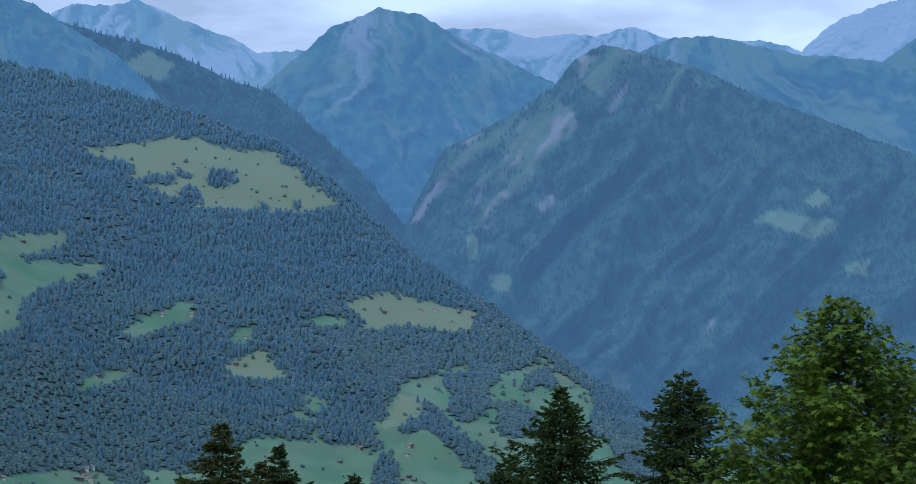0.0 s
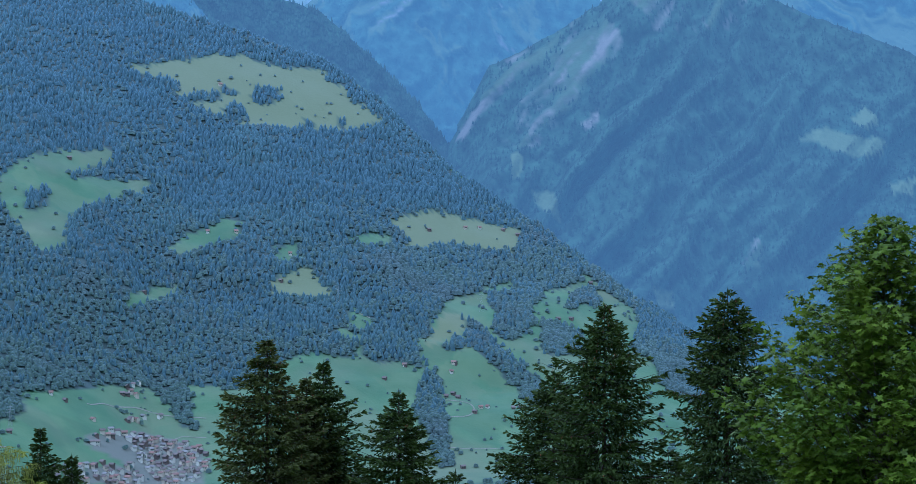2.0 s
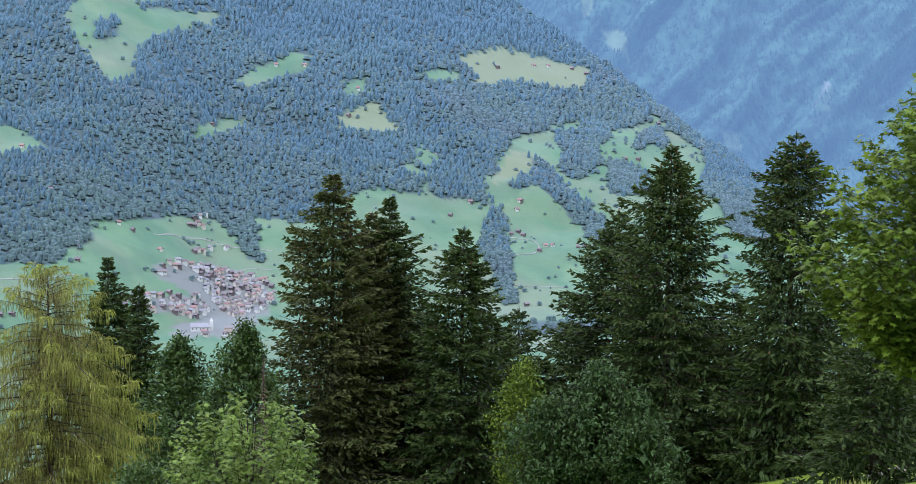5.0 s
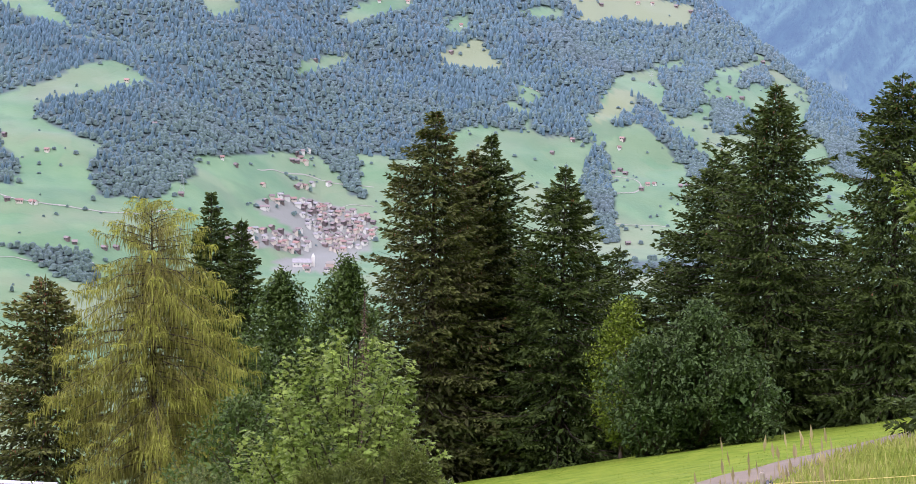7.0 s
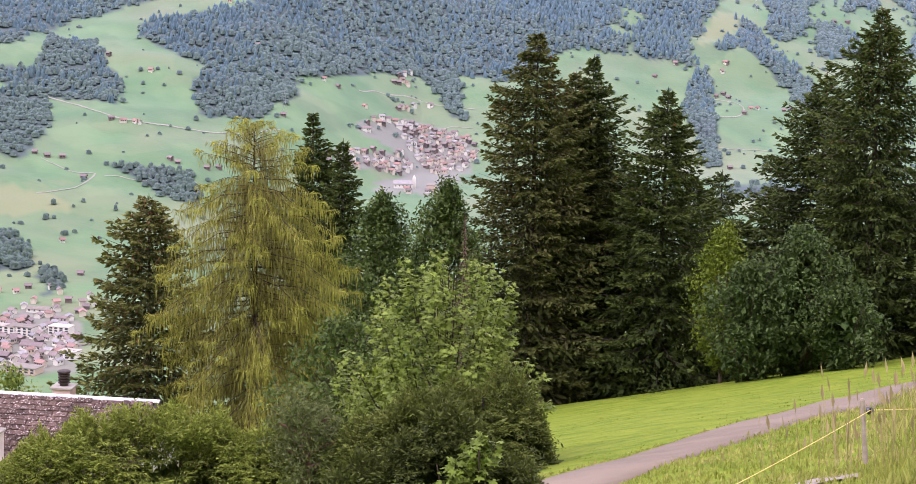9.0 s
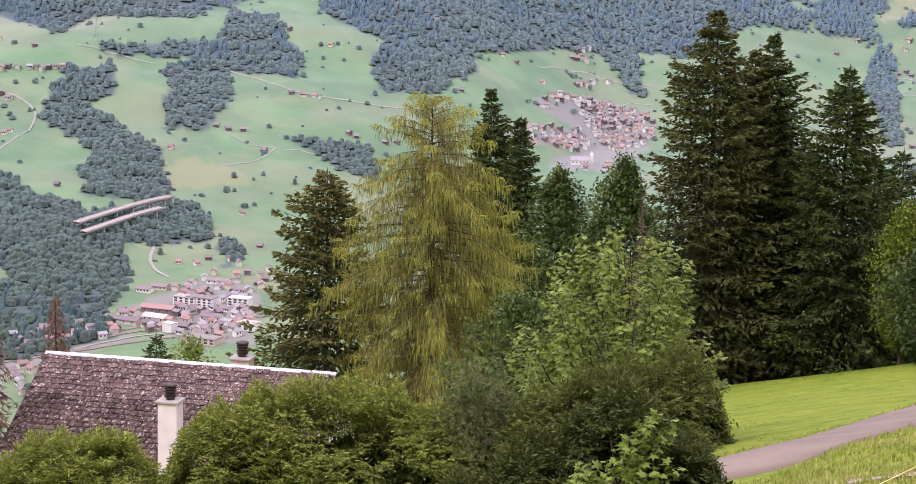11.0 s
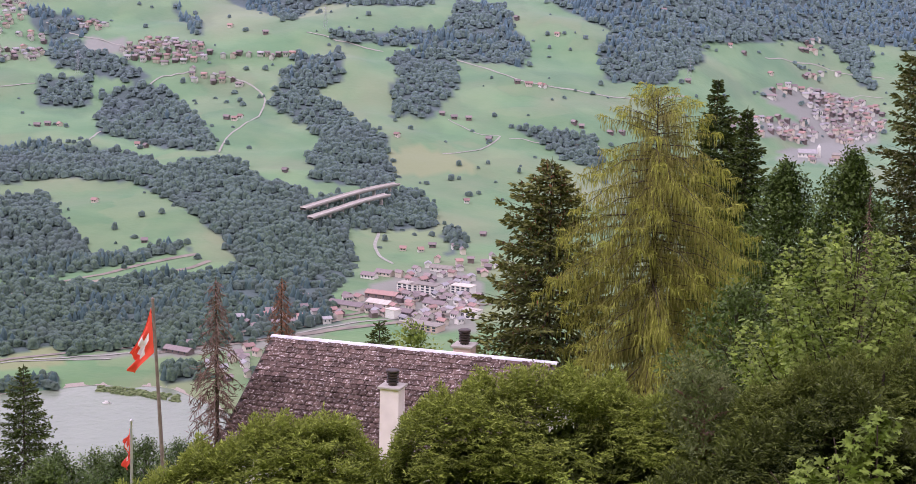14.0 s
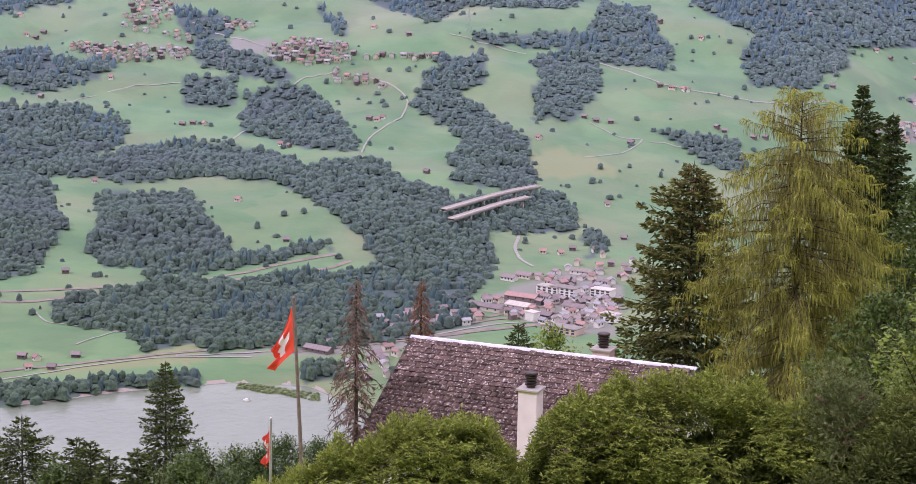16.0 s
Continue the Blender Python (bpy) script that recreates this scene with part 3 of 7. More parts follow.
    cover('wood', [(-4.05, 1.83), (-3.54, 1.77), (-3.36, 1.34), (-3.96, 1.35)])
    cover('wood', [(-4.59, 2.28), (-4.29, 2.08), (-4.41, 1.89), (-4.62, 2.01)])
    cover('wood', [(-5.01, 1.03), (-4.83, 1.03), (-4.83, 0.84), (-5.01, 0.84)])
    cover('wood', [(-4.22, 1.02), (-4.07, 1.02), (-4.07, 0.84), (-4.22, 0.84)])
    cover('wood', [(-6.13, 2.6), (-5.31, 2.63), (-4.71, 2.53), (-4.71, 2.37), (-6.05, 2.42)])
    cover('wood', [(-7.31, 1.85), (-6.87, 1.85), (-6.87, 1.67), (-7.31, 1.67)])
    cover('wood', [(1.74, -3.27), (2.42, -3.24), (2.46, -3.69), (1.82, -3.62)])
    cover('wood', [(-1.41, -4.47), (-0.99, -4.47), (-0.99, -4.86), (-1.41, -4.86)])
    cover('wood', [(-0.89, -4.14), (-0.06, -4.89), (0.99, -5.64), (0.99, -6.01), (-0.21, -5.19), (-0.96, -4.52)])
    cover('wood', [(-3.59, -4.28), (-3.06, -4.21), (-3.14, -5.03), (-3.59, -5.1)])
    cover('wood', [(-3.06, -4.29), (-2.16, -4.89), (-2.09, -5.26), (-2.76, -4.81)])
    cover('wood', [(0.92, -4.14), (1.52, -4.29), (1.59, -4.89), (0.99, -4.82)])
    cover('field', [(-21.36, -12.64), (-20.22, -12.16), (-19.38, -11.89), (-18.77, -11.81), (-17.92, -12.14), (-17.72, -12.87), (-18.1, -13.41), (-19.02, -13.52), (-20.42, -13.21)])
    cover('field', [(-10.82, -8.19), (-10.98, -7.83), (-9.54, -7.74), (-10.61, -7.12), (-10.62, -6.95), (-9.33, -6.9), (-8.65, -7.12), (-7.73, -7.4), (-7.4, -7.75), (-7.79, -8.21), (-8.61, -8.8), (-10.05, -8.92), (-10.21, -8.66), (-9.45, -8.43)])
    cover('field', [(-29.04, -14.12), (-25.5, -13.87), (-23.35, -13.67), (-21.04, -13.23), (-21.03, -13.42), (-23.34, -13.88), (-26.43, -14.2)])
    cover('field', [(-28.16, -5.99), (-27.13, -6.05), (-27.13, -6.46), (-28.09, -6.38)])
    cover('wood', [(-26.17, -14.5), (-25.1, -14.37), (-24.65, -14.7), (-26.02, -14.86)])
    cover('wood', [(-23.88, -14.71), (-23.11, -14.26), (-22.8, -14.71), (-23.57, -14.93)])
    cover('hay', [(-20.19, -8.85), (-19.16, -8.77), (-19.15, -9.4), (-20.2, -9.49)])
    cover('grass', [(-12.93, -0.81), (-12.13, 0.2), (-9.95, 0.22), (-10.02, -0.12), (-11.04, -0.42), (-8.99, -0.62), (-9.43, -0.85), (-11.34, -1.53), (-11.12, -2.2), (-11.78, -2.27), (-12.65, -1.61)])
    cover('wood', [(-12.06, -0.8), (-11.55, -0.65), (-11.63, -1.24), (-12.14, -1.32)])
    cover('wood', [(-30.29, -11.82), (-28.66, -11.67), (-27.31, -11.45), (-25.95, -11.22), (-25.28, -11.37), (-26.56, -11.6), (-28.51, -12.0), (-30.3, -12.26)])


B_FINE = np.arange(-37, 15.01, 0.15)
B_ALL = np.concatenate([np.arange(-180, -37, 4.0), B_FINE, np.arange(16, 181, 4.0)])
R_NEAR = np.concatenate([[0.0], np.geomspace(1.5, 34, 14), np.arange(35, 130, 1.6), np.geomspace(131, 1399.0, 50)])
T_FLOOR = np.linspace(0, 1, 45)
T_SLOPE = np.linspace(0, 1, 175)[1:]


def slope_radii(b):
    """Distances of the far rows of the ground along bearings: the valley's floor, the slope and what lies behind the crest."""
    r0 = 438 / np.tan(np.radians(-np.interp(b, FOOT_B, FOOT_E)))
    rc = np.interp(b, CREST_B, CREST_R)
    r0, rc = r0[:, None], rc[:, None]
    return np.concatenate([1401 + (r0 - 1401) * T_FLOOR, r0 + (rc - r0) * T_SLOPE, rc + np.array([40, 120, 300, 480.0])], axis=1)


def cover_of(b, e, x, y):
    """Woods, hay and field as three weights, from the outlines, with ragged edges."""
    wob_b, wob_e = b + 0.30 * fractal(x / 55, y / 55, 4, 21), e + 0.15 * fractal(x / 55, y / 55, 4, 22)
    out = np.zeros((*b.shape, 3))

    def cover(kind, outline):
        m = inside(wob_b, wob_e, outline)
        out[m] = {"wood": (1, 0, 0), "hay": (0, 1, 0), "field": (0, 0, 1), "grass": (0, 0, 0)}[kind]
    painted(cover)
    return out


def build_ground():
    rr = np.concatenate([np.tile(R_NEAR, (len(B_ALL), 1)), slope_radii(B_ALL)], axis=1)
    bb = np.repeat(B_ALL[:, None], rr.shape[1], axis=1)
    z = ground_z(bb, rr)
    x, y = rr * np.sin(np.radians(bb)), rr * np.cos(np.radians(bb))
    v = np.stack([x, y, z + EYE], -1).reshape(-1, 3)
    n, k = rr.shape
    i, j = np.meshgrid(np.arange(n - 1), np.arange(k - 1), indexing="ij")
    q = np.stack([i * k + j, (i + 1) * k + j, (i + 1) * k + j + 1, i * k + j + 1], -1).reshape(-1, 4)[:, ::-1]
    me = mesh_np("ground", v, q, M_GROUND, True)
    e = np.degrees(np.arctan2(z, rr))
    c = np.zeros((n, k, 4), np.float32)
    c[..., 3] = np.clip((500 - rr) / 200, 0, 1)
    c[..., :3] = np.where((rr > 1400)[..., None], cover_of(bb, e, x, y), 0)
    at = me.attributes.new("cover", "FLOAT_COLOR", "POINT")
    at.data.foreach_set("color", c.ravel())
    tagged(new("ground", me), "alpine meadow hillside, valley floor and grassy mountain slope", "ground", kind="structure")


build_ground()
lake_v = [(r * math.sin(radians(b)), r * math.cos(radians(b)), LAKE + EYE) for b in range(-75, -5, 5) for r in (820, 1720)]
lake_f = [(2 * i, 2 * i + 2, 2 * i + 3, 2 * i + 1) for i in range(13)]
tagged(new("lake_water", mesh_np("lake_water", lake_v, lake_f, M_WATER)), "calm grey-green lake surface with fine ripples", "lake", kind="structure")


# ---- small trees of the far woods ----
def scatter_mesh(template_v, template_f, places, scales, turns):
    """Many copies of one small shape as corners and faces of one mesh."""
    c, s = np.cos(turns)[:, None], np.sin(turns)[:, None]
    tx, ty, tz = template_v[None, :, 0] * scales[:, :1], template_v[None, :, 1] * scales[:, :1], template_v[None, :, 2] * scales[:, 1:]
    v = np.stack([tx * c - ty * s + places[:, :1], tx * s + ty * c + places[:, 1:2], tz + places[:, 2:]], -1)
    f = template_f[None] + (np.arange(len(places)) * len(template_v))[:, None, None]
    return v.reshape(-1, 3), f.reshape(-1, template_f.shape[1])


def tube(points, radii, sides=7):
    """A round tapered stem along points, as corners and quads."""
    v, f = [], []
    for i, (q, r) in enumerate(zip(points, radii)):
        d = (Vector(points[min(i + 1, len(points) - 1)]) - Vector(points[max(i - 1, 0)])).normalized()
        u = d.orthogonal().normalized()
        w = d.cross(u)
        for j in range(sides):
            a = j * math.tau / sides
            v.append(tuple(Vector(q) + (u * math.cos(a) + w * math.sin(a)) * r))
    for i in range(len(points) - 1):
        for j in range(sides):
            f.append((i * sides + j, i * sides + (j + 1) % sides, (i + 1) * sides + (j + 1) % sides, (i + 1) * sides + j))
    return v, f


def join(parts):
    """Several (corners, faces) as one."""
    vs, fs, base = [], [], 0
    for v, f in parts:
        vs.append(np.asarray(v, float)), fs.append(np.asarray(f) + base)
        base += len(v)
    return np.concatenate(vs), np.concatenate(fs)


def fir_template(rng):
    """A conifer far off: a slim, slightly uneven cone with a rounded shoulder."""
    v, f = [], []
    for z0, rad in ((0.0, 1.0), (0.55, 0.62)):
        for i in range(5):
            a = i * math.tau / 5 + rng.uniform(-0.3, 0.3)
            q = rad * rng.uniform(0.8, 1.1)
            v.append((q * math.cos(a), q * math.sin(a), z0 + rng.uniform(-0.05, 0.05)))
    v.append((0, 0, 1.0))
    for i in range(5):
        j = (i + 1) % 5
        f += [(i, j, 5 + j), (i, 5 + j, 5 + i), (5 + i, 5 + j, 10)]
    return np.array(v), np.array(f)


# ---- the ranges behind the valley ----
def ridge(name, label, bearings, elevations, r_crest, r_foot, e_foot, mat, relief=40.0, jag=0.02, seed=1, summit=(0, 5), rock=0.0, grass=0.0, rock_low=9.0, trees=0.0, tall=9.0, meadows=(), green=0.8, lean=0.0, bare=()):
    """A mountain range behind the valley: ribs and gullies that run down from its summit, woods, grass and rock, and a rough crest."""
    step = 0.075
    b = np.arange(bearings[0], bearings[-1] + 0.01, step)
    t = np.concatenate([np.linspace(0, 1, 96), [1.04, 1.12, 1.3]])

    def surface(bb, tt):
        ec = np.interp(bb, bearings, elevations) + jag * fractal(bb * 7, bb * 0, 4, seed)
        s = np.clip(tt, 0, 1)
        z0, z1 = r_foot * math.tan(radians(e_foot)), r_crest * np.tan(np.radians(ec))
        r = r_foot + (r_crest - r_foot) * np.clip(tt, 0, 1.25)
        z = z0 + (z1 - z0) * s ** 1.08
        e = np.degrees(np.arctan2(z, r))
        fan = np.arctan2(bb - summit[0], summit[1] + 1.5 - e) + 0.30 * fractal(bb * 0.9, e * 0.9, 4, seed + 8)
        away = np.hypot(bb - summit[0], summit[1] + 1.5 - e)
        if lean:
            # gullies that fall side by side across the face
            c, n = math.cos(radians(lean)), math.sin(radians(lean))
            fan, away = 0.26 * (bb * n - e * c) + 0.10 * fractal(bb * 0.5, e * 0.5, 3, seed + 8), bb * c + e * n
        rib = fractal(fan * 5.0, away * 0.16, 4, seed + 3, True)
        crag = fractal(bb * 3.1, e * 3.1, 4, seed + 5)
        hold = np.sin(np.pi * np.clip(s, 0, 1)) ** 0.6
        r = np.minimum(r - relief * (2.2 * rib + 0.25 * crag) * hold, 4935)
        z = z + relief * 0.35 * rib * hold - np.clip(tt - 1, 0, 1) * 900
        streak = fractal(fan * 17, away * 0.5, 3, seed + 11)
        patch = fractal(bb * 0.8, e * 1.1, 4, seed + 13)
        k_rock = np.clip((1.1 * streak + 0.7 * patch + 0.18 * (e - rock_low) + rock) * 5, 0, 1)
        k_grass = np.clip((1.3 * streak + green * fractal(bb * 1.1 + 9, e * 1.3, 4, seed + 19) + 0.10 * (e - rock_low) + grass) * 4, 0, 1)
        for outline in bare:
            m = inside(bb + 0.3 * fractal(bb * 2, e * 2, 3, 7), e + 0.3 * fractal(bb * 2, e * 2, 3, 8), outline)
            k_rock = np.where(m, np.maximum(k_rock, np.clip(-0.12 + 2.4 * streak + 0.7 * crag, 0, 0.85)), k_rock)
            k_grass = np.where(m, np.maximum(k_grass, np.clip(-0.55 + 1.4 * rib, 0, 0.5)), k_grass)
        for outline in meadows:
            m = inside(bb + 0.08 * fractal(bb * 6, e * 6, 3, 5), e + 0.06 * fractal(bb * 6, e * 6, 3, 6), outline)
            k_grass, k_rock = np.where(m, 1.0, k_grass), np.where(m, 0.0, k_rock)
        return r, z, k_rock, k_grass * (1 - k_rock)
    bb, tt = np.meshgrid(b, t, indexing="ij")
    r, z, k_rock, k_grass = surface(bb, tt)
    v = np.stack([r * np.sin(np.radians(bb)), r * np.cos(np.radians(bb)), z + EYE], -1).reshape(-1, 3)
    n, k = bb.shape
    i, j = np.meshgrid(np.arange(n - 1), np.arange(k - 1), indexing="ij")
    q = np.stack([i * k + j, (i + 1) * k + j, (i + 1) * k + j + 1, i * k + j + 1], -1).reshape(-1, 4)[:, ::-1]
    f = np.concatenate([q[:, :3], q[:, [0, 2, 3]]])
    c = np.stack([0 * k_rock, k_grass, k_rock, 1 + 0 * k_rock], -1).reshape(-1, 4)
    if trees:
        g = np.random.RandomState(seed)
        count = int(trees * (bearings[-1] - bearings[0]) * 100)
        tb, ts = g.uniform(bearings[0], bearings[-1], count), g.uniform(0.02, 1.0, count)
        r, z, kr, kg = surface(tb, ts)
        keep = (kr + kg + g.uniform(0, 0.25, count)) < 0.45
        r, z, tb = r[keep] - 2, z[keep], tb[keep]
        sc = np.stack([g.uniform(0.22, 0.36, len(r)) * tall, g.uniform(0.7, 1.25, len(r)) * tall], 1)
        tv = np.array([(math.cos(k * math.tau / 5), math.sin(k * math.tau / 5), 0.0) for k in range(5)] + [(0, 0, 1.0)])
        tf = np.array([(k, (k + 1) % 5, 5) for k in range(5)])
        v2, f2 = scatter_mesh(tv, tf, np.stack([r * np.sin(np.radians(tb)), r * np.cos(np.radians(tb)), z + EYE - 1], 1), sc, g.uniform(0, 6, len(r)))
        # These crowns carry the same painted haze glow as the ranges.
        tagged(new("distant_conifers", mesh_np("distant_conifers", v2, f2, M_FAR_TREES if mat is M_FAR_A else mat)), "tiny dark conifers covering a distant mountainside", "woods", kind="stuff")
    me = mesh_np(name, v, f, mat, True)
    me.attributes.new("cover", "FLOAT_COLOR", "POINT").data.foreach_set("color", c.astype(np.float32).ravel())
    tagged(new(name, me), label, "mountain", kind="structure")


FAN = (3.7, 5.0)
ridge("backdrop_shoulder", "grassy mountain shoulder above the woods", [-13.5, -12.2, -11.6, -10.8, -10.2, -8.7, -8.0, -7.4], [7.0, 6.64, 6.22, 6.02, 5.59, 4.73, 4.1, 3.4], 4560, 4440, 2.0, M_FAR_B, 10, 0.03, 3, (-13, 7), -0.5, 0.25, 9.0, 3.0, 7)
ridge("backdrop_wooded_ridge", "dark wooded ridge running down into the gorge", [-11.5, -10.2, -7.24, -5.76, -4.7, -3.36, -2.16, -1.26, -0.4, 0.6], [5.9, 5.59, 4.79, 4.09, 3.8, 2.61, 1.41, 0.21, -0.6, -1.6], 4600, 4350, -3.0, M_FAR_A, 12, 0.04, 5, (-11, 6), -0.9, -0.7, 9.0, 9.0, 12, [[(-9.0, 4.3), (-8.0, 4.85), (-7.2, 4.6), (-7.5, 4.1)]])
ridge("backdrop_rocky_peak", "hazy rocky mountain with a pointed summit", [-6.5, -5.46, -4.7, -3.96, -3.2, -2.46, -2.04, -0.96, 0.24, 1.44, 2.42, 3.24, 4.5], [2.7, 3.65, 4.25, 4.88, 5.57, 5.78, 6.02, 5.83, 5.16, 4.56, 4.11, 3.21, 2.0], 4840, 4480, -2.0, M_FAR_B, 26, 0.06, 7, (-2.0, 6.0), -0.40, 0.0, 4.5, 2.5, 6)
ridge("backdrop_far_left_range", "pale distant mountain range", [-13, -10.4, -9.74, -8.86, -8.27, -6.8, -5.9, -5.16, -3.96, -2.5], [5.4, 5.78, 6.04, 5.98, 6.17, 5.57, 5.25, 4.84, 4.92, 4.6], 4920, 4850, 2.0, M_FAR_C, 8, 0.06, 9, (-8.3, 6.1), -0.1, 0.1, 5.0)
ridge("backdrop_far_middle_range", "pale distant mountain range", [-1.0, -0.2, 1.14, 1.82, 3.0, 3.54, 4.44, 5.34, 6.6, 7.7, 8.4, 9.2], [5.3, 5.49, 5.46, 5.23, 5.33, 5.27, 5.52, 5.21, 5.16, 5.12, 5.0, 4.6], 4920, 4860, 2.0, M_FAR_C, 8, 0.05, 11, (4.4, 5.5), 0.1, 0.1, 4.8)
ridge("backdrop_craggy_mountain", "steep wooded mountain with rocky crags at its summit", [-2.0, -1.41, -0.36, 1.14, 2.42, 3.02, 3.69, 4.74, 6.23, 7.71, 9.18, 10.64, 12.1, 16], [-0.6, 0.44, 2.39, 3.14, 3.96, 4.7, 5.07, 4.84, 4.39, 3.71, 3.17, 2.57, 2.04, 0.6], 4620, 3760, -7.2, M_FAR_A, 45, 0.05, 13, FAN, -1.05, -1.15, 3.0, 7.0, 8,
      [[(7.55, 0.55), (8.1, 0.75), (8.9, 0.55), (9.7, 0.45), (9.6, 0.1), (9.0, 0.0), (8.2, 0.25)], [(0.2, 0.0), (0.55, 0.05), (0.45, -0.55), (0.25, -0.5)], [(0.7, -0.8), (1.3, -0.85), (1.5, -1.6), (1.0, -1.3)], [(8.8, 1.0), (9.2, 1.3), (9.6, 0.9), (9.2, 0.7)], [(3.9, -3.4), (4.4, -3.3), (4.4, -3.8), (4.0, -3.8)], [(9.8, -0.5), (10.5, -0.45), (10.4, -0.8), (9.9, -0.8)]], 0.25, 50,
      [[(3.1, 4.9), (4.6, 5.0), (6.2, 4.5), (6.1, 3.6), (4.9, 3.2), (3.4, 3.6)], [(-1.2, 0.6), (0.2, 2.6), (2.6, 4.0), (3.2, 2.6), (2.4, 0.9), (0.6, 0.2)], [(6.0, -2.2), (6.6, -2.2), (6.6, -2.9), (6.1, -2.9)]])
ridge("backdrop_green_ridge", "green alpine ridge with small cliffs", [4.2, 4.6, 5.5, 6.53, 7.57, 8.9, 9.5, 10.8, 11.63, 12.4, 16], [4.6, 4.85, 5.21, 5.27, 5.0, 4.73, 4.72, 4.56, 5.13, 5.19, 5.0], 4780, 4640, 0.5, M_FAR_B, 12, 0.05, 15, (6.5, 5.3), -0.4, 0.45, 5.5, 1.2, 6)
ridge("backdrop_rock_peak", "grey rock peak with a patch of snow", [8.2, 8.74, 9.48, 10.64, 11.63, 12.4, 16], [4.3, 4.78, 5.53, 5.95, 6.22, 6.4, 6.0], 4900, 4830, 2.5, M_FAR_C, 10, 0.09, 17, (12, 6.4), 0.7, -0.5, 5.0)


# ---- woods on the far slopes ----
def crown_template(rng):
    """A broadleaf crown far off: an uneven, lobed dome of foliage."""
    n, v, f = 6, [], []
    lobes = [(rng.uniform(0, 6.28), rng.uniform(0.1, 0.4)) for _ in range(3)]
    for rad, z in ((1.0, 0.20), (0.74, 0.74)):
        for i in range(n):
            a = i * math.tau / n + rng.uniform(-0.25, 0.25) + z
            q = rad * rng.uniform(0.75, 1.15) * (1 + sum(0.5 * s * max(0.0, math.cos(a - b)) ** 3 for b, s in lobes))
            v.append((q * math.cos(a), q * math.sin(a), z + rng.uniform(-0.09, 0.09)))
    v.append((rng.uniform(-0.2, 0.2), rng.uniform(-0.2, 0.2), 1.0))
    for i in range(n):
        a, b = i, (i + 1) % n
        f += [(a, b, b + n), (a, b + n, a + n), (n + a, n + b, 2 * n)]
    return np.array(v), np.array(f)


def build_woods():
    rng = np.random.RandomState(5)
    pr = random.Random(5)
    b = np.arange(-36, 9, 0.085)
    t = np.linspace(0.0, 1.0, 195)
    bb, tt = np.meshgrid(b, t, indexing="ij")
    bb = (bb + rng.uniform(-0.06, 0.06, bb.shape)).ravel()
    tt = (tt + rng.uniform(-0.006, 0.006, tt.shape)).ravel()
    r0 = 438 / np.tan(np.radians(-np.interp(bb, FOOT_B, FOOT_E)))
    rc = np.interp(bb, CREST_B, CREST_R)
    low = rng.uniform(0, 1, bb.shape) < 0.10
    r = np.where(low, 1500 + (r0 - 1500) * rng.uniform(0, 1, bb.shape), r0 + (rc - r0) * tt)
    x, y = r * np.sin(np.radians(bb)), r * np.cos(np.radians(bb))
    z = ground_z(bb, r)
    e = np.degrees(np.arctan2(z, r))
    wood = cover_of(bb + rng.normal(0, 0.05, bb.shape), e + rng.normal(0, 0.035, bb.shape), x, y)[:, 0] > 0.5
    lone = (~wood) & (rng.uniform(0, 1, bb.shape) < 0.014 + 0.09 * (np.abs(fractal(x / 170, y / 170, 3, 77)) < 0.035) + 0.03 * (fractal(x / 130, y / 130, 3, 79) > 0.3)) & (z > LAKE + 4)
    keep = wood | lone
    x, y, z, e, bb, lone = x[keep], y[keep], z[keep] + EYE, e[keep], bb[keep], lone[keep]
    firs = (fractal(x / 160, y / 160, 3, 31) + 0.55 * np.clip((e + 4.5) / 3, -1.1, 1.2) + rng.uniform(-0.5, 0.5, len(x)) > 0.1) & ~lone
    for name, label, mask, maker, mat, w, h in (
            ("far_conifer_woods", "dark spruce woods on the far mountain slopes", firs, fir_template, M_FIR, (3.0, 4.8), (8.5, 12.5)),
            ("far_broadleaf_woods", "round-crowned broadleaf woods and single field trees across the valley", ~firs, crown_template, M_BEECH, (3.4, 5.8), (6.0, 9.5))):
        vs, fs, base = [], [], 0
        idx = np.where(mask)[0]
        kinds = rng.randint(0, 8, len(idx))
        for kind in range(8):
            tv, tf = maker(pr)
            pick = idx[kinds == kind]
            sc = np.stack([rng.uniform(*w, len(pick)), rng.uniform(*h, len(pick)) * (1 + 0.5 * fractal(x[pick] / 28, y[pick] / 28, 2, 61))], 1) * np.where(lone[pick], rng.uniform(0.35, 0.85, len(pick)), 1.0)[:, None]
            pl = np.stack([x[pick], y[pick], z[pick] - 0.6], 1)
            v, f = scatter_mesh(tv, tf, pl, sc, rng.uniform(0, 6.28, len(pick)))
            vs.append(v), fs.append(f + base)
            base += len(v)
        tagged(new(name, mesh_np(name, np.concatenate(vs), np.concatenate(fs), mat, True)), label, "woods", kind="stuff")


build_woods()


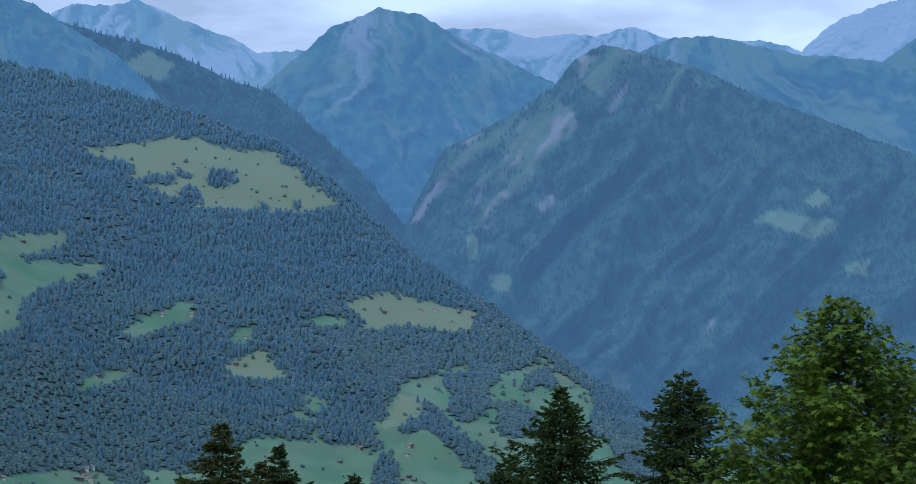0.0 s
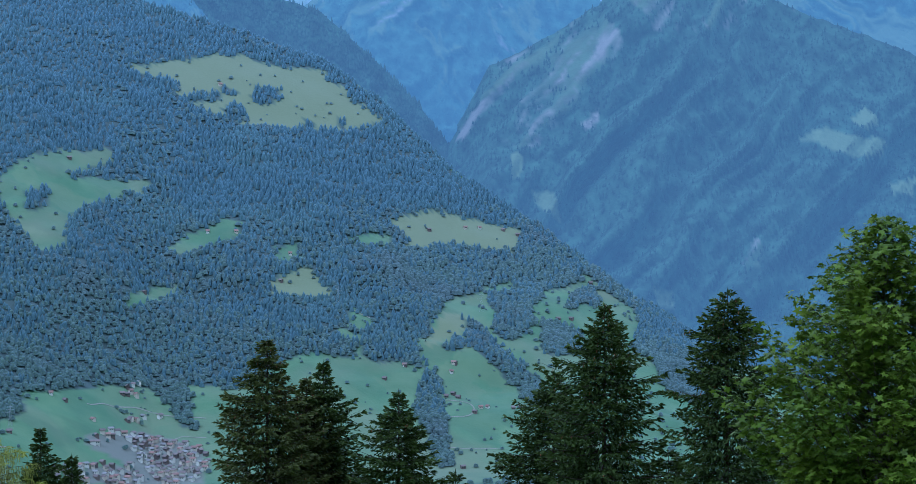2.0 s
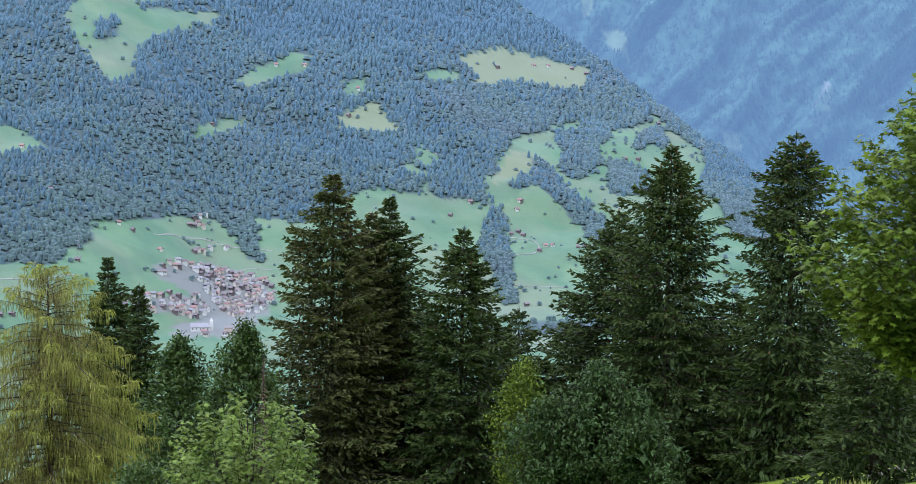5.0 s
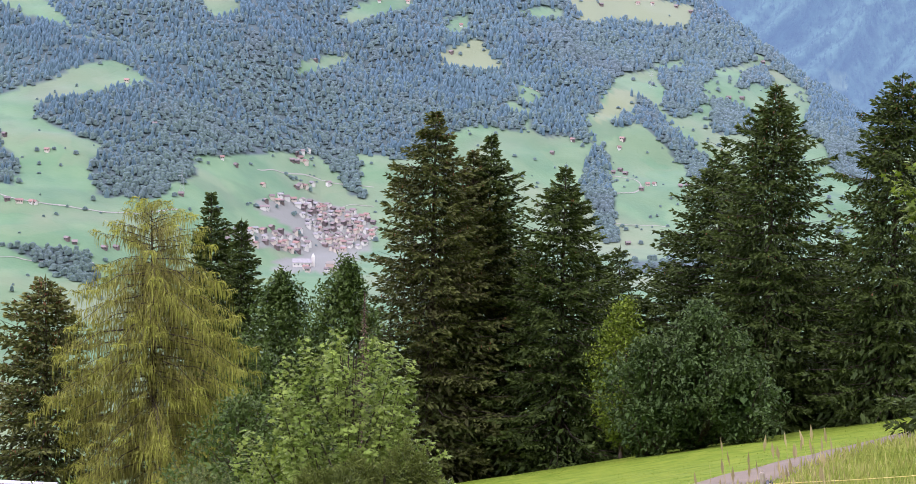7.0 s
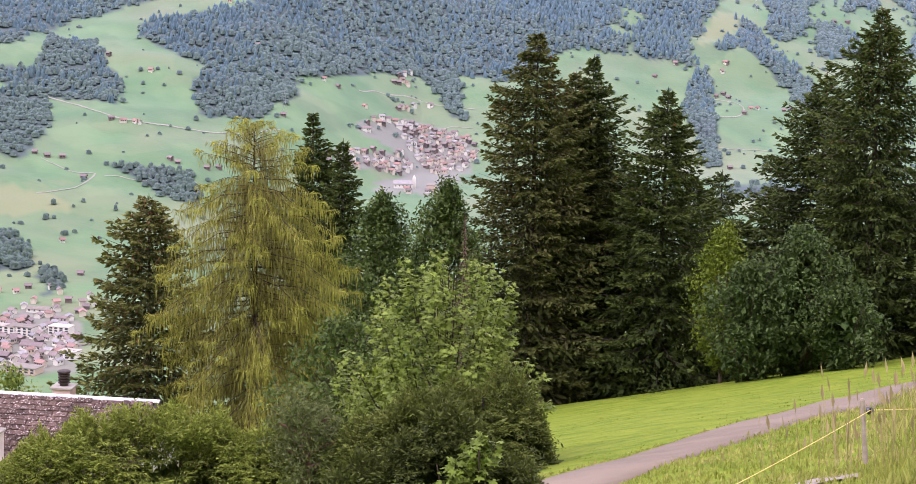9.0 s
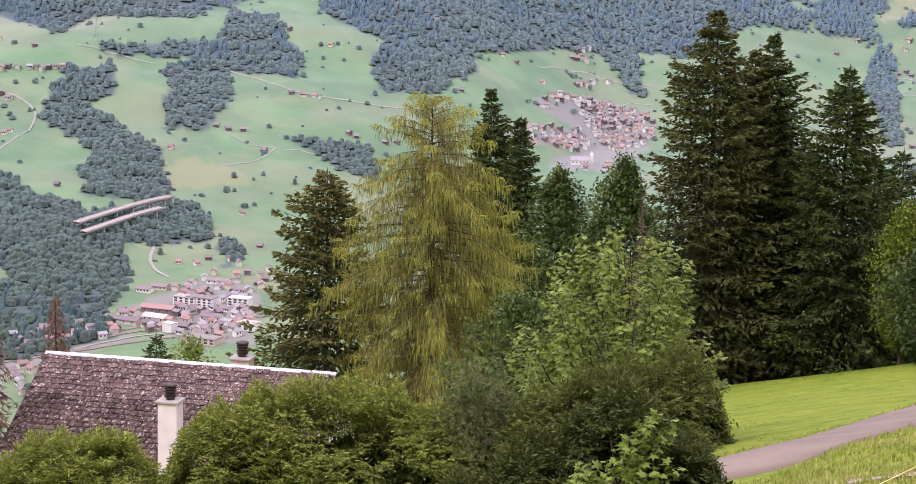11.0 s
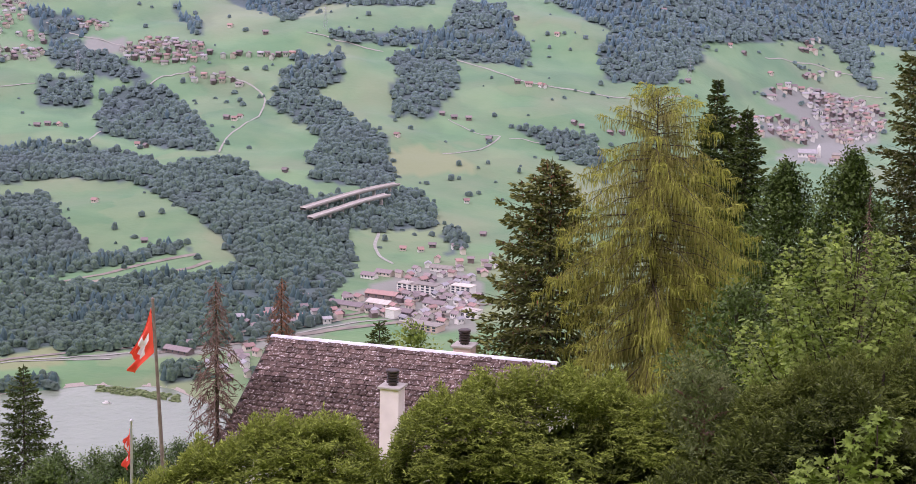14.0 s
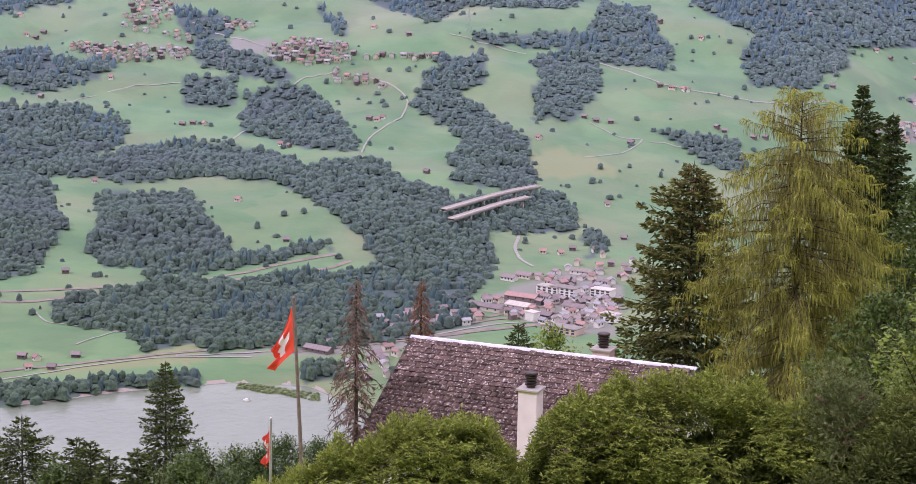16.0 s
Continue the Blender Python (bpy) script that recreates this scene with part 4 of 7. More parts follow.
# ---- settlements, roads and structures of the valley, by bearing and elevation ----
CLUSTERS = (
    ('village', 52, [(-32.11, -6.21), (-30.94, -6.28), (-29.17, -6.34), (-29.02, -6.56), (-30.94, -6.72), (-32.04, -6.43)]),
    ('village', 38, [(-30.78, -5.03), (-29.31, -5.01), (-29.46, -5.53), (-30.2, -5.98), (-29.02, -6.0), (-29.02, -6.19), (-30.94, -5.84)]),
    ('village', 54, [(-27.15, -6.32), (-26.48, -6.09), (-24.98, -6.22), (-24.82, -6.52), (-25.57, -6.75), (-26.93, -6.66)]),
    ('village', 10, [(-24.67, -6.42), (-22.72, -6.39), (-22.71, -6.54), (-24.67, -6.57)]),
    ('village', 10, [(-25.42, -6.9), (-24.06, -7.1), (-24.14, -7.25), (-25.42, -7.12)]),
    ('village', 8, [(-28.27, -5.59), (-27.53, -5.73), (-27.53, -5.88), (-28.12, -5.89)]),
    ('town', 18, [(-20.22, -12.13), (-19.38, -11.95), (-18.77, -11.87), (-17.99, -12.21), (-17.98, -12.51), (-19.37, -12.4)]),
    ('town', 20, [(-24.28, -13.23), (-22.43, -12.93), (-21.36, -12.68), (-20.42, -13.15), (-21.81, -13.37), (-23.66, -13.63)]),
    ('village', 14, [(-18.63, -11.33), (-17.56, -11.44), (-17.24, -11.88), (-17.99, -12.21), (-18.77, -11.87), (-19.38, -11.95)]),
    ('town', 44, [(-21.36, -12.68), (-19.98, -12.49), (-17.83, -12.57), (-17.81, -12.87), (-18.11, -13.26), (-19.03, -13.44), (-20.42, -13.11)]),
    ('village', 12, [(-25.33, -14.13), (-23.27, -13.99), (-23.11, -14.71), (-24.65, -14.85)]),
    ('village', 82, [(-9.48, -7.05), (-8.72, -7.18), (-7.81, -7.43), (-7.46, -7.75), (-7.79, -8.18), (-8.62, -8.35), (-9.24, -7.91), (-9.47, -7.47)]),
    ('village', 40, [(-11.43, -7.84), (-10.83, -7.77), (-9.47, -7.8), (-9.23, -8.21), (-9.45, -8.37), (-10.82, -8.22), (-11.43, -8.18)]),
    ('town', 10, [(-10.62, -7.01), (-9.48, -6.9), (-9.48, -7.2), (-10.54, -7.27)]),
    ('village', 5, [(-9.72, -6.69), (-8.74, -6.6), (-8.73, -6.7), (-9.64, -6.78)]),
    ('village', 6, [(-9.66, -5.8), (-9.28, -5.82), (-9.35, -6.09), (-9.73, -6.1)]),
    ('town', 5, [(-10.21, -8.66), (-8.69, -8.53), (-8.61, -8.83), (-9.9, -8.92)]),
)
FARMS = (
    [(-33.45, -14.16), (-33.09, -14.22), (-33.3, -14.48), (-32.7, -14.46), (-32.07, -14.15), (-32.31, -12.05), (-27.86, -10.21), (-31.54, -9.76), (-26.6, -11.25), (-29.29, -8.27), (-29.02, -8.24), (-28.72, -8.26), (-26.76, -8.78), (-26.54, -8.83)],
    [(-24.47, -8.08), (-24.27, -8.11), (-24.12, -8.06), (-18.9, -7.94), (-18.59, -7.99), (-18.21, -8.04), (-20.06, -8.51), (-18.22, -10.19), (-17.76, -11.0), (-17.67, -8.55), (-16.97, -7.08), (-16.7, -7.11), (-16.37, -7.16), (-15.28, -8.15), (-14.52, -8.33), (-14.22, -8.32)],
    [(-17.03, -5.44), (-15.97, -5.86), (-33.2, -6.02), (-32.96, -6.08), (-32.77, -5.99), (-32.86, -7.58), (-33.34, -5.55), (-31.1, -7.09), (-22.96, -9.42), (-22.44, -12.7), (-19.09, -11.34), (-19.86, -11.44), (-19.4, -11.46), (-24.74, -13.41), (-25.5, -13.87), (-23.48, -5.9), (-24.38, -5.76)],
    [(1.44, -4.14), (-1.25, -5.3), (-1.31, -5.53), (-1.44, -6.13), (-1.13, -6.15), (-0.7, -6.53), (-0.55, -6.4), (-0.37, -6.4), (0.3, -6.43), (0.5, -6.4), (-1.0, -7.95), (-0.12, -3.06), (-2.52, -5.33), (-3.03, -5.7), (1.78, -4.12)],
    [(-9.18, -3.45), (-13.97, -4.06), (-11.54, -6.01), (-11.18, -6.12), (-12.58, -6.92), (-15.47, -8.07), (-16.64, -7.11), (-16.27, -7.16), (-13.26, -5.14), (-13.63, -4.77), (-9.74, -6.0), (-10.48, -6.64)],
    [(-1.89, -1.86), (-0.96, -1.79), (-0.59, -1.82), (0.02, -1.86), (0.39, -1.97), (-5.7, -3.2), (-6.84, -1.88), (-7.57, -1.95), (1.44, -4.14), (-1.22, -5.29), (-2.51, -5.33), (-7.24, 1.88), (-5.46, -2.48), (2.27, -3.21), (-11.05, 0.03), (-1.26, -6.08)],
)
ROADS = (
    (14, [(-26.74, -14.11), (-24.27, -13.86), (-21.8, -13.52), (-19.8, -13.26), (-17.81, -12.95)]),
    (9, [(-25.51, -13.8), (-23.35, -13.43), (-21.35, -13.13), (-19.36, -12.7), (-17.83, -12.53)]),
    (4.5, [(-18.8, -6.46), (-17.73, -6.73), (-16.67, -7.07), (-15.47, -7.25), (-13.97, -7.42), (-12.64, -7.3)]),
    (3.5, [(-22.42, -5.88), (-21.06, -6.22), (-20.45, -6.35)]),
    (5.5, [(-20.64, -10.71), (-20.48, -11.0), (-20.63, -11.31), (-20.46, -11.61), (-20.12, -11.79)]),
    (9, [(-34.32, -14.51), (-31.77, -14.31), (-29.04, -14.06), (-26.43, -13.9), (-23.35, -13.55), (-21.04, -13.17), (-18.73, -12.95), (-17.51, -12.76)]),
    (5, [(-29.49, -14.19), (-26.43, -14.05), (-23.34, -13.73), (-21.04, -13.29), (-18.73, -13.1)]),
    (4, [(-34.32, -14.73), (-31.92, -14.42), (-30.1, -14.23), (-27.5, -14.2)]),
    (10, [(-34.27, -12.45), (-31.75, -12.43), (-29.49, -12.35), (-27.66, -12.04), (-26.14, -11.7), (-25.22, -11.56)]),
    (10, [(-34.28, -12.71), (-33.1, -12.74), (-31.75, -12.62), (-29.49, -12.48), (-27.66, -12.2), (-25.52, -11.95), (-24.91, -11.73)]),
    (3.5, [(-18.74, -8.06), (-17.75, -8.49), (-17.25, -8.37), (-17.74, -8.78), (-18.87, -8.95)]),
    (3, [(-32.72, -7.8), (-31.54, -7.55), (-30.65, -7.34), (-29.32, -7.2)]),
    (4, [(-28.05, -8.69), (-27.79, -8.46), (-27.37, -8.37)]),
    (3.5, [(-24.67, -8.94), (-24.57, -8.61), (-23.59, -7.99), (-23.38, -7.51), (-24.06, -7.13), (-24.82, -6.93)]),
    (3.5, [(-29.02, -5.7), (-28.42, -5.94), (-27.68, -6.11), (-27.15, -6.25)]),
    (4, [(-26.47, -7.28), (-26.17, -7.06), (-25.35, -6.9)]),
    (3, [(-33.1, -12.99), (-32.88, -13.26), (-32.06, -13.38), (-30.48, -13.59)]),
    (3, [(-32.06, -13.83), (-31.01, -13.52), (-30.48, -13.56)]),
    (4, [(-1.58, -6.2), (-0.86, -6.26), (-0.64, -6.47), (-0.89, -6.66), (-1.42, -6.64)]),
    (3, [(-1.36, -7.44), (-0.03, -7.45)]),
    (7, [(-1.5, -8.72), (-0.74, -8.7), (0.16, -8.63)]),
    (3.5, [(-10.64, -6.27), (-9.43, -6.35), (-8.68, -6.57), (-7.62, -6.65)]),
    (3, [(-7.61, -7.15), (-8.22, -7.11), (-8.67, -7.27)]),
    (3, [(-17.15, -8.48), (-16.28, -8.6), (-14.8, -8.67)]),
    (3, [(-4.34, -3.61), (-3.81, -3.91), (-3.42, -4.11)]),
)
LANDMARKS = (
    ((-19.65, -12.48), 22, 12, 6.8, 'w', 'f', 3),
    ((-19.24, -12.52), 26, 13, 7.5, 'w', 'f', 3),
    ((-20.37, -12.65), 30, 13, 3.8, 't', 'r', 2),
    ((-20.43, -12.9), 22, 14, 3.8, 'c', 'p', 1),
    ((-21.3, -12.91), 34, 12, 3.4, 'c', 'b', 2),
    ((-18.26, -12.51), 20, 12, 6.8, 'w', 'f', 3),
    ((-18.99, -12.89), 20, 10, 3.8, 'w', 'b', 2),
    ((-19.82, -13.09), 18, 10, 3.0, 't', 'b', 1),
    ((-18.82, -11.95), 22, 9, 3.0, 'w', 'p', 1),
    ((-19.2, -13.47), 28, 14, 4.5, 'k', 'f', 2),
    ((-18.04, -13.14), 16, 12, 6.0, 'w', 'f', 3),
    ((-20.73, -12.15), 14, 9, 3.0, 'w', 'b', 1),
    ((-20.33, -12.07), 16, 9, 3.0, 'c', 'b', 1),
    ((-25.72, -14.06), 24, 9, 2.6, 't', 'b', 1),
)
PYLONS = [(-8.46, -3.36), (-4.23, -3.71), (-0.54, -3.92), (3.39, -3.91), (-28.24, -6.93), (-21.94, -5.79), (-12.55, -6.8), (-30.02, -5.24), (-29.46, -5.46)]
VIADUCT_HIGH = [(-22.49, -10.34), (-21.88, -10.15), (-21.12, -9.92), (-20.51, -9.77), (-20.03, -9.68)]
VIADUCT_LOW = [(-22.3, -10.58), (-21.72, -10.39), (-20.96, -10.14), (-20.28, -9.96)]
CHURCH, BOAT, REEDS = [(-9.45, -8.7), (-9.23, -8.63)], (-27.62, -15.31), [(-27.84, -14.92), (-25.72, -15.22)]


LAND_R = np.arange(1420, 4600, 6.0)
LAND_ROWS = {}


def land(b, e):
    """The place on the far ground at a bearing and elevation."""
    key = round(b, 1)
    if key not in LAND_ROWS:
        LAND_ROWS[key] = np.degrees(np.arctan2(ground_z(np.full(len(LAND_R), b), LAND_R), LAND_R))
    el = LAND_ROWS[key]
    i = int(np.argmax(el >= e)) if (el >= e).any() else len(LAND_R) - 1
    q = spot(b, 0, LAND_R[i])
    return Vector((q.x, q.y, ground_at(q.x, q.y)))


def part(name, me, parent, label=""):
    """One mesh as a part of a thing."""
    ob = new(name, me)
    ob.parent = parent
    return tagged(ob, label)


def gable_house(length, width, wall_h, roof_h, wall_mat, roof_mat, label, name="house", windows=3):
    """A gabled house: walls, a roof with eaves, and windows along its long side."""
    thing = new(name)
    a, w = length / 2, width / 2
    v = [(x, y, z) for x in (-a, a) for y, z in ((-w, -4), (w, -4), (w, wall_h), (0, wall_h + roof_h), (-w, wall_h))]
    me = bpy.data.meshes.new("wall")
    me.from_pydata(v, [], [(0, 4, 3, 2, 1), (5, 6, 7, 8, 9), (0, 5, 9, 4), (1, 2, 7, 6), (0, 1, 6, 5)])
    me.materials.append(wall_mat)
    part("wall", me, thing)
    o, t = 0.8, 0.35
    s = roof_h / w
    v = []
    for x in (-a - o, a + o):
        v += [(x, -w - o, wall_h - o * s + 0.05), (x, 0, wall_h + roof_h + 0.05), (x, w + o, wall_h - o * s + 0.05), (x, w + o, wall_h - o * s + 0.05 + t), (x, 0, wall_h + roof_h + 0.05 + t), (x, -w - o, wall_h - o * s + 0.05 + t)]
    me = bpy.data.meshes.new("roof")
    me.from_pydata(v, [], [(0, 1, 4, 5), (1, 2, 3, 4), (6, 11, 10, 7), (7, 10, 9, 8), (5, 4, 10, 11), (4, 3, 9, 10), (0, 5, 11, 6), (2, 8, 9, 3), (0, 6, 7, 1), (1, 7, 8, 2)])
    me.materials.append(roof_mat)
    part("roof", me, thing)
    if windows:
        wm = bpy.data.meshes.new("window")
        wm.from_pydata([(-0.7, 0, -0.8), (0.7, 0, -0.8), (0.7, 0, 0.8), (-0.7, 0, 0.8), (-0.7, 0.1, -0.8), (0.7, 0.1, -0.8), (0.7, 0.1, 0.8), (-0.7, 0.1, 0.8)], [], [(0, 1, 2, 3), (0, 4, 5, 1), (1, 5, 6, 2), (2, 6, 7, 3), (3, 7, 4, 0)])
        wm.materials.append(M_PANE)
        for k in range(windows):
            ob = part("window", wm, thing)
            ob.location = (-a + length * (k + 0.5) / windows, -w - 0.06, wall_h * 0.55)
    return tagged(thing, label, "house")


def flat_block(length, width, height, wall_mat, label, rows):
    """A flat-roofed works building with rows of windows."""
    thing = new("works_building")
    a, w = length / 2, width / 2
    for nm, z0, z1, o, mat in (("wall", -4, height, 0.0, wall_mat), ("roof", height, height + 0.6, 0.4, M_FLAT_ROOF)):
        v = [(x, y, z) for z in (z0, z1) for x, y in ((-a - o, -w - o), (a + o, -w - o), (a + o, w + o), (-a - o, w + o))]
        me = bpy.data.meshes.new(nm)
        me.from_pydata(v, [], [(3, 2, 1, 0), (4, 5, 6, 7), (0, 1, 5, 4), (1, 2, 6, 5), (2, 3, 7, 6), (3, 0, 4, 7)])
        me.materials.append(mat)
        part(nm, me, thing)
    wm = bpy.data.meshes.new("window")
    wm.from_pydata([(-1.5, 0, -0.8), (1.5, 0, -0.8), (1.5, 0, 0.8), (-1.5, 0, 0.8), (-1.5, 0.1, -0.8), (1.5, 0.1, -0.8), (1.5, 0.1, 0.8), (-1.5, 0.1, 0.8)], [], [(0, 1, 2, 3), (0, 4, 5, 1), (1, 5, 6, 2), (2, 6, 7, 3), (3, 7, 4, 0)])
    wm.materials.append(M_PANE)
    n = max(2, int(length / 5))
    for j in range(rows):
        for k in range(n):
            ob = part("window", wm, thing)
            ob.location = (-a + length * (k + 0.5) / n, -w - 0.06, height * (j + 0.55) / rows)
    return tagged(thing, label, "building")


def build_settlements():
    rng = random.Random(21)
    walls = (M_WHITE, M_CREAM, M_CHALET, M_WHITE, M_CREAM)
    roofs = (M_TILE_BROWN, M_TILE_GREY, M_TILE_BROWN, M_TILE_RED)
    tone = {M_WHITE: "white", M_CREAM: "cream", M_CHALET: "dark timber", M_PINK: "pinkish"}
    rtone = {M_TILE_BROWN: "brown", M_TILE_RED: "red", M_TILE_GREY: "grey"}
    stock = []
    for k in range(14):
        wm, rm = walls[k % 5], roofs[(k * 3 + k // 5) % 4]
        stock.append(gable_house(rng.uniform(5.5, 9), rng.uniform(4.6, 6.6), rng.uniform(2.8, 4.4), rng.uniform(1.3, 2.0), wm, rm, f"{tone[wm]} village house with a {rtone[rm]} gabled roof", windows=2 + k % 3))
    barns = []
    for k in range(5):
        barns.append(gable_house(rng.uniform(5, 8.5), rng.uniform(4, 5.6), rng.uniform(2.0, 3.0), rng.uniform(1.3, 1.9), (M_CHALET, M_WHITE, M_CHALET, M_CREAM, M_CHALET)[k], (M_TILE_BROWN, M_TILE_RED)[k % 2], "farmhouse with dark timber walls among meadows" if k in (0, 2, 4) else "pale farmhouse among meadows", "farmhouse", 2))
    blocks = [flat_block(rng.uniform(9, 24), rng.uniform(8, 13), rng.uniform(4, 7.5), (M_CREAM, M_WHITE, M_PINK)[k % 3], "pale flat-roofed works building with rows of windows", 2 + k % 2) for k in range(6)]
    used = set()

    def settle(ob, q, turn, group):
        m = pose(q.x, q.y, q.z + 0.6, 0, 0, turn)
        if ob.name in used:
            ob = copy_thing(ob, m)
        else:
            used.add(ob.name)
            ob.matrix_world = m
        tagged(ob, group=group)
    taken, turn_of = [], {True: 0, False: 0}
    crowd = {}

    def settle_far(ob, q, turn):
        """One more house of the villages high on the far slope, joined into their one mesh."""
        m = pose(q.x, q.y, q.z + 0.6, 0, 0, turn)
        for child in ob.children:
            k = m @ Matrix.Translation(child.location)
            faces = [tuple(p.vertices) for p in child.data.polygons]
            tris = [(f[0], f[i], f[i + 1]) for f in faces for i in range(1, len(f) - 1)]
            crowd.setdefault(child.data.materials[0], []).append(([(k @ w.co)[:] for w in child.data.vertices], tris))
    # the larger buildings of the town
    large = []
    w_of, r_of = {"w": M_WHITE, "c": M_CREAM, "t": M_CHALET, "k": M_PINK}, {"b": M_TILE_BROWN, "r": M_TILE_RED, "p": M_FLAT_ROOF}
    for (b, e), length, width, height, wk, rk, rows in LANDMARKS:
        wall = {"w": "white", "c": "cream", "t": "dark timber", "k": "pinkish"}[wk]
        if rk == "f":
            ob = flat_block(length, width, height, w_of[wk], f"{wall} flat-roofed building with {rows} rows of windows", rows)
        else:
            ob = gable_house(length, width, height, 2.2, w_of[wk], r_of[rk], f"long {wall} building with a low gabled roof", "town_building", 4)
        q = land(b, e)
        settle(ob, q, -9 + rng.uniform(-4, 4), "houses of the town by the lake")
        large.append((q, length * 0.55))
    for number, (kind, n, outline) in enumerate(CLUSTERS):
        b0, b1 = min(q[0] for q in outline), max(q[0] for q in outline)
        e0, e1 = min(q[1] for q in outline), max(q[1] for q in outline)
        base, made, tries = rng.uniform(-40, 40), 0, 0
        while made < n and tries < 3000:
            tries += 1
            b, e = rng.uniform(b0, b1), rng.uniform(e0, e1)
            if not inside(np.array([b]), np.array([e]), outline)[0]:
                continue
            q = land(b, e)
            big = kind == "town" and rng.random() < 0.12
            if any((q - o).length < s + 5 for o, s in large) or any((q - o).length < (14 if big else 8.5) for o in taken[-200:]):
                continue
            taken.append(q)
            turn_of[big] += 1
            if number < 6:
                settle_far(stock[turn_of[big] % 14], q, base + rng.choice((0, 0, 90, 180)) + rng.uniform(-14, 14))
                made += 1
                continue
            settle((blocks if big else stock)[turn_of[big] % (6 if big else 14)], q, base + rng.choice((0, 0, 90, 180)) + rng.uniform(-14, 14), "houses of the town by the lake" if kind == "town" else "houses of the valley villages")
            made += 1
    for row in FARMS:
        for k, (b, e) in enumerate(row):
            settle(barns[k * 3 % 5], land(b, e), rng.uniform(-40, 40), "farms on the far slopes")
    sets = [join(parts) for parts in crowd.values()]
    v, f = join(sets)
    me = mesh_np("hillside_village", v, f)
    for mt in crowd:
        me.materials.append(mt)
    me.polygons.foreach_set("material_index", np.repeat(np.arange(len(sets)), [len(t[1]) for t in sets]).astype(np.int32))
    tagged(new("hillside_village", me), "pale and dark timber houses of villages high on the far slope", "houses", kind="stuff")
    for ob in stock + barns + blocks:
        if ob.name not in used:
            for o in (*ob.children, ob):
                bpy.data.objects.remove(o)


def build_church():
    """The village church: nave and tower."""
    q = land(*CHURCH[0])
    nave = gable_house(24, 10, 6, 4, M_WHITE, M_TILE_GREY, "white village church with a grey roof and a tower", "church", 5)
    nave["category"] = "church"
    v = [(x, y, z) for z in (-4, 13) for x, y in ((-2.2, -2.2), (2.2, -2.2), (2.2, 2.2), (-2.2, 2.2))] + [(0, 0, 17.5)]
    me = bpy.data.meshes.new("tower")
    me.from_pydata([(x + 14.5, y, z) for x, y, z in v], [], [(0, 1, 5, 4), (1, 2, 6, 5), (2, 3, 7, 6), (3, 0, 4, 7), (4, 5, 8), (5, 6, 8), (6, 7, 8), (7, 4, 8)])
    me.materials.append(M_WHITE)
    part("tower", me, nave, "white church tower")
    nave.matrix_world = pose(q.x, q.y, q.z, 0, 0, 12)


def ribbon(points, width, lift, mat, name, label, category, samples=26):
    """A road laid over the far ground."""
    bs = np.array([p[0] for p in points])
    es = np.array([p[1] for p in points])
    k = np.concatenate([[0], np.cumsum(np.hypot(np.diff(bs), np.diff(es)))])
    s = np.linspace(0, k[-1], samples)
    c = [land(float(np.interp(t, k, bs)), float(np.interp(t, k, es))) for t in s]
    for _ in range(2):
        c = [c[0]] + [(a + b * 2 + d) / 4 for a, b, d in zip(c, c[1:], c[2:])] + [c[-1]]
    v, f = [], []
    for i, q in enumerate(c):
        d = c[min(i + 1, len(c) - 1)] - c[max(i - 1, 0)]
        side = Vector((d.y, -d.x, 0)).normalized() * width / 2
        for sg in (-1, 1):
            p = q + side * sg
            v.append((p.x, p.y, ground_at(p.x, p.y) + lift))
        if i:
            f.append((2 * i - 2, 2 * i - 1, 2 * i + 1, 2 * i))
    return tagged(new(name, mesh_np(name, v, f, mat)), label, category, kind="structure")


def viaduct(points, height, width, label):
    """A road bridge on slender piers."""
    bs, es = [p[0] for p in points], [p[1] for p in points]
    thing = new("viaduct")
    deep = [math.hypot(*land(bs[k], es[k] - 0.28)[:2]) - 8 for k in (0, -1)]
    c = [spot(b, e, deep[0] + (deep[1] - deep[0]) * i / 12) for i, (b, e) in enumerate(zip(np.linspace(bs[0], bs[-1], 13), np.interp(np.linspace(bs[0], bs[-1], 13), bs, es)))]
    v, f = [], []
    for i, q in enumerate(c):
        d = c[min(i + 1, 12)] - c[max(i - 1, 0)]
        side = Vector((d.y, -d.x, 0)).normalized() * width / 2
        for sg, z in ((-1, 0.9), (-0.93, 0.9), (-0.93, 0), (0.93, 0), (0.93, 0.9), (1, 0.9), (0.8, -2.4), (-0.8, -2.4)):
            p = q + side * sg
            v.append((p.x, p.y, p.z + z))
        if i:
            f += [(8 * i - 8 + k, 8 * i - 8 + (k + 1) % 8, 8 * i + (k + 1) % 8, 8 * i + k) for k in range(8)]
    part("deck", mesh_np("deck", v, f, M_CONCRETE), thing)
    for i in range(1, 12, 2):
        q = c[i]
        g = max(ground_at(q.x, q.y) - 2, q.z - 30)
        vv = [(q.x + x, q.y + y, z) for z in (g, q.z - 2.3) for x, y in ((-1.6, -1.2), (1.6, -1.2), (1.6, 1.2), (-1.6, 1.2))]
        part("pier", mesh_np("pier", vv, [(0, 1, 5, 4), (1, 2, 6, 5), (2, 3, 7, 6), (3, 0, 4, 7)], M_CONCRETE), thing)
    return tagged(thing, label, "bridge")


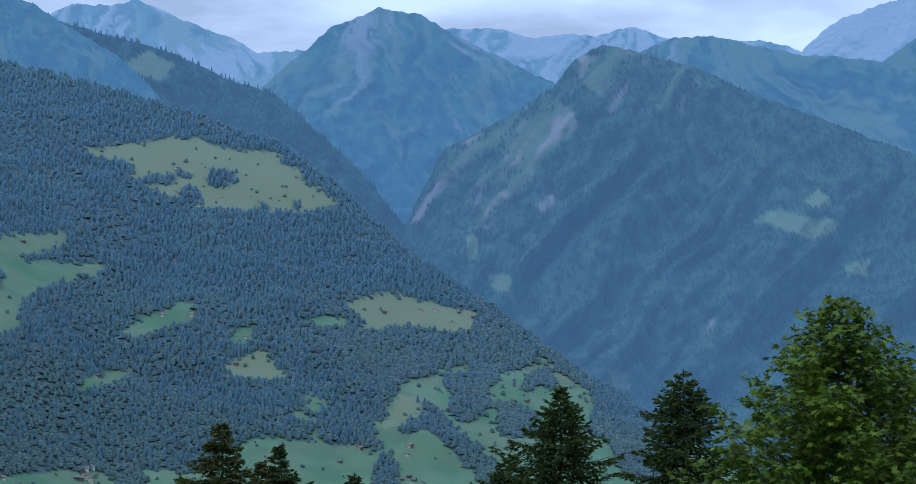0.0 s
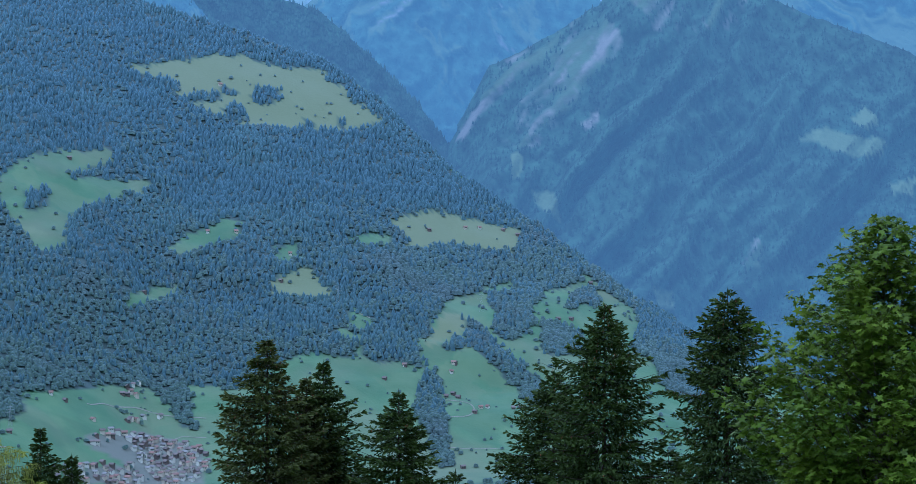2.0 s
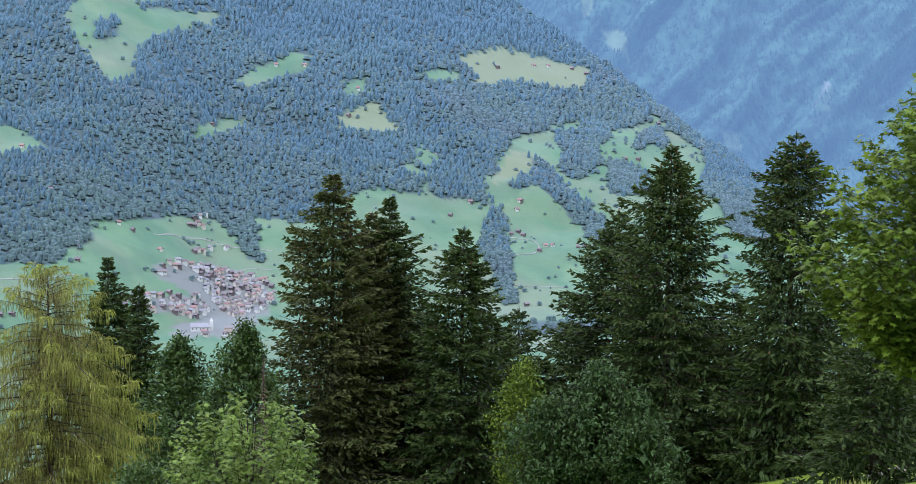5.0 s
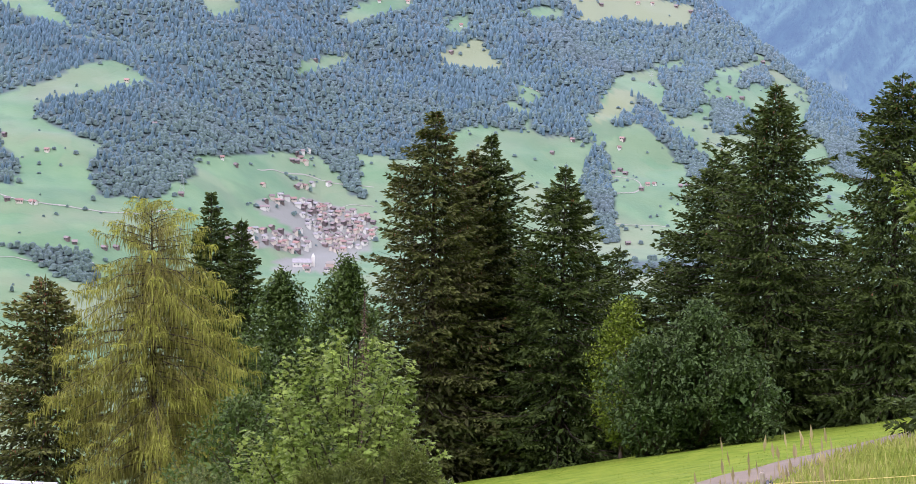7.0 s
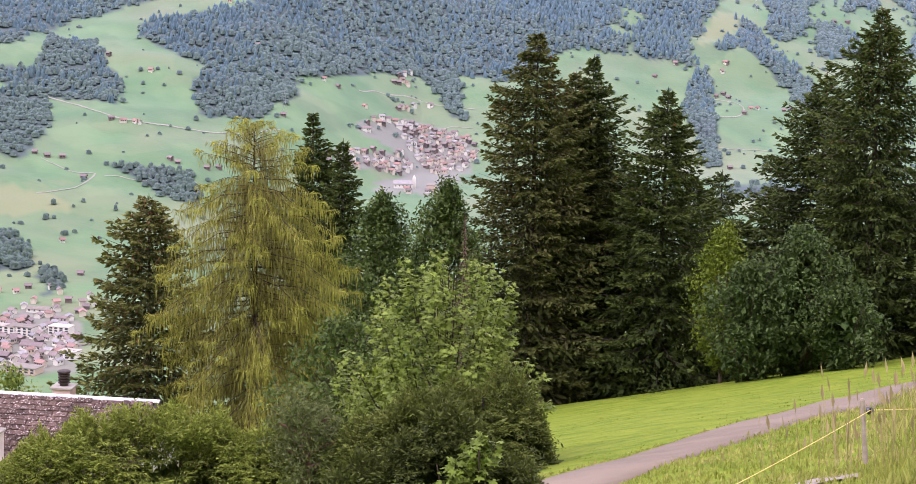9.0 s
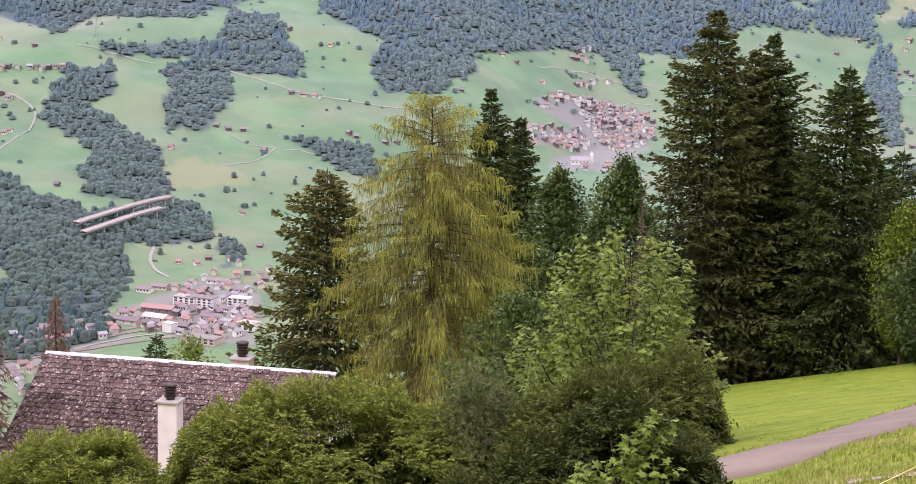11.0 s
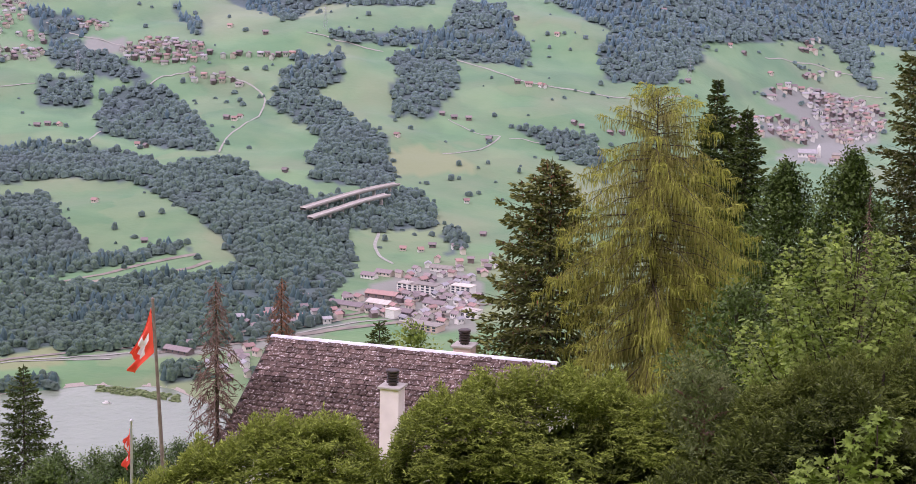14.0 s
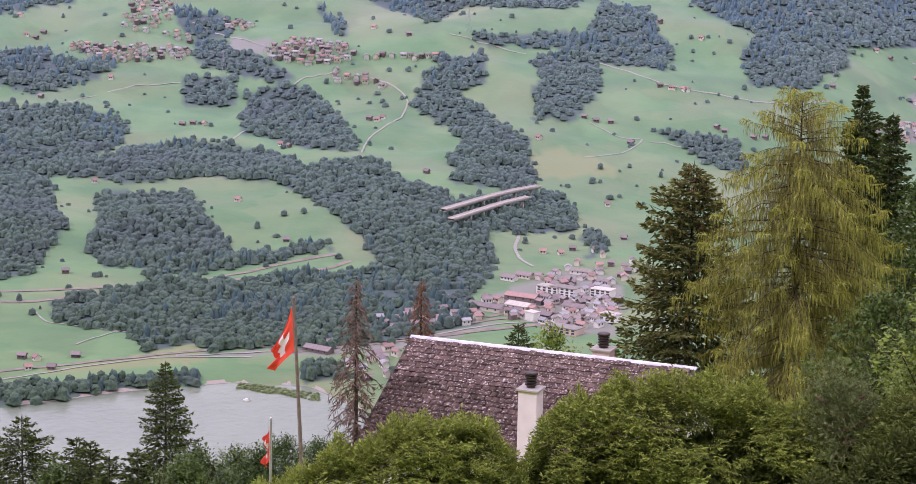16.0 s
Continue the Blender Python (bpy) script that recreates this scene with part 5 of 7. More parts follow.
def pylon(q, height):
    """A lattice mast with three cross arms."""
    thing = new("power_pylon")
    w, legs = 3.2, []
    for x, y in ((-w, -w), (w, -w), (w, w), (-w, w)):
        legs.append(tube([(x, y, -2), (x * 0.35, y * 0.35, height * 0.6), (x * 0.05, y * 0.05, height)], [0.16, 0.13, 0.1], 4))
    for k in range(6):
        z0, z1 = height * k / 8, height * (k + 1) / 8
        a, b = w * (1 - 0.65 * min(1, z0 / height / 0.6)), w * (1 - 0.65 * min(1, z1 / height / 0.6))
        legs += [tube([(-a, -a, z0), (b, -b, z1)], [0.08, 0.08], 4), tube([(a, -a, z0), (-b, -b, z1)], [0.08, 0.08], 4)]
    v, f = join(legs)
    part("mast", mesh_np("mast", v, f, M_STEEL), thing)
    for z, ln in ((0.68, 6.5), (0.8, 5.0), (0.92, 4.0)):
        v, f = join([tube([(-ln, 0, height * z), (0, 0, height * z + 0.5), (ln, 0, height * z)], [0.08, 0.2, 0.08], 4)])
        part("cross_arm", mesh_np("cross_arm", v, f, M_STEEL), thing)
    thing.location = q
    return tagged(thing, "grey steel lattice pylon on the far slope", "pylon", group="power pylons")


def build_valley():
    build_settlements()
    build_church()
    for w, pts in ROADS:
        ribbon(pts, w * 0.6, 0.5, M_ROAD if w < 8 else M_RAIL, "road", "pale road through the valley meadows" if w < 8 else "grey railway and highway strip", "road", 18 + int(4 * abs(pts[-1][0] - pts[0][0])))
    viaduct(VIADUCT_HIGH, 16, 8, "upper carriageway of a concrete motorway viaduct on piers")
    viaduct(VIADUCT_LOW, 12, 8, "lower carriageway of a concrete motorway viaduct on piers")
    for q in PYLONS:
        pylon(land(*q), 30)
    shore = [(float(b), math.degrees(math.atan2(LAKE + 1.5, float(np.interp(b, SHORE_B, SHORE_R)) + 2))) for b in np.arange(-37, -23, 0.5)]
    c = [spot(b, 0, float(np.interp(b, SHORE_B, SHORE_R)) + 1) for b, e in shore]
    sv = [(q.x * k, q.y * k, EYE + LAKE + z) for q in c for k, z in ((0.9965, 0.2), (1.0008, 1.3))]
    tagged(new("lake_shore", mesh_np("lake_shore", sv, [(2 * i, 2 * i + 2, 2 * i + 3, 2 * i + 1) for i in range(len(c) - 1)], M_GRAVEL)), "narrow stony shore of the lake", "shore", kind="structure")
    # a small white boat and a strip of reeds on the lake
    r = -LAKE / math.tan(radians(-BOAT[1]))
    q = spot(BOAT[0], 0, r)
    boat = new("boat")
    v = [(-2.8, -1, 0.9), (2.2, -1, 0.9), (3.6, 0, 1.0), (2.2, 1, 0.9), (-2.8, 1, 0.9), (-2.6, -0.7, -0.3), (2.0, -0.6, -0.3), (3.0, 0, -0.2), (2.0, 0.6, -0.3), (-2.6, 0.7, -0.3)]
    part("hull", mesh_np("hull", v, [(i, (i + 1) % 5, 5 + (i + 1) % 5, 5 + i)[::-1] for i in range(5)] + [(0, 1, 3, 4)], M_WHITE), boat)
    v = [(x, y, z) for z in (0.8, 2.0) for x, y in ((-1.2, -0.7), (0.9, -0.7), (0.9, 0.7), (-1.2, 0.7))]
    part("cabin", mesh_np("cabin", v, [(0, 1, 5, 4), (1, 2, 6, 5), (2, 3, 7, 6), (3, 0, 4, 7), (4, 5, 6, 7)], M_WHITE), boat)
    boat.matrix_world = pose(q.x, q.y, LAKE + EYE, 0, 0, 10)
    tagged(boat, "small white motor boat on the lake", "boat")
    rng = np.random.RandomState(6)
    n = 150
    b = rng.uniform(REEDS[0][0], REEDS[1][0], n)
    e = np.interp(b, [p[0] for p in REEDS], [p[1] for p in REEDS])
    r = 440 / np.tan(np.radians(-e)) + rng.uniform(-9, 9, n)
    tv, tf = crown_template(random.Random(3))
    v, f = scatter_mesh(tv, tf, np.stack([r * np.sin(np.radians(b)), r * np.cos(np.radians(b)), np.full(n, LAKE + EYE - 0.5)], 1), np.stack([rng.uniform(1.5, 3.0, n), rng.uniform(1.2, 2.6, n)], 1), rng.uniform(0, 6, n))
    tagged(new("reed_bank", mesh_np("reed_bank", v, f, M_REED, True)), "strip of reeds and shrubs in the lake", "reeds", kind="stuff")


build_valley()


# ---- near trees, shrubs and hedges ----
def blades(base, tip, width, rng, flat=0.0):
    """Narrow leaves or needle sprays from base to tip (arrays), as corners and triangles; flat turns their faces up."""
    d = tip - base
    n = len(d)
    w = rng.normal(size=(n, 3))
    w[:, 2] += flat
    side = np.cross(d, w)
    side /= np.linalg.norm(side, axis=1, keepdims=True) + 1e-9
    w = np.asarray(width).reshape(-1, 1) * np.ones((n, 1))
    mid = base + d * 0.45
    v = np.stack([base, mid + side * w, tip, mid - side * w], 1).reshape(-1, 3)
    k = np.arange(n)[:, None] * 4
    f = np.stack([k + np.array([[0, 1, 2]]), k + np.array([[0, 2, 3]])], 1).reshape(-1, 3)
    return v, f


def unit(a):
    return a / (np.linalg.norm(a, axis=-1, keepdims=True) + 1e-9)


def boughs(base, out, length, rng, spray=0.30, width=0.05, rise=0.0, lift=0.3, hang=0.5, twig=0.42, fine=1.0, old=0.1):
    """Branches of a conifer: each an axis that bends up to its tip, paired twigs along it, and needle sprays along the twigs. Gives corners, faces and the age of the growth."""
    rise, hang = np.broadcast_to(rise, length.shape), np.broadcast_to(hang, length.shape)
    sets, ages = [], []
    for lo, hi, nodes, along in ((0.0, 0.8, 6, 2), (0.8, 1.8, 9, 3), (1.8, 2.8, 11, 4), (2.8, 99.0, 13, 5)):
        pick = np.where((length >= lo) & (length < hi))[0]
        if not len(pick):
            continue
        nodes, along = max(4, int(nodes * fine)), max(2, int(along * fine))
        n = len(pick)
        s = np.clip(np.linspace(0.14, 1, nodes)[None] + rng.uniform(-0.03, 0.03, (n, nodes)), 0.05, 1)
        ln, o = length[pick][:, None], out[pick][:, None, :]
        side = unit(np.cross(o, np.array([0, 0, 1.0]) + rng.normal(0, 0.12, (n, 1, 3))))
        p = base[pick][:, None, :] + o * (s * ln)[..., None]
        p[..., 2] += ln * (rise[pick][:, None] * s + lift * s ** 2.4)
        reach = np.minimum(twig * ln * (1 - s) ** 0.75, 0.85) + spray * 0.45
        drop = hang[pick][:, None, None] * rng.uniform(0.15, 1.0, (n, nodes, 1)) * (1.15 - s[..., None])
        for sg in (-1, 1):
            d = unit(o * 0.62 + side * sg * rng.uniform(0.5, 0.95, (n, nodes, 1)) + rng.normal(0, 0.14, p.shape) - drop * np.array([0, 0, 1.0]))
            for j in range(along):
                q = p + d * (reach * (j + 0.2) / along)[..., None]
                e = unit(d + o * 0.2 + rng.normal(0, 0.30, p.shape))
                sz = spray * rng.uniform(0.65, 1.2, s.shape) * (0.55 + 0.45 * np.minimum(1, ln))
                sets.append(blades(q.reshape(-1, 3), (q + e * sz[..., None]).reshape(-1, 3), (sz * width / spray).reshape(-1), rng, 0.6))
                ages.append(np.clip(old - 0.25 + 0.55 * s + 0.5 * (j + 1) / along + rng.uniform(-0.2, 0.2, s.shape), 0, 1))
        e = unit(o + rng.normal(0, 0.2, p.shape) + np.array([0, 0, 0.25]))
        sets.append(blades(p.reshape(-1, 3), (p + e * spray).reshape(-1, 3), width, rng, 0.6))
        ages.append(np.clip(old - 0.1 + 0.9 * s, 0, 1))
    v, f = join(sets)
    return v, f, np.repeat(np.concatenate([a.ravel() for a in ages]), 4)


def spruce(height, radius, seed, taper=0.55, mat=None, label="", name="spruce_tree", cones=0, gaps=0.25, dense=1.0, hang=0.45, fine=1.0, spray=0.30, skirt=0.1):
    """A spruce: a straight tapering trunk, whorls of branches that sag and lift their tips, and flat twigs with needle sprays."""
    rng = np.random.RandomState(seed)
    thing = new(name)
    wood = [tube([(0, 0, -1.0), (0, 0, height * 0.5), (0, 0, height * 0.985)], [height * 0.014, height * 0.008, 0.015])]
    base, out, length, rise, hangs = [], [], [], [], []
    z = 0.03 * height
    while z < height - 0.15:
        h = z / height
        turn, count = rng.uniform(0, math.tau), 6 if rng.uniform() < 0.6 else 5
        strong = rng.uniform(0.82, 1.08)
        for k in range(count):
            a = turn + k * math.tau / count + rng.uniform(-0.35, 0.35)
            lump = 1 + gaps * float(value_noise(np.array([math.cos(a) * 1.6 + seed * 3.1]), np.array([math.sin(a) * 1.6 + z * 0.45]), seed)[0])
            ln = (1.2 * radius * (1 - h) ** (taper + 0.06) * min(1.0, (1 - h) / 0.14) ** 0.6 * strong * rng.uniform(0.72, 1.04) * lump + 0.07) * (1 if h > skirt else 0.75 + 0.25 * h / skirt)
            base.append((0, 0, z + rng.uniform(-0.12, 0.12)))
            out.append((math.cos(a), math.sin(a), 0.0))
            length.append(ln)
            rise.append(np.interp(h, [0, 0.5, 0.8, 0.93, 1], [-0.38, -0.24, -0.12, 0.0, 0.5]) + rng.uniform(-0.12, 0.12))
            hangs.append(hang * np.interp(h, [0, 0.75, 1], [1.15, 1.0, 0.2]))
        z += (0.44 - 0.18 * h) * rng.uniform(0.8, 1.2) / dense
    base, out, length, rise, hangs = (np.array(q) for q in (base, out, length, rise, hangs))
    for q, o, ln, up in zip(base, out, length, rise):
        wood.append(tube([tuple(q), tuple(q + o * ln * 0.5 + np.array([0, 0, ln * (up * 0.5 + 0.05)])), tuple(q + o * ln * 0.97 + np.array([0, 0, ln * (up + 0.26)]))], [0.010 + 0.009 * ln, 0.008 + 0.004 * ln, 0.004], 4))
    v, f, age = boughs(base, out, length, rng, spray, spray * 0.20, rise, 0.22, hangs, fine=fine)
    # the dark inside of the crown
    k = int(height * 260 * min(1.0, radius / 4) ** 1.5 * fine)
    h, a = 0.02 + 0.92 * rng.uniform(0, 1, k) ** 1.2, rng.uniform(0, math.tau, k)
    lump = 1 + gaps * value_noise(np.cos(a) * 1.6 + seed * 3.1, np.sin(a) * 1.6 + h * height * 0.45, seed)
    q = 1.1 * radius * (1 - h) ** (taper + 0.06) * lump * rng.uniform(0.12, 0.74, k)
    o = np.stack([np.cos(a), np.sin(a), 0 * a], 1)
    c = o * q[:, None] + np.stack([0 * h, 0 * h, h * height - 0.2 * q], 1)
    d = unit(o * 0.6 + rng.normal(0, 0.4, o.shape) - np.stack([0 * h, 0 * h, hang * rng.uniform(0.3, 1.2, k)], 1))
    size = rng.uniform(0.3, 0.65, k) * (1.1 - h) + 0.1
    v2, f2 = blades(c, c + d * size[:, None], size * 0.17, rng)
    tip = blades(np.array([[0, 0, height - 0.35]] * 3), np.array([[0.02, 0, height + 0.1], [0.12, 0.05, height - 0.05], [-0.1, 0.04, height - 0.08]]), 0.035, rng)
    v, f = join([(v, f), (v2, f2), tip])
    part("crown", mesh_np("crown", v, f, mat or M_NEEDLE, age=np.concatenate([age, np.zeros(len(v) - len(age))])), thing)
    v, f = join(wood)
    part("trunk", mesh_np("trunk", v, f, M_BARK, True), thing)
    if cones:
        top = np.where(base[:, 2] > height * 0.35)[0]
        pick = top[rng.randint(0, len(top), cones)]
        s = rng.uniform(0.6, 1.0, cones)
        c = base[pick] + out[pick] * (length[pick] * s)[:, None] + rng.normal(0, 0.13, (cones, 3))
        c[:, 2] += length[pick] * (rise[pick] * s + 0.22 * s ** 2.4)
        bot = c + rng.normal(0, 0.03, c.shape) - np.array([0, 0, 0.16])
        v, f = join([blades(c, bot, 0.034, rng), blades(c, bot, 0.034, rng)])
        tagged(part("cone_growth", mesh_np("cone_growth", v, f, M_CONE), thing, "brown hanging cones"), kind="stuff")
    return tagged(thing, label, "tree")


def larch(height, heights, radii, seed, label):
    """A larch: arching limbs with long fine twigs that hang from them like a curtain, and fresh star-shaped tips."""
    rng = np.random.RandomState(seed)
    thing = new("larch_tree")
    wood = [tube([(0, 0, -0.8), (0.1, 0, height * 0.5), (0, 0.05, height * 0.985)], [height * 0.016, height * 0.009, 0.012])]
    sets, ages = [], []
    n = int(height * 17)
    for i in range(n):
        h = 0.06 + 0.93 * (i + rng.uniform()) / n
        a = i * 2.39996 + rng.uniform(-0.5, 0.5)
        lump = 1 + 0.5 * float(value_noise(np.array([math.cos(a) * 1.5 + seed]), np.array([math.sin(a) * 1.5 + h * height * 0.4]), seed)[0])
        ln = float(np.interp(h, heights, radii)) * rng.uniform(0.62, 1.02) * lump + 0.12
        o, side = np.array([math.cos(a), math.sin(a), 0]), np.array([-math.sin(a), math.cos(a), 0])
        up = np.interp(h, [0, 0.6, 0.9, 1], [0.02, 0.20, 0.32, 0.8]) + rng.uniform(-0.12, 0.12)
        m = max(5, int(ln / 0.13))
        s = np.linspace(0.12, 1, m)
        axis = np.array([0, 0, h * height]) + o * (s * ln)[:, None]
        axis[:, 2] += ln * (up * s - (0.42 if h < 0.85 else 0.15) * s ** 2)
        wood.append(tube([(0, 0, h * height), tuple(axis[m // 2]), tuple(axis[-1])], [0.010 + 0.008 * ln, 0.007 + 0.003 * ln, 0.004], 4))
        for rep in range(7):
            off = rng.normal(0, 0.20, m) * (0.4 + ln * 0.35 * (1.1 - s))
            q = axis + side * off[:, None] + o * rng.uniform(-0.08, 0.08, m)[:, None]
            q[:, 2] -= 0.18 * np.abs(off)
            drop = rng.uniform(0.15, 0.95, m) * min(1.0, 0.30 + ln * 0.28) * (1.0 if h < 0.85 else 0.7)
            lean = o * 0.22 + side * (np.sign(off) * 0.22)[:, None] + rng.normal(0, 0.12, (m, 3))
            mid = q + lean * (drop * 0.55)[:, None] - np.array([0, 0, 0.4]) * drop[:, None]
            end = mid + lean * (drop * 0.12)[:, None] - np.array([0, 0, 0.6]) * drop[:, None]
            tone = np.clip(0.15 + 0.55 * s ** 2 + rng.uniform(-0.25, 0.25) + rng.uniform(-0.15, 0.15, m), 0, 1)
            for p0, p1, w in ((q, mid, 0.016), (mid - (mid - q) * 0.15, end, 0.013)):
                sets.append(blades(p0, p1, w, rng))
                ages.append(tone)
        # fresh shoots at the limb's end
        k = 16
        fan = unit(o * rng.uniform(0.3, 1.0, (k, 1)) + side * rng.uniform(-0.9, 0.9, (k, 1)) + np.array([0, 0, 0.15]) + rng.normal(0, 0.12, (k, 3)))
        c = axis[-1] - o * rng.uniform(0, 0.35, (k, 1)) * min(1, ln)
        e = c + fan * rng.uniform(0.2, 0.42, (k, 1)) * min(1, 0.4 + ln * 0.4)
        tone = np.full(k, rng.uniform(0.55, 1.0))
        sets += [blades(c, e, 0.018, rng, 0.5), blades(e - (e - c) * 0.1, e + fan * 0.10 - np.array([0, 0, 0.26]) * rng.uniform(0.5, 1.2, (k, 1)), 0.015, rng)]
        ages += [tone, tone]
    v, f = join(sets)
    part("crown", mesh_np("crown", v, f, M_LARCH, age=np.repeat(np.concatenate(ages), 4)), thing)
    v, f = join(wood)
    part("trunk", mesh_np("trunk", v, f, M_BARK, True), thing)
    return tagged(thing, label, "tree")


def leaf_template(lobed):
    """A leaf of length 1 along y, slightly folded: lobed like a maple's or plainly oval."""
    if lobed:
        ang = [-150, -115, -78, -52, -28, 0, 28, 52, 78, 115, 150]
        rad = [0.30, 0.48, 0.28, 0.56, 0.32, 0.66, 0.32, 0.56, 0.28, 0.48, 0.30]
        v = [(0, 0.36, 0.0)] + [(q * math.sin(radians(a)), 0.36 + q * math.cos(radians(a)), -0.16 * q) for a, q in zip(ang, rad)]
        return np.array(v), np.array([(0, i, i + 1) for i in range(1, 11)])
    v = [(0, 0, 0), (0.26, 0.4, 0.06), (0, 1, -0.1), (-0.26, 0.4, 0.06)]
    return np.array(v), np.array([(0, 1, 2), (0, 2, 3)])


def leaves(places, heads, size, rng, lobed):
    """Leaves at places pointing along heads, faces mostly upward."""
    tv, tf = leaf_template(lobed)
    y = unit(heads)
    up = rng.normal(0, 0.45, places.shape)
    up[:, 2] += 1.0
    x = unit(np.cross(y, up))
    z = np.cross(x, y)
    sz = (size * rng.uniform(0.6, 1.2, len(places)))[:, None, None]
    v = places[:, None, :] + sz * (tv[None, :, :1] * x[:, None] + tv[None, :, 1:2] * y[:, None] + tv[None, :, 2:] * z[:, None])
    f = tf[None] + (np.arange(len(places)) * len(tv))[:, None, None]
    return v.reshape(-1, 3), f.reshape(-1, 3)


def broadleaf(height, radius, seed, shoots=420, per=16, leaf=0.2, lobed=True, low=0.18, mat=None, label="", name="broadleaf_tree", spread=0.42, point=0.75, belly=0.42, stems=1, category="tree", lumps=0.35, bark=None, cone=1.6, rosette=False, inner=2.5):
    """A broadleaf tree: trunk, limbs out to leafy shoots that fill an uneven crown."""
    rng = np.random.RandomState(seed)
    thing = new(name)
    wood, pts, heads = [], [], []
    for k in range(stems):
        off = rng.normal(0, 0.25, 2) if stems > 1 else (0, 0)
        wood.append(tube([(off[0] * 0.4, off[1] * 0.4, -0.8), (off[0], off[1], height * 0.35), (off[0] * 2, off[1] * 2, height * 0.65), (off[0] * 3, off[1] * 3, height * 0.92)],
                         [height * 0.016 / stems ** 0.5, height * 0.012 / stems ** 0.5, height * 0.007 / stems ** 0.5, 0.015]))
    for i in range(shoots):
        h = low + (1 - low) * rng.uniform() ** 0.85
        t = (h - low) / (1 - low)
        prof = (t / belly) ** 0.6 if t < belly else max(0.0, 1 - ((t - belly) / (1 - belly)) ** cone) ** point
        a = rng.uniform(0, math.tau)
        lump = 1 + lumps * float(fractal(np.array([math.cos(a) * 1.3 + seed]), np.array([math.sin(a) * 1.3 + t * 3.1]), 2, seed)[0])
        q = radius * max(prof, 0.04) * lump * rng.uniform(0.1, 1.0) ** 0.42
        p = np.array([math.cos(a) * q, math.sin(a) * q, h * height * (1 + 0.05 * (lump - 1))])
        root = np.array([0, 0, max(low * height * 0.7, p[2] - q * rng.uniform(0.7, 1.5) - 0.3)])
        mid = root + (p - root) * 0.55 + np.array([0, 0, -0.06 * q])
        if i % 3 == 0:
            wood.append(tube([tuple(root), tuple(mid), tuple(p)], [0.012 + 0.010 * q, 0.008 + 0.005 * q, 0.005], 5))
        d = unit(p - mid + np.array([0, 0, 0.3]))
        if rosette:
            turn = rng.uniform(0, math.tau) + np.arange(per) * 2.4
            pts.append(p + d * rng.uniform(-0.25, 0.12, per)[:, None] + rng.normal(0, 0.05, (per, 3)))
            heads.append(np.stack([np.cos(turn), np.sin(turn), rng.uniform(-0.9, 0.15, per)], 1))
            continue
        s = rng.uniform(-0.3, 0.55, per)
        pts.append(p + d * s[:, None] * spread * 1.6 + rng.normal(0, spread * 0.42, (per, 3)))
        hd = rng.normal(0, 0.8, (per, 3)) + d * 0.5
        hd[:, 2] -= 0.35
        heads.append(hd)
    v, f = leaves(np.concatenate(pts), np.concatenate(heads), leaf, rng, lobed)
    if inner:
        # the shaded inside of the crown
        k = int(shoots * inner)
        t, a = rng.uniform(0, 0.93, k), rng.uniform(0, math.tau, k)
        prof = np.where(t < belly, (t / belly) ** 0.6, np.clip(1 - (np.clip(t - belly, 0, 1) / (1 - belly)) ** cone, 0, 1) ** point)
        q = radius * prof * rng.uniform(0.0, 0.72, k)
        c = np.stack([np.cos(a) * q, np.sin(a) * q, (low + (1 - low) * t) * height], 1)
        w = leaves(c, rng.normal(0, 1, (k, 3)), leaf * 2.0, rng, False)
        v, f = join([(v, f), w])
    part("crown", mesh_np("crown", v, f, mat or M_LEAF), thing)
    v, f = join(wood)
    part("trunk", mesh_np("trunk", v, f, bark or M_BARK, True), thing)
    return tagged(thing, label, category)


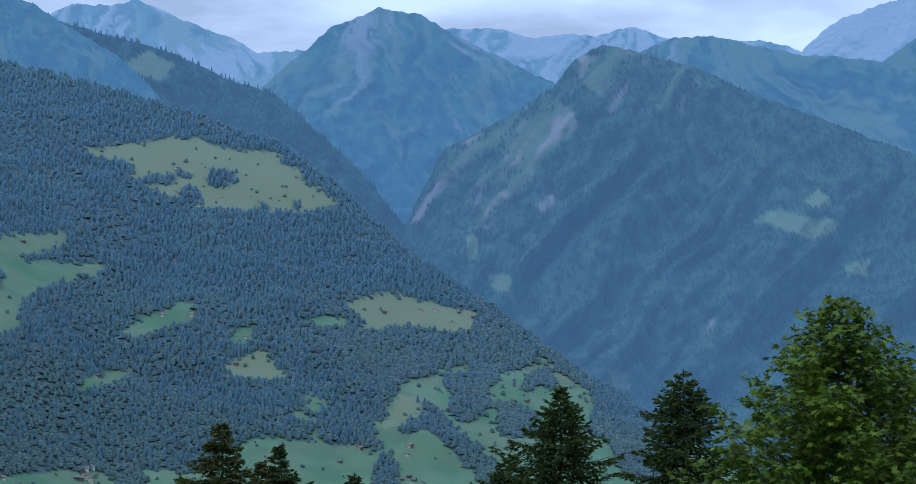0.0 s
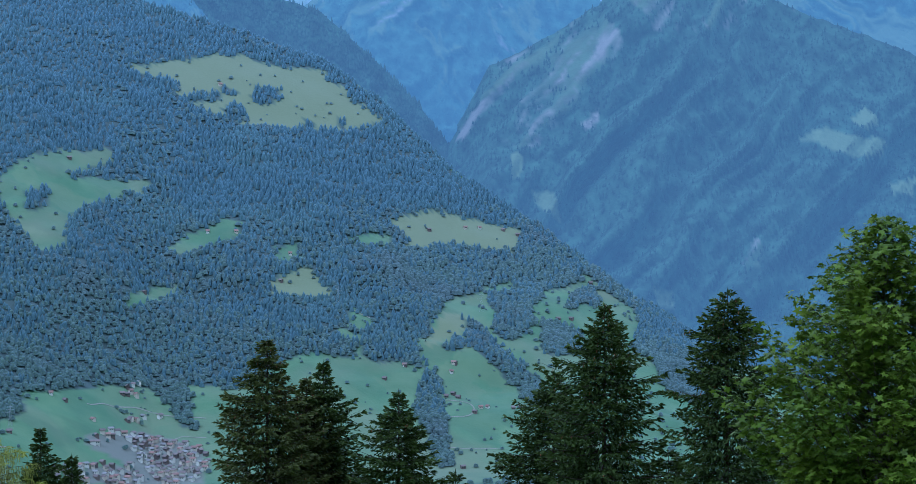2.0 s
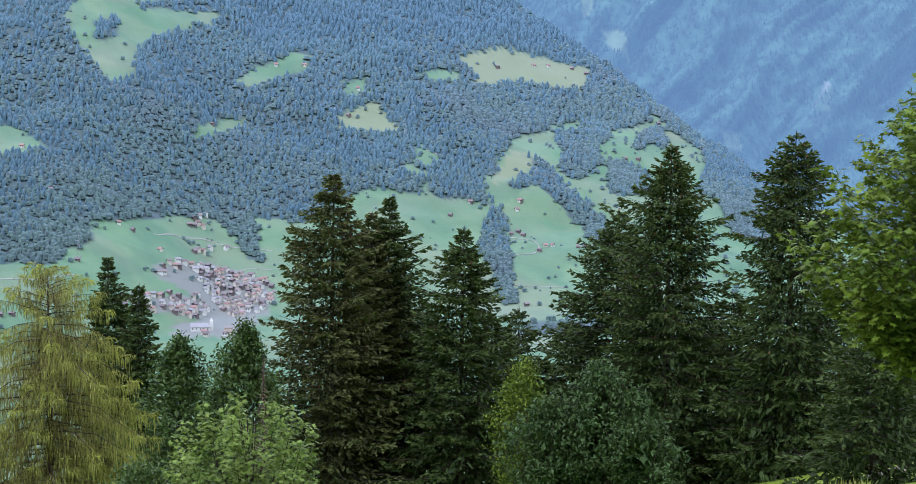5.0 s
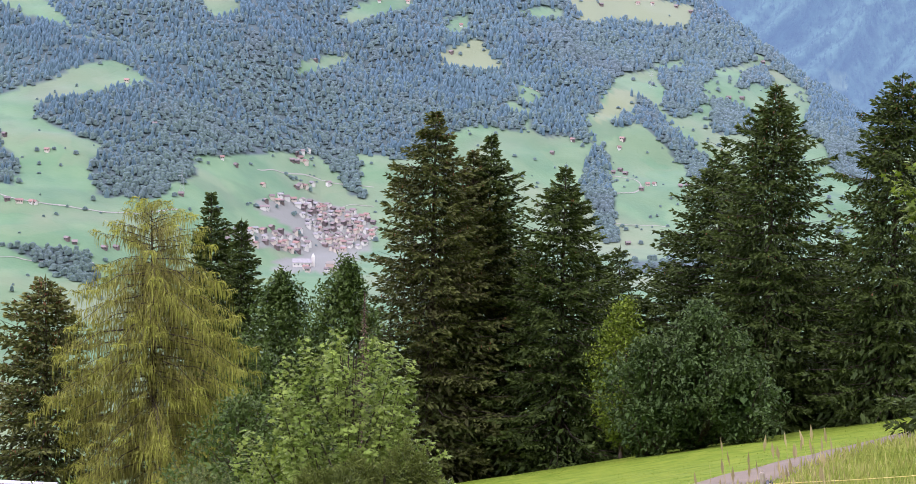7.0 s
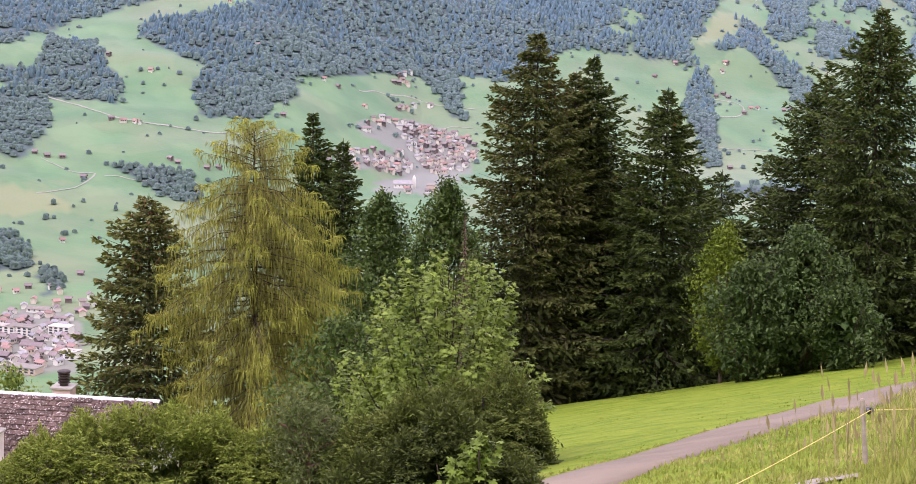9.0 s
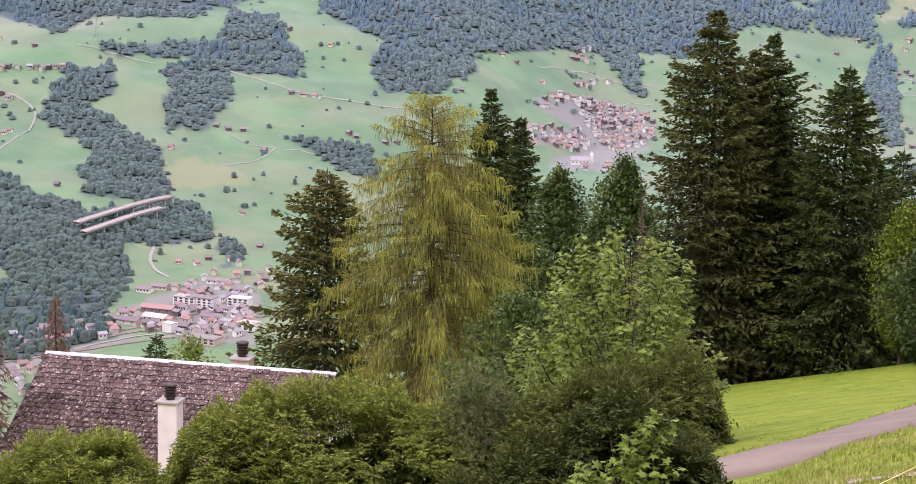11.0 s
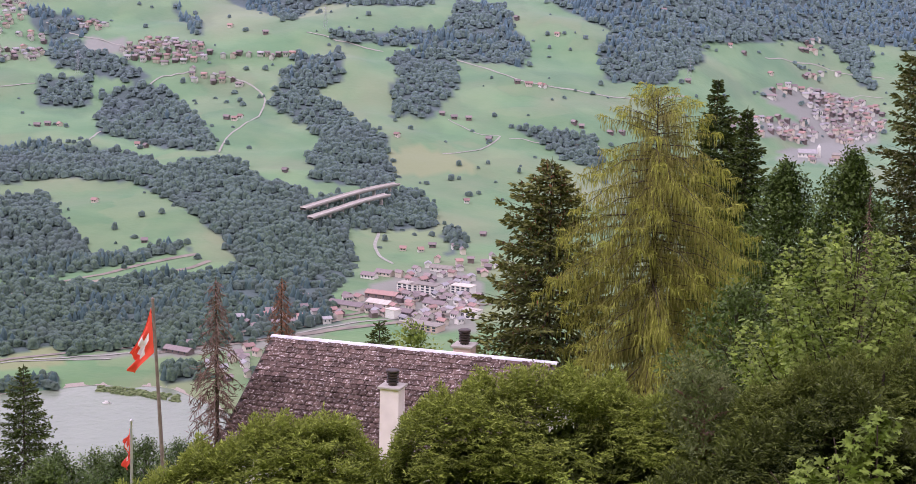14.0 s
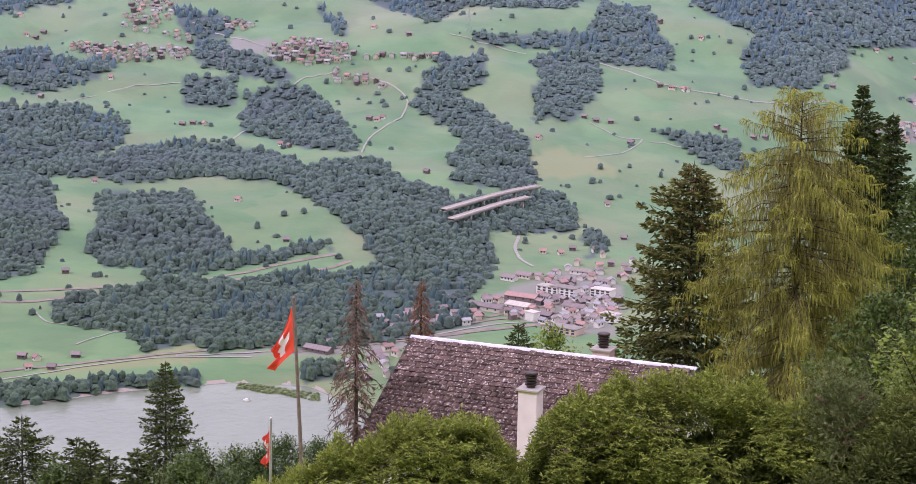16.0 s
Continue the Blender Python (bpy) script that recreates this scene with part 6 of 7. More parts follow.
def maple(height, heights, radii, seed, label, name, limbs, steep, leaf, rosettes, mat, bark, stems=1, low=0.3, shoot=0.45):
    """A maple: limbs that rise from the stem to the crown's edge, paired side shoots along them and lobed leaves spread round every shoot's end."""
    rng = np.random.RandomState(seed)
    thing = new(name)
    wood, pts, heads = [], [], []
    for k in range(stems):
        t = rng.normal(0, 0.16 * (stems > 1), 2)
        wood.append(tube([(t[0] * 0.2, t[1] * 0.2, -0.8), (t[0], t[1], height * 0.4), (t[0] * 2.5, t[1] * 2.5, height * 0.92)], [height * 0.014 / stems ** 0.5, height * 0.010 / stems ** 0.5, 0.015]))
    for i in range(limbs):
        h = heights[0] + (1 - heights[0]) * ((i + rng.uniform()) / limbs) ** 0.9
        a = i * 2.39996 + rng.uniform(-0.5, 0.5)
        q = float(np.interp(h, heights, radii)) * rng.uniform(0.72, 1.12)
        end = np.array([math.cos(a) * q, math.sin(a) * q, h * height])
        root = np.array([0, 0, max(low * height * 0.8, end[2] - q * steep * rng.uniform(0.8, 1.2) - 0.3)])
        mid = root + (end - root) * 0.55 + np.array([0, 0, -0.06 * q * (steep < 1.5)])
        bend = mid + np.array([math.cos(a), math.sin(a), 0]) * (0.16 * q if steep > 1.5 else 0)
        wood.append(tube([tuple(root), tuple(bend), tuple(end)], [0.014 + 0.010 * q, 0.009 + 0.005 * q, 0.005], 5))
        size = np.linalg.norm(end - root)
        d = unit(end - bend)
        m = max(3, int(size * rosettes))
        for t in np.linspace(0.28, 1.0, m):
            p = root + (bend - root) * (t / 0.55) if t < 0.55 else bend + (end - bend) * ((t - 0.55) / 0.45)
            turn = rng.uniform(0, math.tau)
            for sg in (0, math.pi):
                w = np.array([math.cos(turn + sg), math.sin(turn + sg), rng.uniform(-0.1, 0.35)])
                tip = p + (w * rng.uniform(0.35, 1.0) * (1.15 - 0.75 * t) + d * 0.3 * rng.uniform(0, 1)) * shoot * (1.6 if steep < 1.5 else 1.0)
                k = 6
                round_ = rng.uniform(0, math.tau) + np.arange(k) * 2.4
                lf = np.stack([np.cos(round_), np.sin(round_), rng.uniform(-0.75, 0.1, k)], 1)
                pts.append(tip + lf * leaf * 0.35 + np.array([0, 0, 1.0]) * rng.uniform(-0.10, 0.06, (k, 1)))
                heads.append(lf)
                if rng.uniform() < 0.4:
                    wood.append(tube([tuple(p), tuple(tip)], [0.007, 0.004], 3))
    v, f = leaves(np.concatenate(pts), np.concatenate(heads), leaf, rng, True)
    part("crown", mesh_np("crown", v, f, mat), thing)
    v, f = join(wood)
    part("trunk", mesh_np("trunk", v, f, bark, True), thing)
    return tagged(thing, label, "tree")


def hedge(bearings, tops, r, depth, seed, label, count, name="spruce_hedge", mat=None, rough=0.5, spray=0.135):
    """A loosely clipped row of spruces: a long mound of layered branches with dark hollows between."""
    rng = np.random.RandomState(seed)
    thing = new(name)
    b0, b1 = bearings[0], bearings[-1]
    mid = spot((b0 + b1) / 2, 0, r)
    mid.z = ground_at(mid.x, mid.y)
    sets, ages, stems = [], [], []
    for shrink, n in ((1.0, count), (0.8, count // 3), (0.5, count)):
        b = rng.uniform(b0, b1, n)
        phi = rng.uniform(0.0, 1.0, n) * 1.95
        hollow = np.clip((fractal(b * 1.1, phi * 2.6, 3, seed + 9) + 0.02) * 2.2, 0, 0.6) * np.clip((1.35 - phi) * 3, 0, 1)
        top = r * np.tan(np.radians(np.interp(b, bearings, tops))) - 0.35 + rough * fractal(b * 1.9, phi * 1.2, 3, seed)
        low = ground_z(b, np.full(n, r)) - 0.3
        bulge = 1 + 0.5 * fractal(b * 1.5, phi * 2.4, 3, seed + 2)
        rr = r - depth * np.cos(phi) * bulge * shrink * (1 - hollow)
        zz = low + (top - low) * np.clip(np.sin(np.minimum(phi, 1.75)), 0, 1) ** 0.55 * (shrink if shrink < 1 else 1) - np.clip(phi - 1.75, 0, 1) * 1.5
        p = np.stack([rr * np.sin(np.radians(b)), rr * np.cos(np.radians(b)), zz + EYE], 1) - np.array(mid)
        sway = rng.normal(0, 0.75, n)
        ang = np.radians(b) + sway
        head = np.stack([-np.sin(ang) * (0.25 + np.cos(phi)), -np.cos(ang) * (0.25 + np.cos(phi)), np.clip(phi - 0.6, 0, 1.2) * 0.75 + rng.normal(0, 0.18, n)], 1)
        head = unit(head + rng.normal(0, 0.12, head.shape))
        if shrink < 0.6:
            v, f = blades(p, p + head * 0.5, 0.13, rng)
            sets.append((v, f)), ages.append(np.zeros(len(v)))
            continue
        keep = rng.uniform(0, 1, n) > hollow * 1.3
        p, head, n = p[keep], head[keep], int(keep.sum())
        size = rng.uniform(0.45, 0.78, n) * (1 + 0.5 * (rng.uniform(0, 1, n) < 0.15))
        v, f, age = boughs(p - head * (size * 0.8)[:, None], head, size, rng, spray, spray * 0.13, 0.05, 0.16, 0.18, 0.5, 1.2, 0.05 if shrink == 1 else -0.3)
        sets.append((v, f)), ages.append(age)
    for b in np.arange(b0 + 0.5, b1, 0.9):
        q = spot(b, 0, r)
        g = ground_at(q.x, q.y)
        t = EYE + r * math.tan(radians(float(np.interp(b, bearings, tops))))
        stems.append(tube([(q.x - mid.x, q.y - mid.y, g - 0.3 - mid.z), (q.x - mid.x, q.y - mid.y, t - 0.5 - mid.z)], [0.11, 0.03], 6))
    v, f = join(sets)
    part("foliage", mesh_np("foliage", v, f, mat or M_HEDGE, age=np.concatenate(ages)), thing)
    v, f = join(stems)
    tagged(part("stem_wood", mesh_np("stem_wood", v, f, M_BARK, True), thing), kind="stuff")
    thing.location = mid
    return tagged(thing, label, "hedge")


def dead_spruce(height, radius, seed, label, mat, twigs=1.7):
    """A dead conifer: bare stem with thin drooping branches and brittle twigs."""
    rng = np.random.RandomState(seed)
    thing = new("dead_spruce")
    stem = [tube([(0, 0, -0.5), (0.05, 0, height * 0.5), (-0.03, 0.05, height)], [height * 0.013, height * 0.008, 0.02])]
    wood, bs, ts = [], [], []
    n = int(height * 15)
    for i in range(n):
        h = 0.12 + 0.87 * (i + rng.uniform()) / n
        a = i * 2.4 + rng.uniform(-0.6, 0.6)
        length = radius * (1.02 - h) ** 0.7 * rng.uniform(0.5, 1.15)
        out = np.array([math.cos(a), math.sin(a), 0])
        s = np.linspace(0, 1, 6)
        ax = np.array([0, 0, h * height]) + out * (s * length)[:, None]
        ax[:, 2] += length * (0.05 * s - 0.75 * s ** 1.6)
        wood.append(tube([tuple(q) for q in ax[::2]] + [tuple(ax[-1])], [0.028, 0.02, 0.014, 0.007], 4))
        m = int(length * 22 * twigs)
        if m:
            k = rng.uniform(0.2, 1, m)
            q = np.stack([np.interp(k, s, ax[:, c]) for c in range(3)], 1)
            d = rng.normal(0, 0.5, (m, 3)) + out * 0.4 - np.array([0, 0, 0.7])
            bs.append(q), ts.append(q + unit(d) * rng.uniform(0.12, 0.42, m)[:, None])
    v, f = join(stem)
    part("stem", mesh_np("stem", v, f, M_BARK, True), thing)
    v, f = join(wood)
    tagged(part("branchwork", mesh_np("branchwork", v, f, mat, True), thing), kind="stuff")
    v, f = blades(np.concatenate(bs), np.concatenate(ts), 0.017, rng)
    tagged(part("dry_brush", mesh_np("dry_brush", v, f, mat), thing), kind="stuff")
    return tagged(thing, label, "dead tree")


def plant(thing, bearing, r, turn=0.0, sink=0.2, lean=0.0):
    q = spot(bearing, 0, r)
    thing.matrix_world = pose(q.x, q.y, ground_at(q.x, q.y) - sink, 0, lean, turn)
    return thing


def stand(bearing, e_tip, r):
    """How tall a tree is that stands r metres out and ends at that elevation."""
    q = spot(bearing, e_tip, r)
    return q.z - ground_at(q.x, q.y) + 0.2


# the row of tall spruces along the lower edge of the meadow
FAR_ROW = dict(fine=0.55, spray=0.46, dense=0.8)
for i, (b, e, r, rad, cones, opt, lab) in enumerate((
        (-6.05, -4.61, 114, 4.5, 420, dict(taper=0.46, gaps=0.3, mat=M_NEEDLE_OLD), "tall old spruce, brownish green and hung with cones"),
        (-5.05, -5.60, 117, 3.6, 160, dict(taper=0.5, gaps=0.35, mat=M_NEEDLE_OLD), "dark spruce crowded between two taller ones"),
        (-4.60, -5.16, 118, 4.9, 0, dict(taper=0.62, gaps=0.4), "tall dark green spruce with layered branches"),
        (-2.66, -5.92, 114, 5.2, 60, dict(taper=0.66), "pointed dark green spruce at the meadow's edge"),
        (-1.19, -7.95, 128, 2.6, 0, dict(gaps=0.6, dense=0.8), "slim spruce half hidden behind the row"),
        (1.35, -5.39, 119, 5.7, 80, dict(taper=0.6, gaps=0.3), "dark spruce leaning against a taller neighbour"),
        (2.64, -3.72, 114, 4.8, 220, dict(taper=0.5, gaps=0.35, hang=0.8), "tallest dark spruce with an open, ragged top"),
        (5.78, -3.26, 112, 4.2, 200, dict(taper=0.44, gaps=0.3, hang=0.9), "tall slender spruce with hanging branches"),
        (8.0, -8.2, 84, 3.4, 0, dict(), "young spruce in the shade under a maple"),
        (11.3, -3.1, 104, 4.6, 0, FAR_ROW, "dark spruce behind the maple"),
        (-11.80, -6.80, 128, 3.7, 40, dict(taper=0.62, gaps=0.45), "dark spruce with a ragged top behind the larch"),
        (-11.02, -7.47, 126, 3.3, 0, dict(taper=0.62, gaps=0.45), "smaller dark spruce with hanging sprays"),
        (-16.01, -8.94, 96, 4.2, 620, dict(taper=0.55, gaps=0.35, mat=M_NEEDLE_CONE), "green spruce loaded with red-brown cones"),
        (0.2, -8.4, 122, 4.0, 0, FAR_ROW, "dark spruce filling the gap behind the hazel"),
        (-3.7, -8.0, 122, 4.4, 0, FAR_ROW, "dark spruce standing close behind the row"),
        (-1.9, -8.3, 123, 3.4, 0, FAR_ROW, "dark spruce filling a gap in the row"),
        (4.3, -7.4, 120, 4.4, 0, FAR_ROW, "dark spruce in the shade of its neighbours"),
        (-7.4, -10.6, 118, 3.4, 0, FAR_ROW, "low dark spruce beside the old one"),
        (-0.7, -9.2, 121, 4.0, 0, FAR_ROW, "low dark spruce behind the bushes"),
        (3.7, -8.2, 123, 4.6, 0, FAR_ROW, "dark spruce in the second row"),
        (7.1, -7.2, 117, 4.6, 0, FAR_ROW, "dark spruce in the second row"),
        (9.0, -7.6, 119, 5.0, 0, FAR_ROW, "dark spruce behind the maple"),
        (5.3, -8.6, 119, 4.6, 0, FAR_ROW, "dark spruce closing the row"),
        (8.1, -8.8, 112, 4.4, 0, FAR_ROW, "low dark spruce behind the maple"),
        (10.4, -8.0, 110, 4.6, 0, FAR_ROW, "dark spruce behind the maple"),
        (-9.2, -10.9, 126, 4.0, 0, FAR_ROW, "dark spruce behind the broadleaf trees"),
        (-10.9, -10.6, 129, 4.0, 0, FAR_ROW, "dark spruce behind the broadleaf trees"))):
    plant(spruce(stand(b, e, r), rad, 40 + i, label=lab, cones=cones, **opt), b, r, 40 * i)

# the larch beside the house
plant(larch(stand(-13.33, -7.02, 92), (0, 0.18, 0.40, 0.57, 0.73, 0.85, 0.95, 1.0), (3.7, 4.0, 4.1, 4.0, 3.4, 2.5, 1.3, 0.15), 77, "yellow-green larch with fine drooping strands beside the house"), -13.33, 92)

# broadleaf trees
plant(maple(stand(9.6, -1.47, 66), (0.35, 0.42, 0.5, 0.59, 0.68, 0.78, 0.87, 0.94, 0.975, 1.0), (1.4, 2.7, 3.8, 4.2, 3.8, 3.0, 2.1, 1.2, 0.55, 0.15), 11, "full green maple with large lobed leaves on the meadow", "maple_tree", 150, 0.9, 0.27, 3.9, M_LEAF, M_MAPLE_BARK, low=0.34, shoot=0.5), 9.7, 66)
plant(maple(stand(-8.34, -10.40, 58), (0.12, 0.3, 0.55, 0.75, 0.88, 0.95, 1.0), (2.6, 2.9, 2.7, 2.1, 1.6, 1.2, 0.8), 12, "young light green maple with upright leafy shoots", "maple_sapling", 76, 2.4, 0.17, 4.4, M_LEAF_LIGHT, M_BARK, 4, 0.1, 0.38), -8.2, 58)
for b, e, r, rad, seed in ((0.95, -9.55, 104, 2.9, 13), (-0.35, -10.5, 103, 2.1, 63), (2.1, -10.9, 102, 1.9, 64)):
    plant(broadleaf(stand(b, e, r), rad, seed, shoots=int(70 * rad * rad), per=18, leaf=0.25, lumps=1.1, lobed=False, label="dense green hazel bush under the spruces", name="hazel_bush", low=0.03, belly=0.35, stems=5, mat=M_HAZEL, category="bush"), b, r)
plant(broadleaf(stand(-1.0, -9.5, 109), 2.1, 14, shoots=300, per=18, leaf=0.20, lobed=False, label="light green ash sapling between dark spruces", name="ash_tree", low=0.1, mat=M_LEAF), -1.0, 109)
plant(broadleaf(stand(-9.95, -9.06, 112), 3.1, 15, shoots=620, per=24, leaf=0.24, lobed=False, label="dark green round-crowned broadleaf tree", low=0.08, mat=M_LEAF_DARK), -9.95, 112)
plant(broadleaf(stand(-8.31, -8.64, 110), 2.6, 16, shoots=560, per=24, leaf=0.24, lobed=False, label="dark green beech beside the tall old spruce", name="beech_tree", low=0.08, mat=M_LEAF_DARK), -8.31, 110)
plant(broadleaf(stand(-11.0, -12.2, 78), 2.4, 17, shoots=300, per=16, leaf=0.2, lobed=False, label="low green bush at the foot of the larch", name="elder_bush", low=0.04, stems=4, mat=M_LEAF_DARK, category="bush"), -11.0, 78)
plant(broadleaf(stand(-10.0, -13.6, 64), 1.4, 18, shoots=160, per=16, leaf=0.16, lobed=False, label="light green bush beside the young maple", name="elder_bush", low=0.04, stems=4, mat=M_LEAF, category="bush"), -10.0, 64)
plant(broadleaf(stand(-19.56, -13.3, 106), 2.0, 19, shoots=150, per=14, leaf=0.2, lobed=False, label="light green tree top showing behind the roof", name="ash_tree", low=0.3, mat=M_LEAF_LIGHT), -19.56, 106)
rng = random.Random(4)
for k in range(3):
    b = (-8.9, -8.0, -7.2)[k]
    plant(broadleaf(1.3 + 0.4 * k, 0.7, 60 + k, shoots=50, per=8, leaf=0.2, rosette=True, inner=0, label="low maple shoot with fresh green leaves", name="maple_shoot", low=0.1, stems=2, mat=M_LEAF_LIGHT, category="shrub"), b, 39.8 + 0.2 * k)

# hedges before the house
hedge([-20.15, -19.8, -18.79, -17.25, -15.7, -14.15, -12.6, -11.82, -11.3], [-16.6, -15.6, -14.85, -14.46, -14.49, -14.59, -14.89, -15.15, -16.0], 56, 1.9, 21, "dense green spruce hedge, loosely clipped, before the house", 2400)
hedge([-27.6, -26.52, -24.98, -23.43, -21.89, -21.2, -20.7, -20.2], [-17.4, -16.9, -16.33, -15.74, -15.35, -15.75, -16.4, -17.0], 54, 1.8, 22, "low green spruce hedge sloping down beside the house", 2100)
hedge([-11.3, -10.7, -9.6, -8.4, -7.2, -6.2, -5.6, -5.2], [-15.2, -14.5, -14.2, -13.6, -13.5, -13.7, -14.5, -15.8], 54.6, 1.7, 23, "olive green thicket of young spruces under the young maple", 1200, "spruce_thicket", M_NEEDLE_YOUNG, 0.9)
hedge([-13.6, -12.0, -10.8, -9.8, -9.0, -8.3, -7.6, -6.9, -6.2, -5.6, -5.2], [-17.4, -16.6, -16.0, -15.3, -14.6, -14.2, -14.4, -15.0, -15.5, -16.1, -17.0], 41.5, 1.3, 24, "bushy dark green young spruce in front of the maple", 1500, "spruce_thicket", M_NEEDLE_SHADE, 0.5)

# a pine with bare reddish limbs
pine = new("pine_tree")
pr = np.random.RandomState(8)
p_h = stand(-11.9, -14.35, 55)
limbs = [tube([(0, 0, -0.3), (0.1, 0, p_h * 0.4), (-0.1, 0, p_h * 0.8)], [0.16, 0.12, 0.05])]
tuft_b, tuft_t = [], []
for k in range(16):
    a, h = k * 2.4, 0.25 + 0.7 * k / 16
    ln = 1.15 * (1.1 - h * 0.6) * pr.uniform(0.6, 1.1)
    end = np.array([math.cos(a) * ln, math.sin(a) * ln, h * p_h + 0.25])
    limbs.append(tube([(0, 0, h * p_h * 0.9), (end[0] * 0.5, end[1] * 0.5, h * p_h + 0.05), tuple(end)], [0.085, 0.06, 0.03], 6))
    if h > 0.3:
        c = end * np.array([0.85, 0.85, 1]) + pr.normal(0, 0.24, (110, 3))
        tuft_b.append(np.repeat(c, 6, 0))
        tuft_t.append(np.repeat(c, 6, 0) + pr.normal(0, 0.07, (660, 3)) + np.array([0, 0, 0.05]))
v, f = join(limbs)
part("trunk", mesh_np("trunk", v, f, M_PINE_BARK, True), pine, "bare reddish pine limbs")
v, f = blades(np.concatenate(tuft_b), np.concatenate(tuft_t), 0.016, pr)
part("crown", mesh_np("crown", v, f, M_PINE), pine)
plant(tagged(pine, "small grey-green pine with bare reddish limbs beside the hedge", "tree"), -11.9, 55)

# dead trees, and conifers on the slope towards the lake
plant(dead_spruce(stand(-24.87, -12.15, 84), 2.1, 31, "dead grey-brown spruce with drooping bare branches", M_DEAD), -24.75, 84)
plant(dead_spruce(stand(-23.04, -12.12, 112), 2.0, 32, "dead spruce with rust-brown needles behind the house", M_RUST, 2.2), -23.04, 112)
plant(dead_spruce(stand(-7.8, -9.31, 104), 0.9, 33, "broken reddish dead stem before the spruces", M_DEAD, 0.3), -7.8, 104)
for k, (b, e, r, rad) in enumerate(((-29.75, -14.28, 118, 2.4), (-33.49, -15.56, 96, 2.9), (-32.09, -16.11, 84, 1.7), (-31.72, -16.27, 82, 1.6), (-31.23, -16.65, 80, 1.4), (-30.5, -16.52, 80, 1.5), (-34.4, -16.6, 84, 1.6), (-20.45, -13.18, 104, 1.6))):
    plant(spruce(stand(b, e, r), rad, 110 + k, label="dark spruce standing on the slope above the lake" if k < 7 else "spruce top showing behind the roof", gaps=0.4, spray=0.2, dense=1.2), b, r, 50 * k)
for k, (b, e, r, rad) in enumerate(((-28.9, -16.7, 84, 1.6), (-27.9, -16.6, 130, 2.6), (-26.6, -16.35, 128, 2.5), (-29.3, -16.9, 78, 1.3), (-27.3, -16.7, 92, 1.7), (-32.7, -17.0, 82, 1.4), (-25.7, -16.4, 132, 2.4))):
    plant(broadleaf(stand(b, e, r), rad, 130 + k, shoots=300, per=18, leaf=0.16, lobed=False, label="green shrub on the slope above the lake", name="willow_shrub", low=0.04, stems=3, mat=(M_HAZEL, M_LEAF_DARK)[k % 2], category="shrub"), b, r)


# ---- the house below the meadow ----
def box(x0, x1, y0, y1, z0, z1, bevel=0.0):
    """A box as a bmesh, its edges rounded if asked."""
    bm = bmesh.new()
    bmesh.ops.create_cube(bm, size=1.0, matrix=Matrix.LocRotScale(((x0 + x1) / 2, (y0 + y1) / 2, (z0 + z1) / 2), None, (x1 - x0, y1 - y0, z1 - z0)))
    if bevel:
        bmesh.ops.bevel(bm, geom=bm.edges[:], offset=bevel, segments=1, affect="EDGES")
    return bm


def bm_part(name, bm, mat, parent, label="", kind=""):
    me = bpy.data.meshes.new(name)
    bm.to_mesh(me)
    bm.free()
    me.materials.append(mat)
    ob = part(name, me, parent, label)
    return tagged(ob, kind=kind)


def lathe(profile, sides=16):
    """A turned shape from (radius, height) pairs."""
    bm = bmesh.new()
    rings = [[bm.verts.new((r * math.cos(i * math.tau / sides), r * math.sin(i * math.tau / sides), z)) for i in range(sides)] for r, z in profile]
    for a, b in zip(rings, rings[1:]):
        for i in range(sides):
            bm.faces.new((a[i], a[(i + 1) % sides], b[(i + 1) % sides], b[i]))
    bm.faces.new(rings[-1])
    return bm


RIDGE_A, RIDGE_B, RIDGE_Z = Vector((-34.74, 80.85)), Vector((-22.86, 81.04)), EYE - 21.32
PITCH, RUN = 28.6, 5.6
house = new("chalet")
house.matrix_world = pose(RIDGE_A.x, RIDGE_A.y, RIDGE_Z, 0, 0, math.degrees(math.atan2(0.19, 11.88)))
LEN = (RIDGE_B - RIDGE_A).length
fall = math.tan(radians(PITCH))
EAVE = -RUN * fall
# walls: a closed prism with gables, a hand inside the roof's edge
bm = bmesh.new()
low = ground_at(-28.8, 78) - RIDGE_Z - 0.6
prof = [(-RUN + 0.7, low), (RUN - 0.7, low), (RUN - 0.7, EAVE + 0.7 * fall - 0.25), (0, -0.3), (-RUN + 0.7, EAVE + 0.7 * fall - 0.25)]
ends = [[bm.verts.new((x, y, z)) for y, z in prof] for x in (0.45, LEN - 0.45)]
for i in range(5):
    bm.faces.new((ends[0][i], ends[0][(i + 1) % 5], ends[1][(i + 1) % 5], ends[1][i]))
bm.faces.new(ends[0])
bm.faces.new(ends[1][::-1])
bm_part("wall", bm, M_WHITE, house, "pale plastered wall")
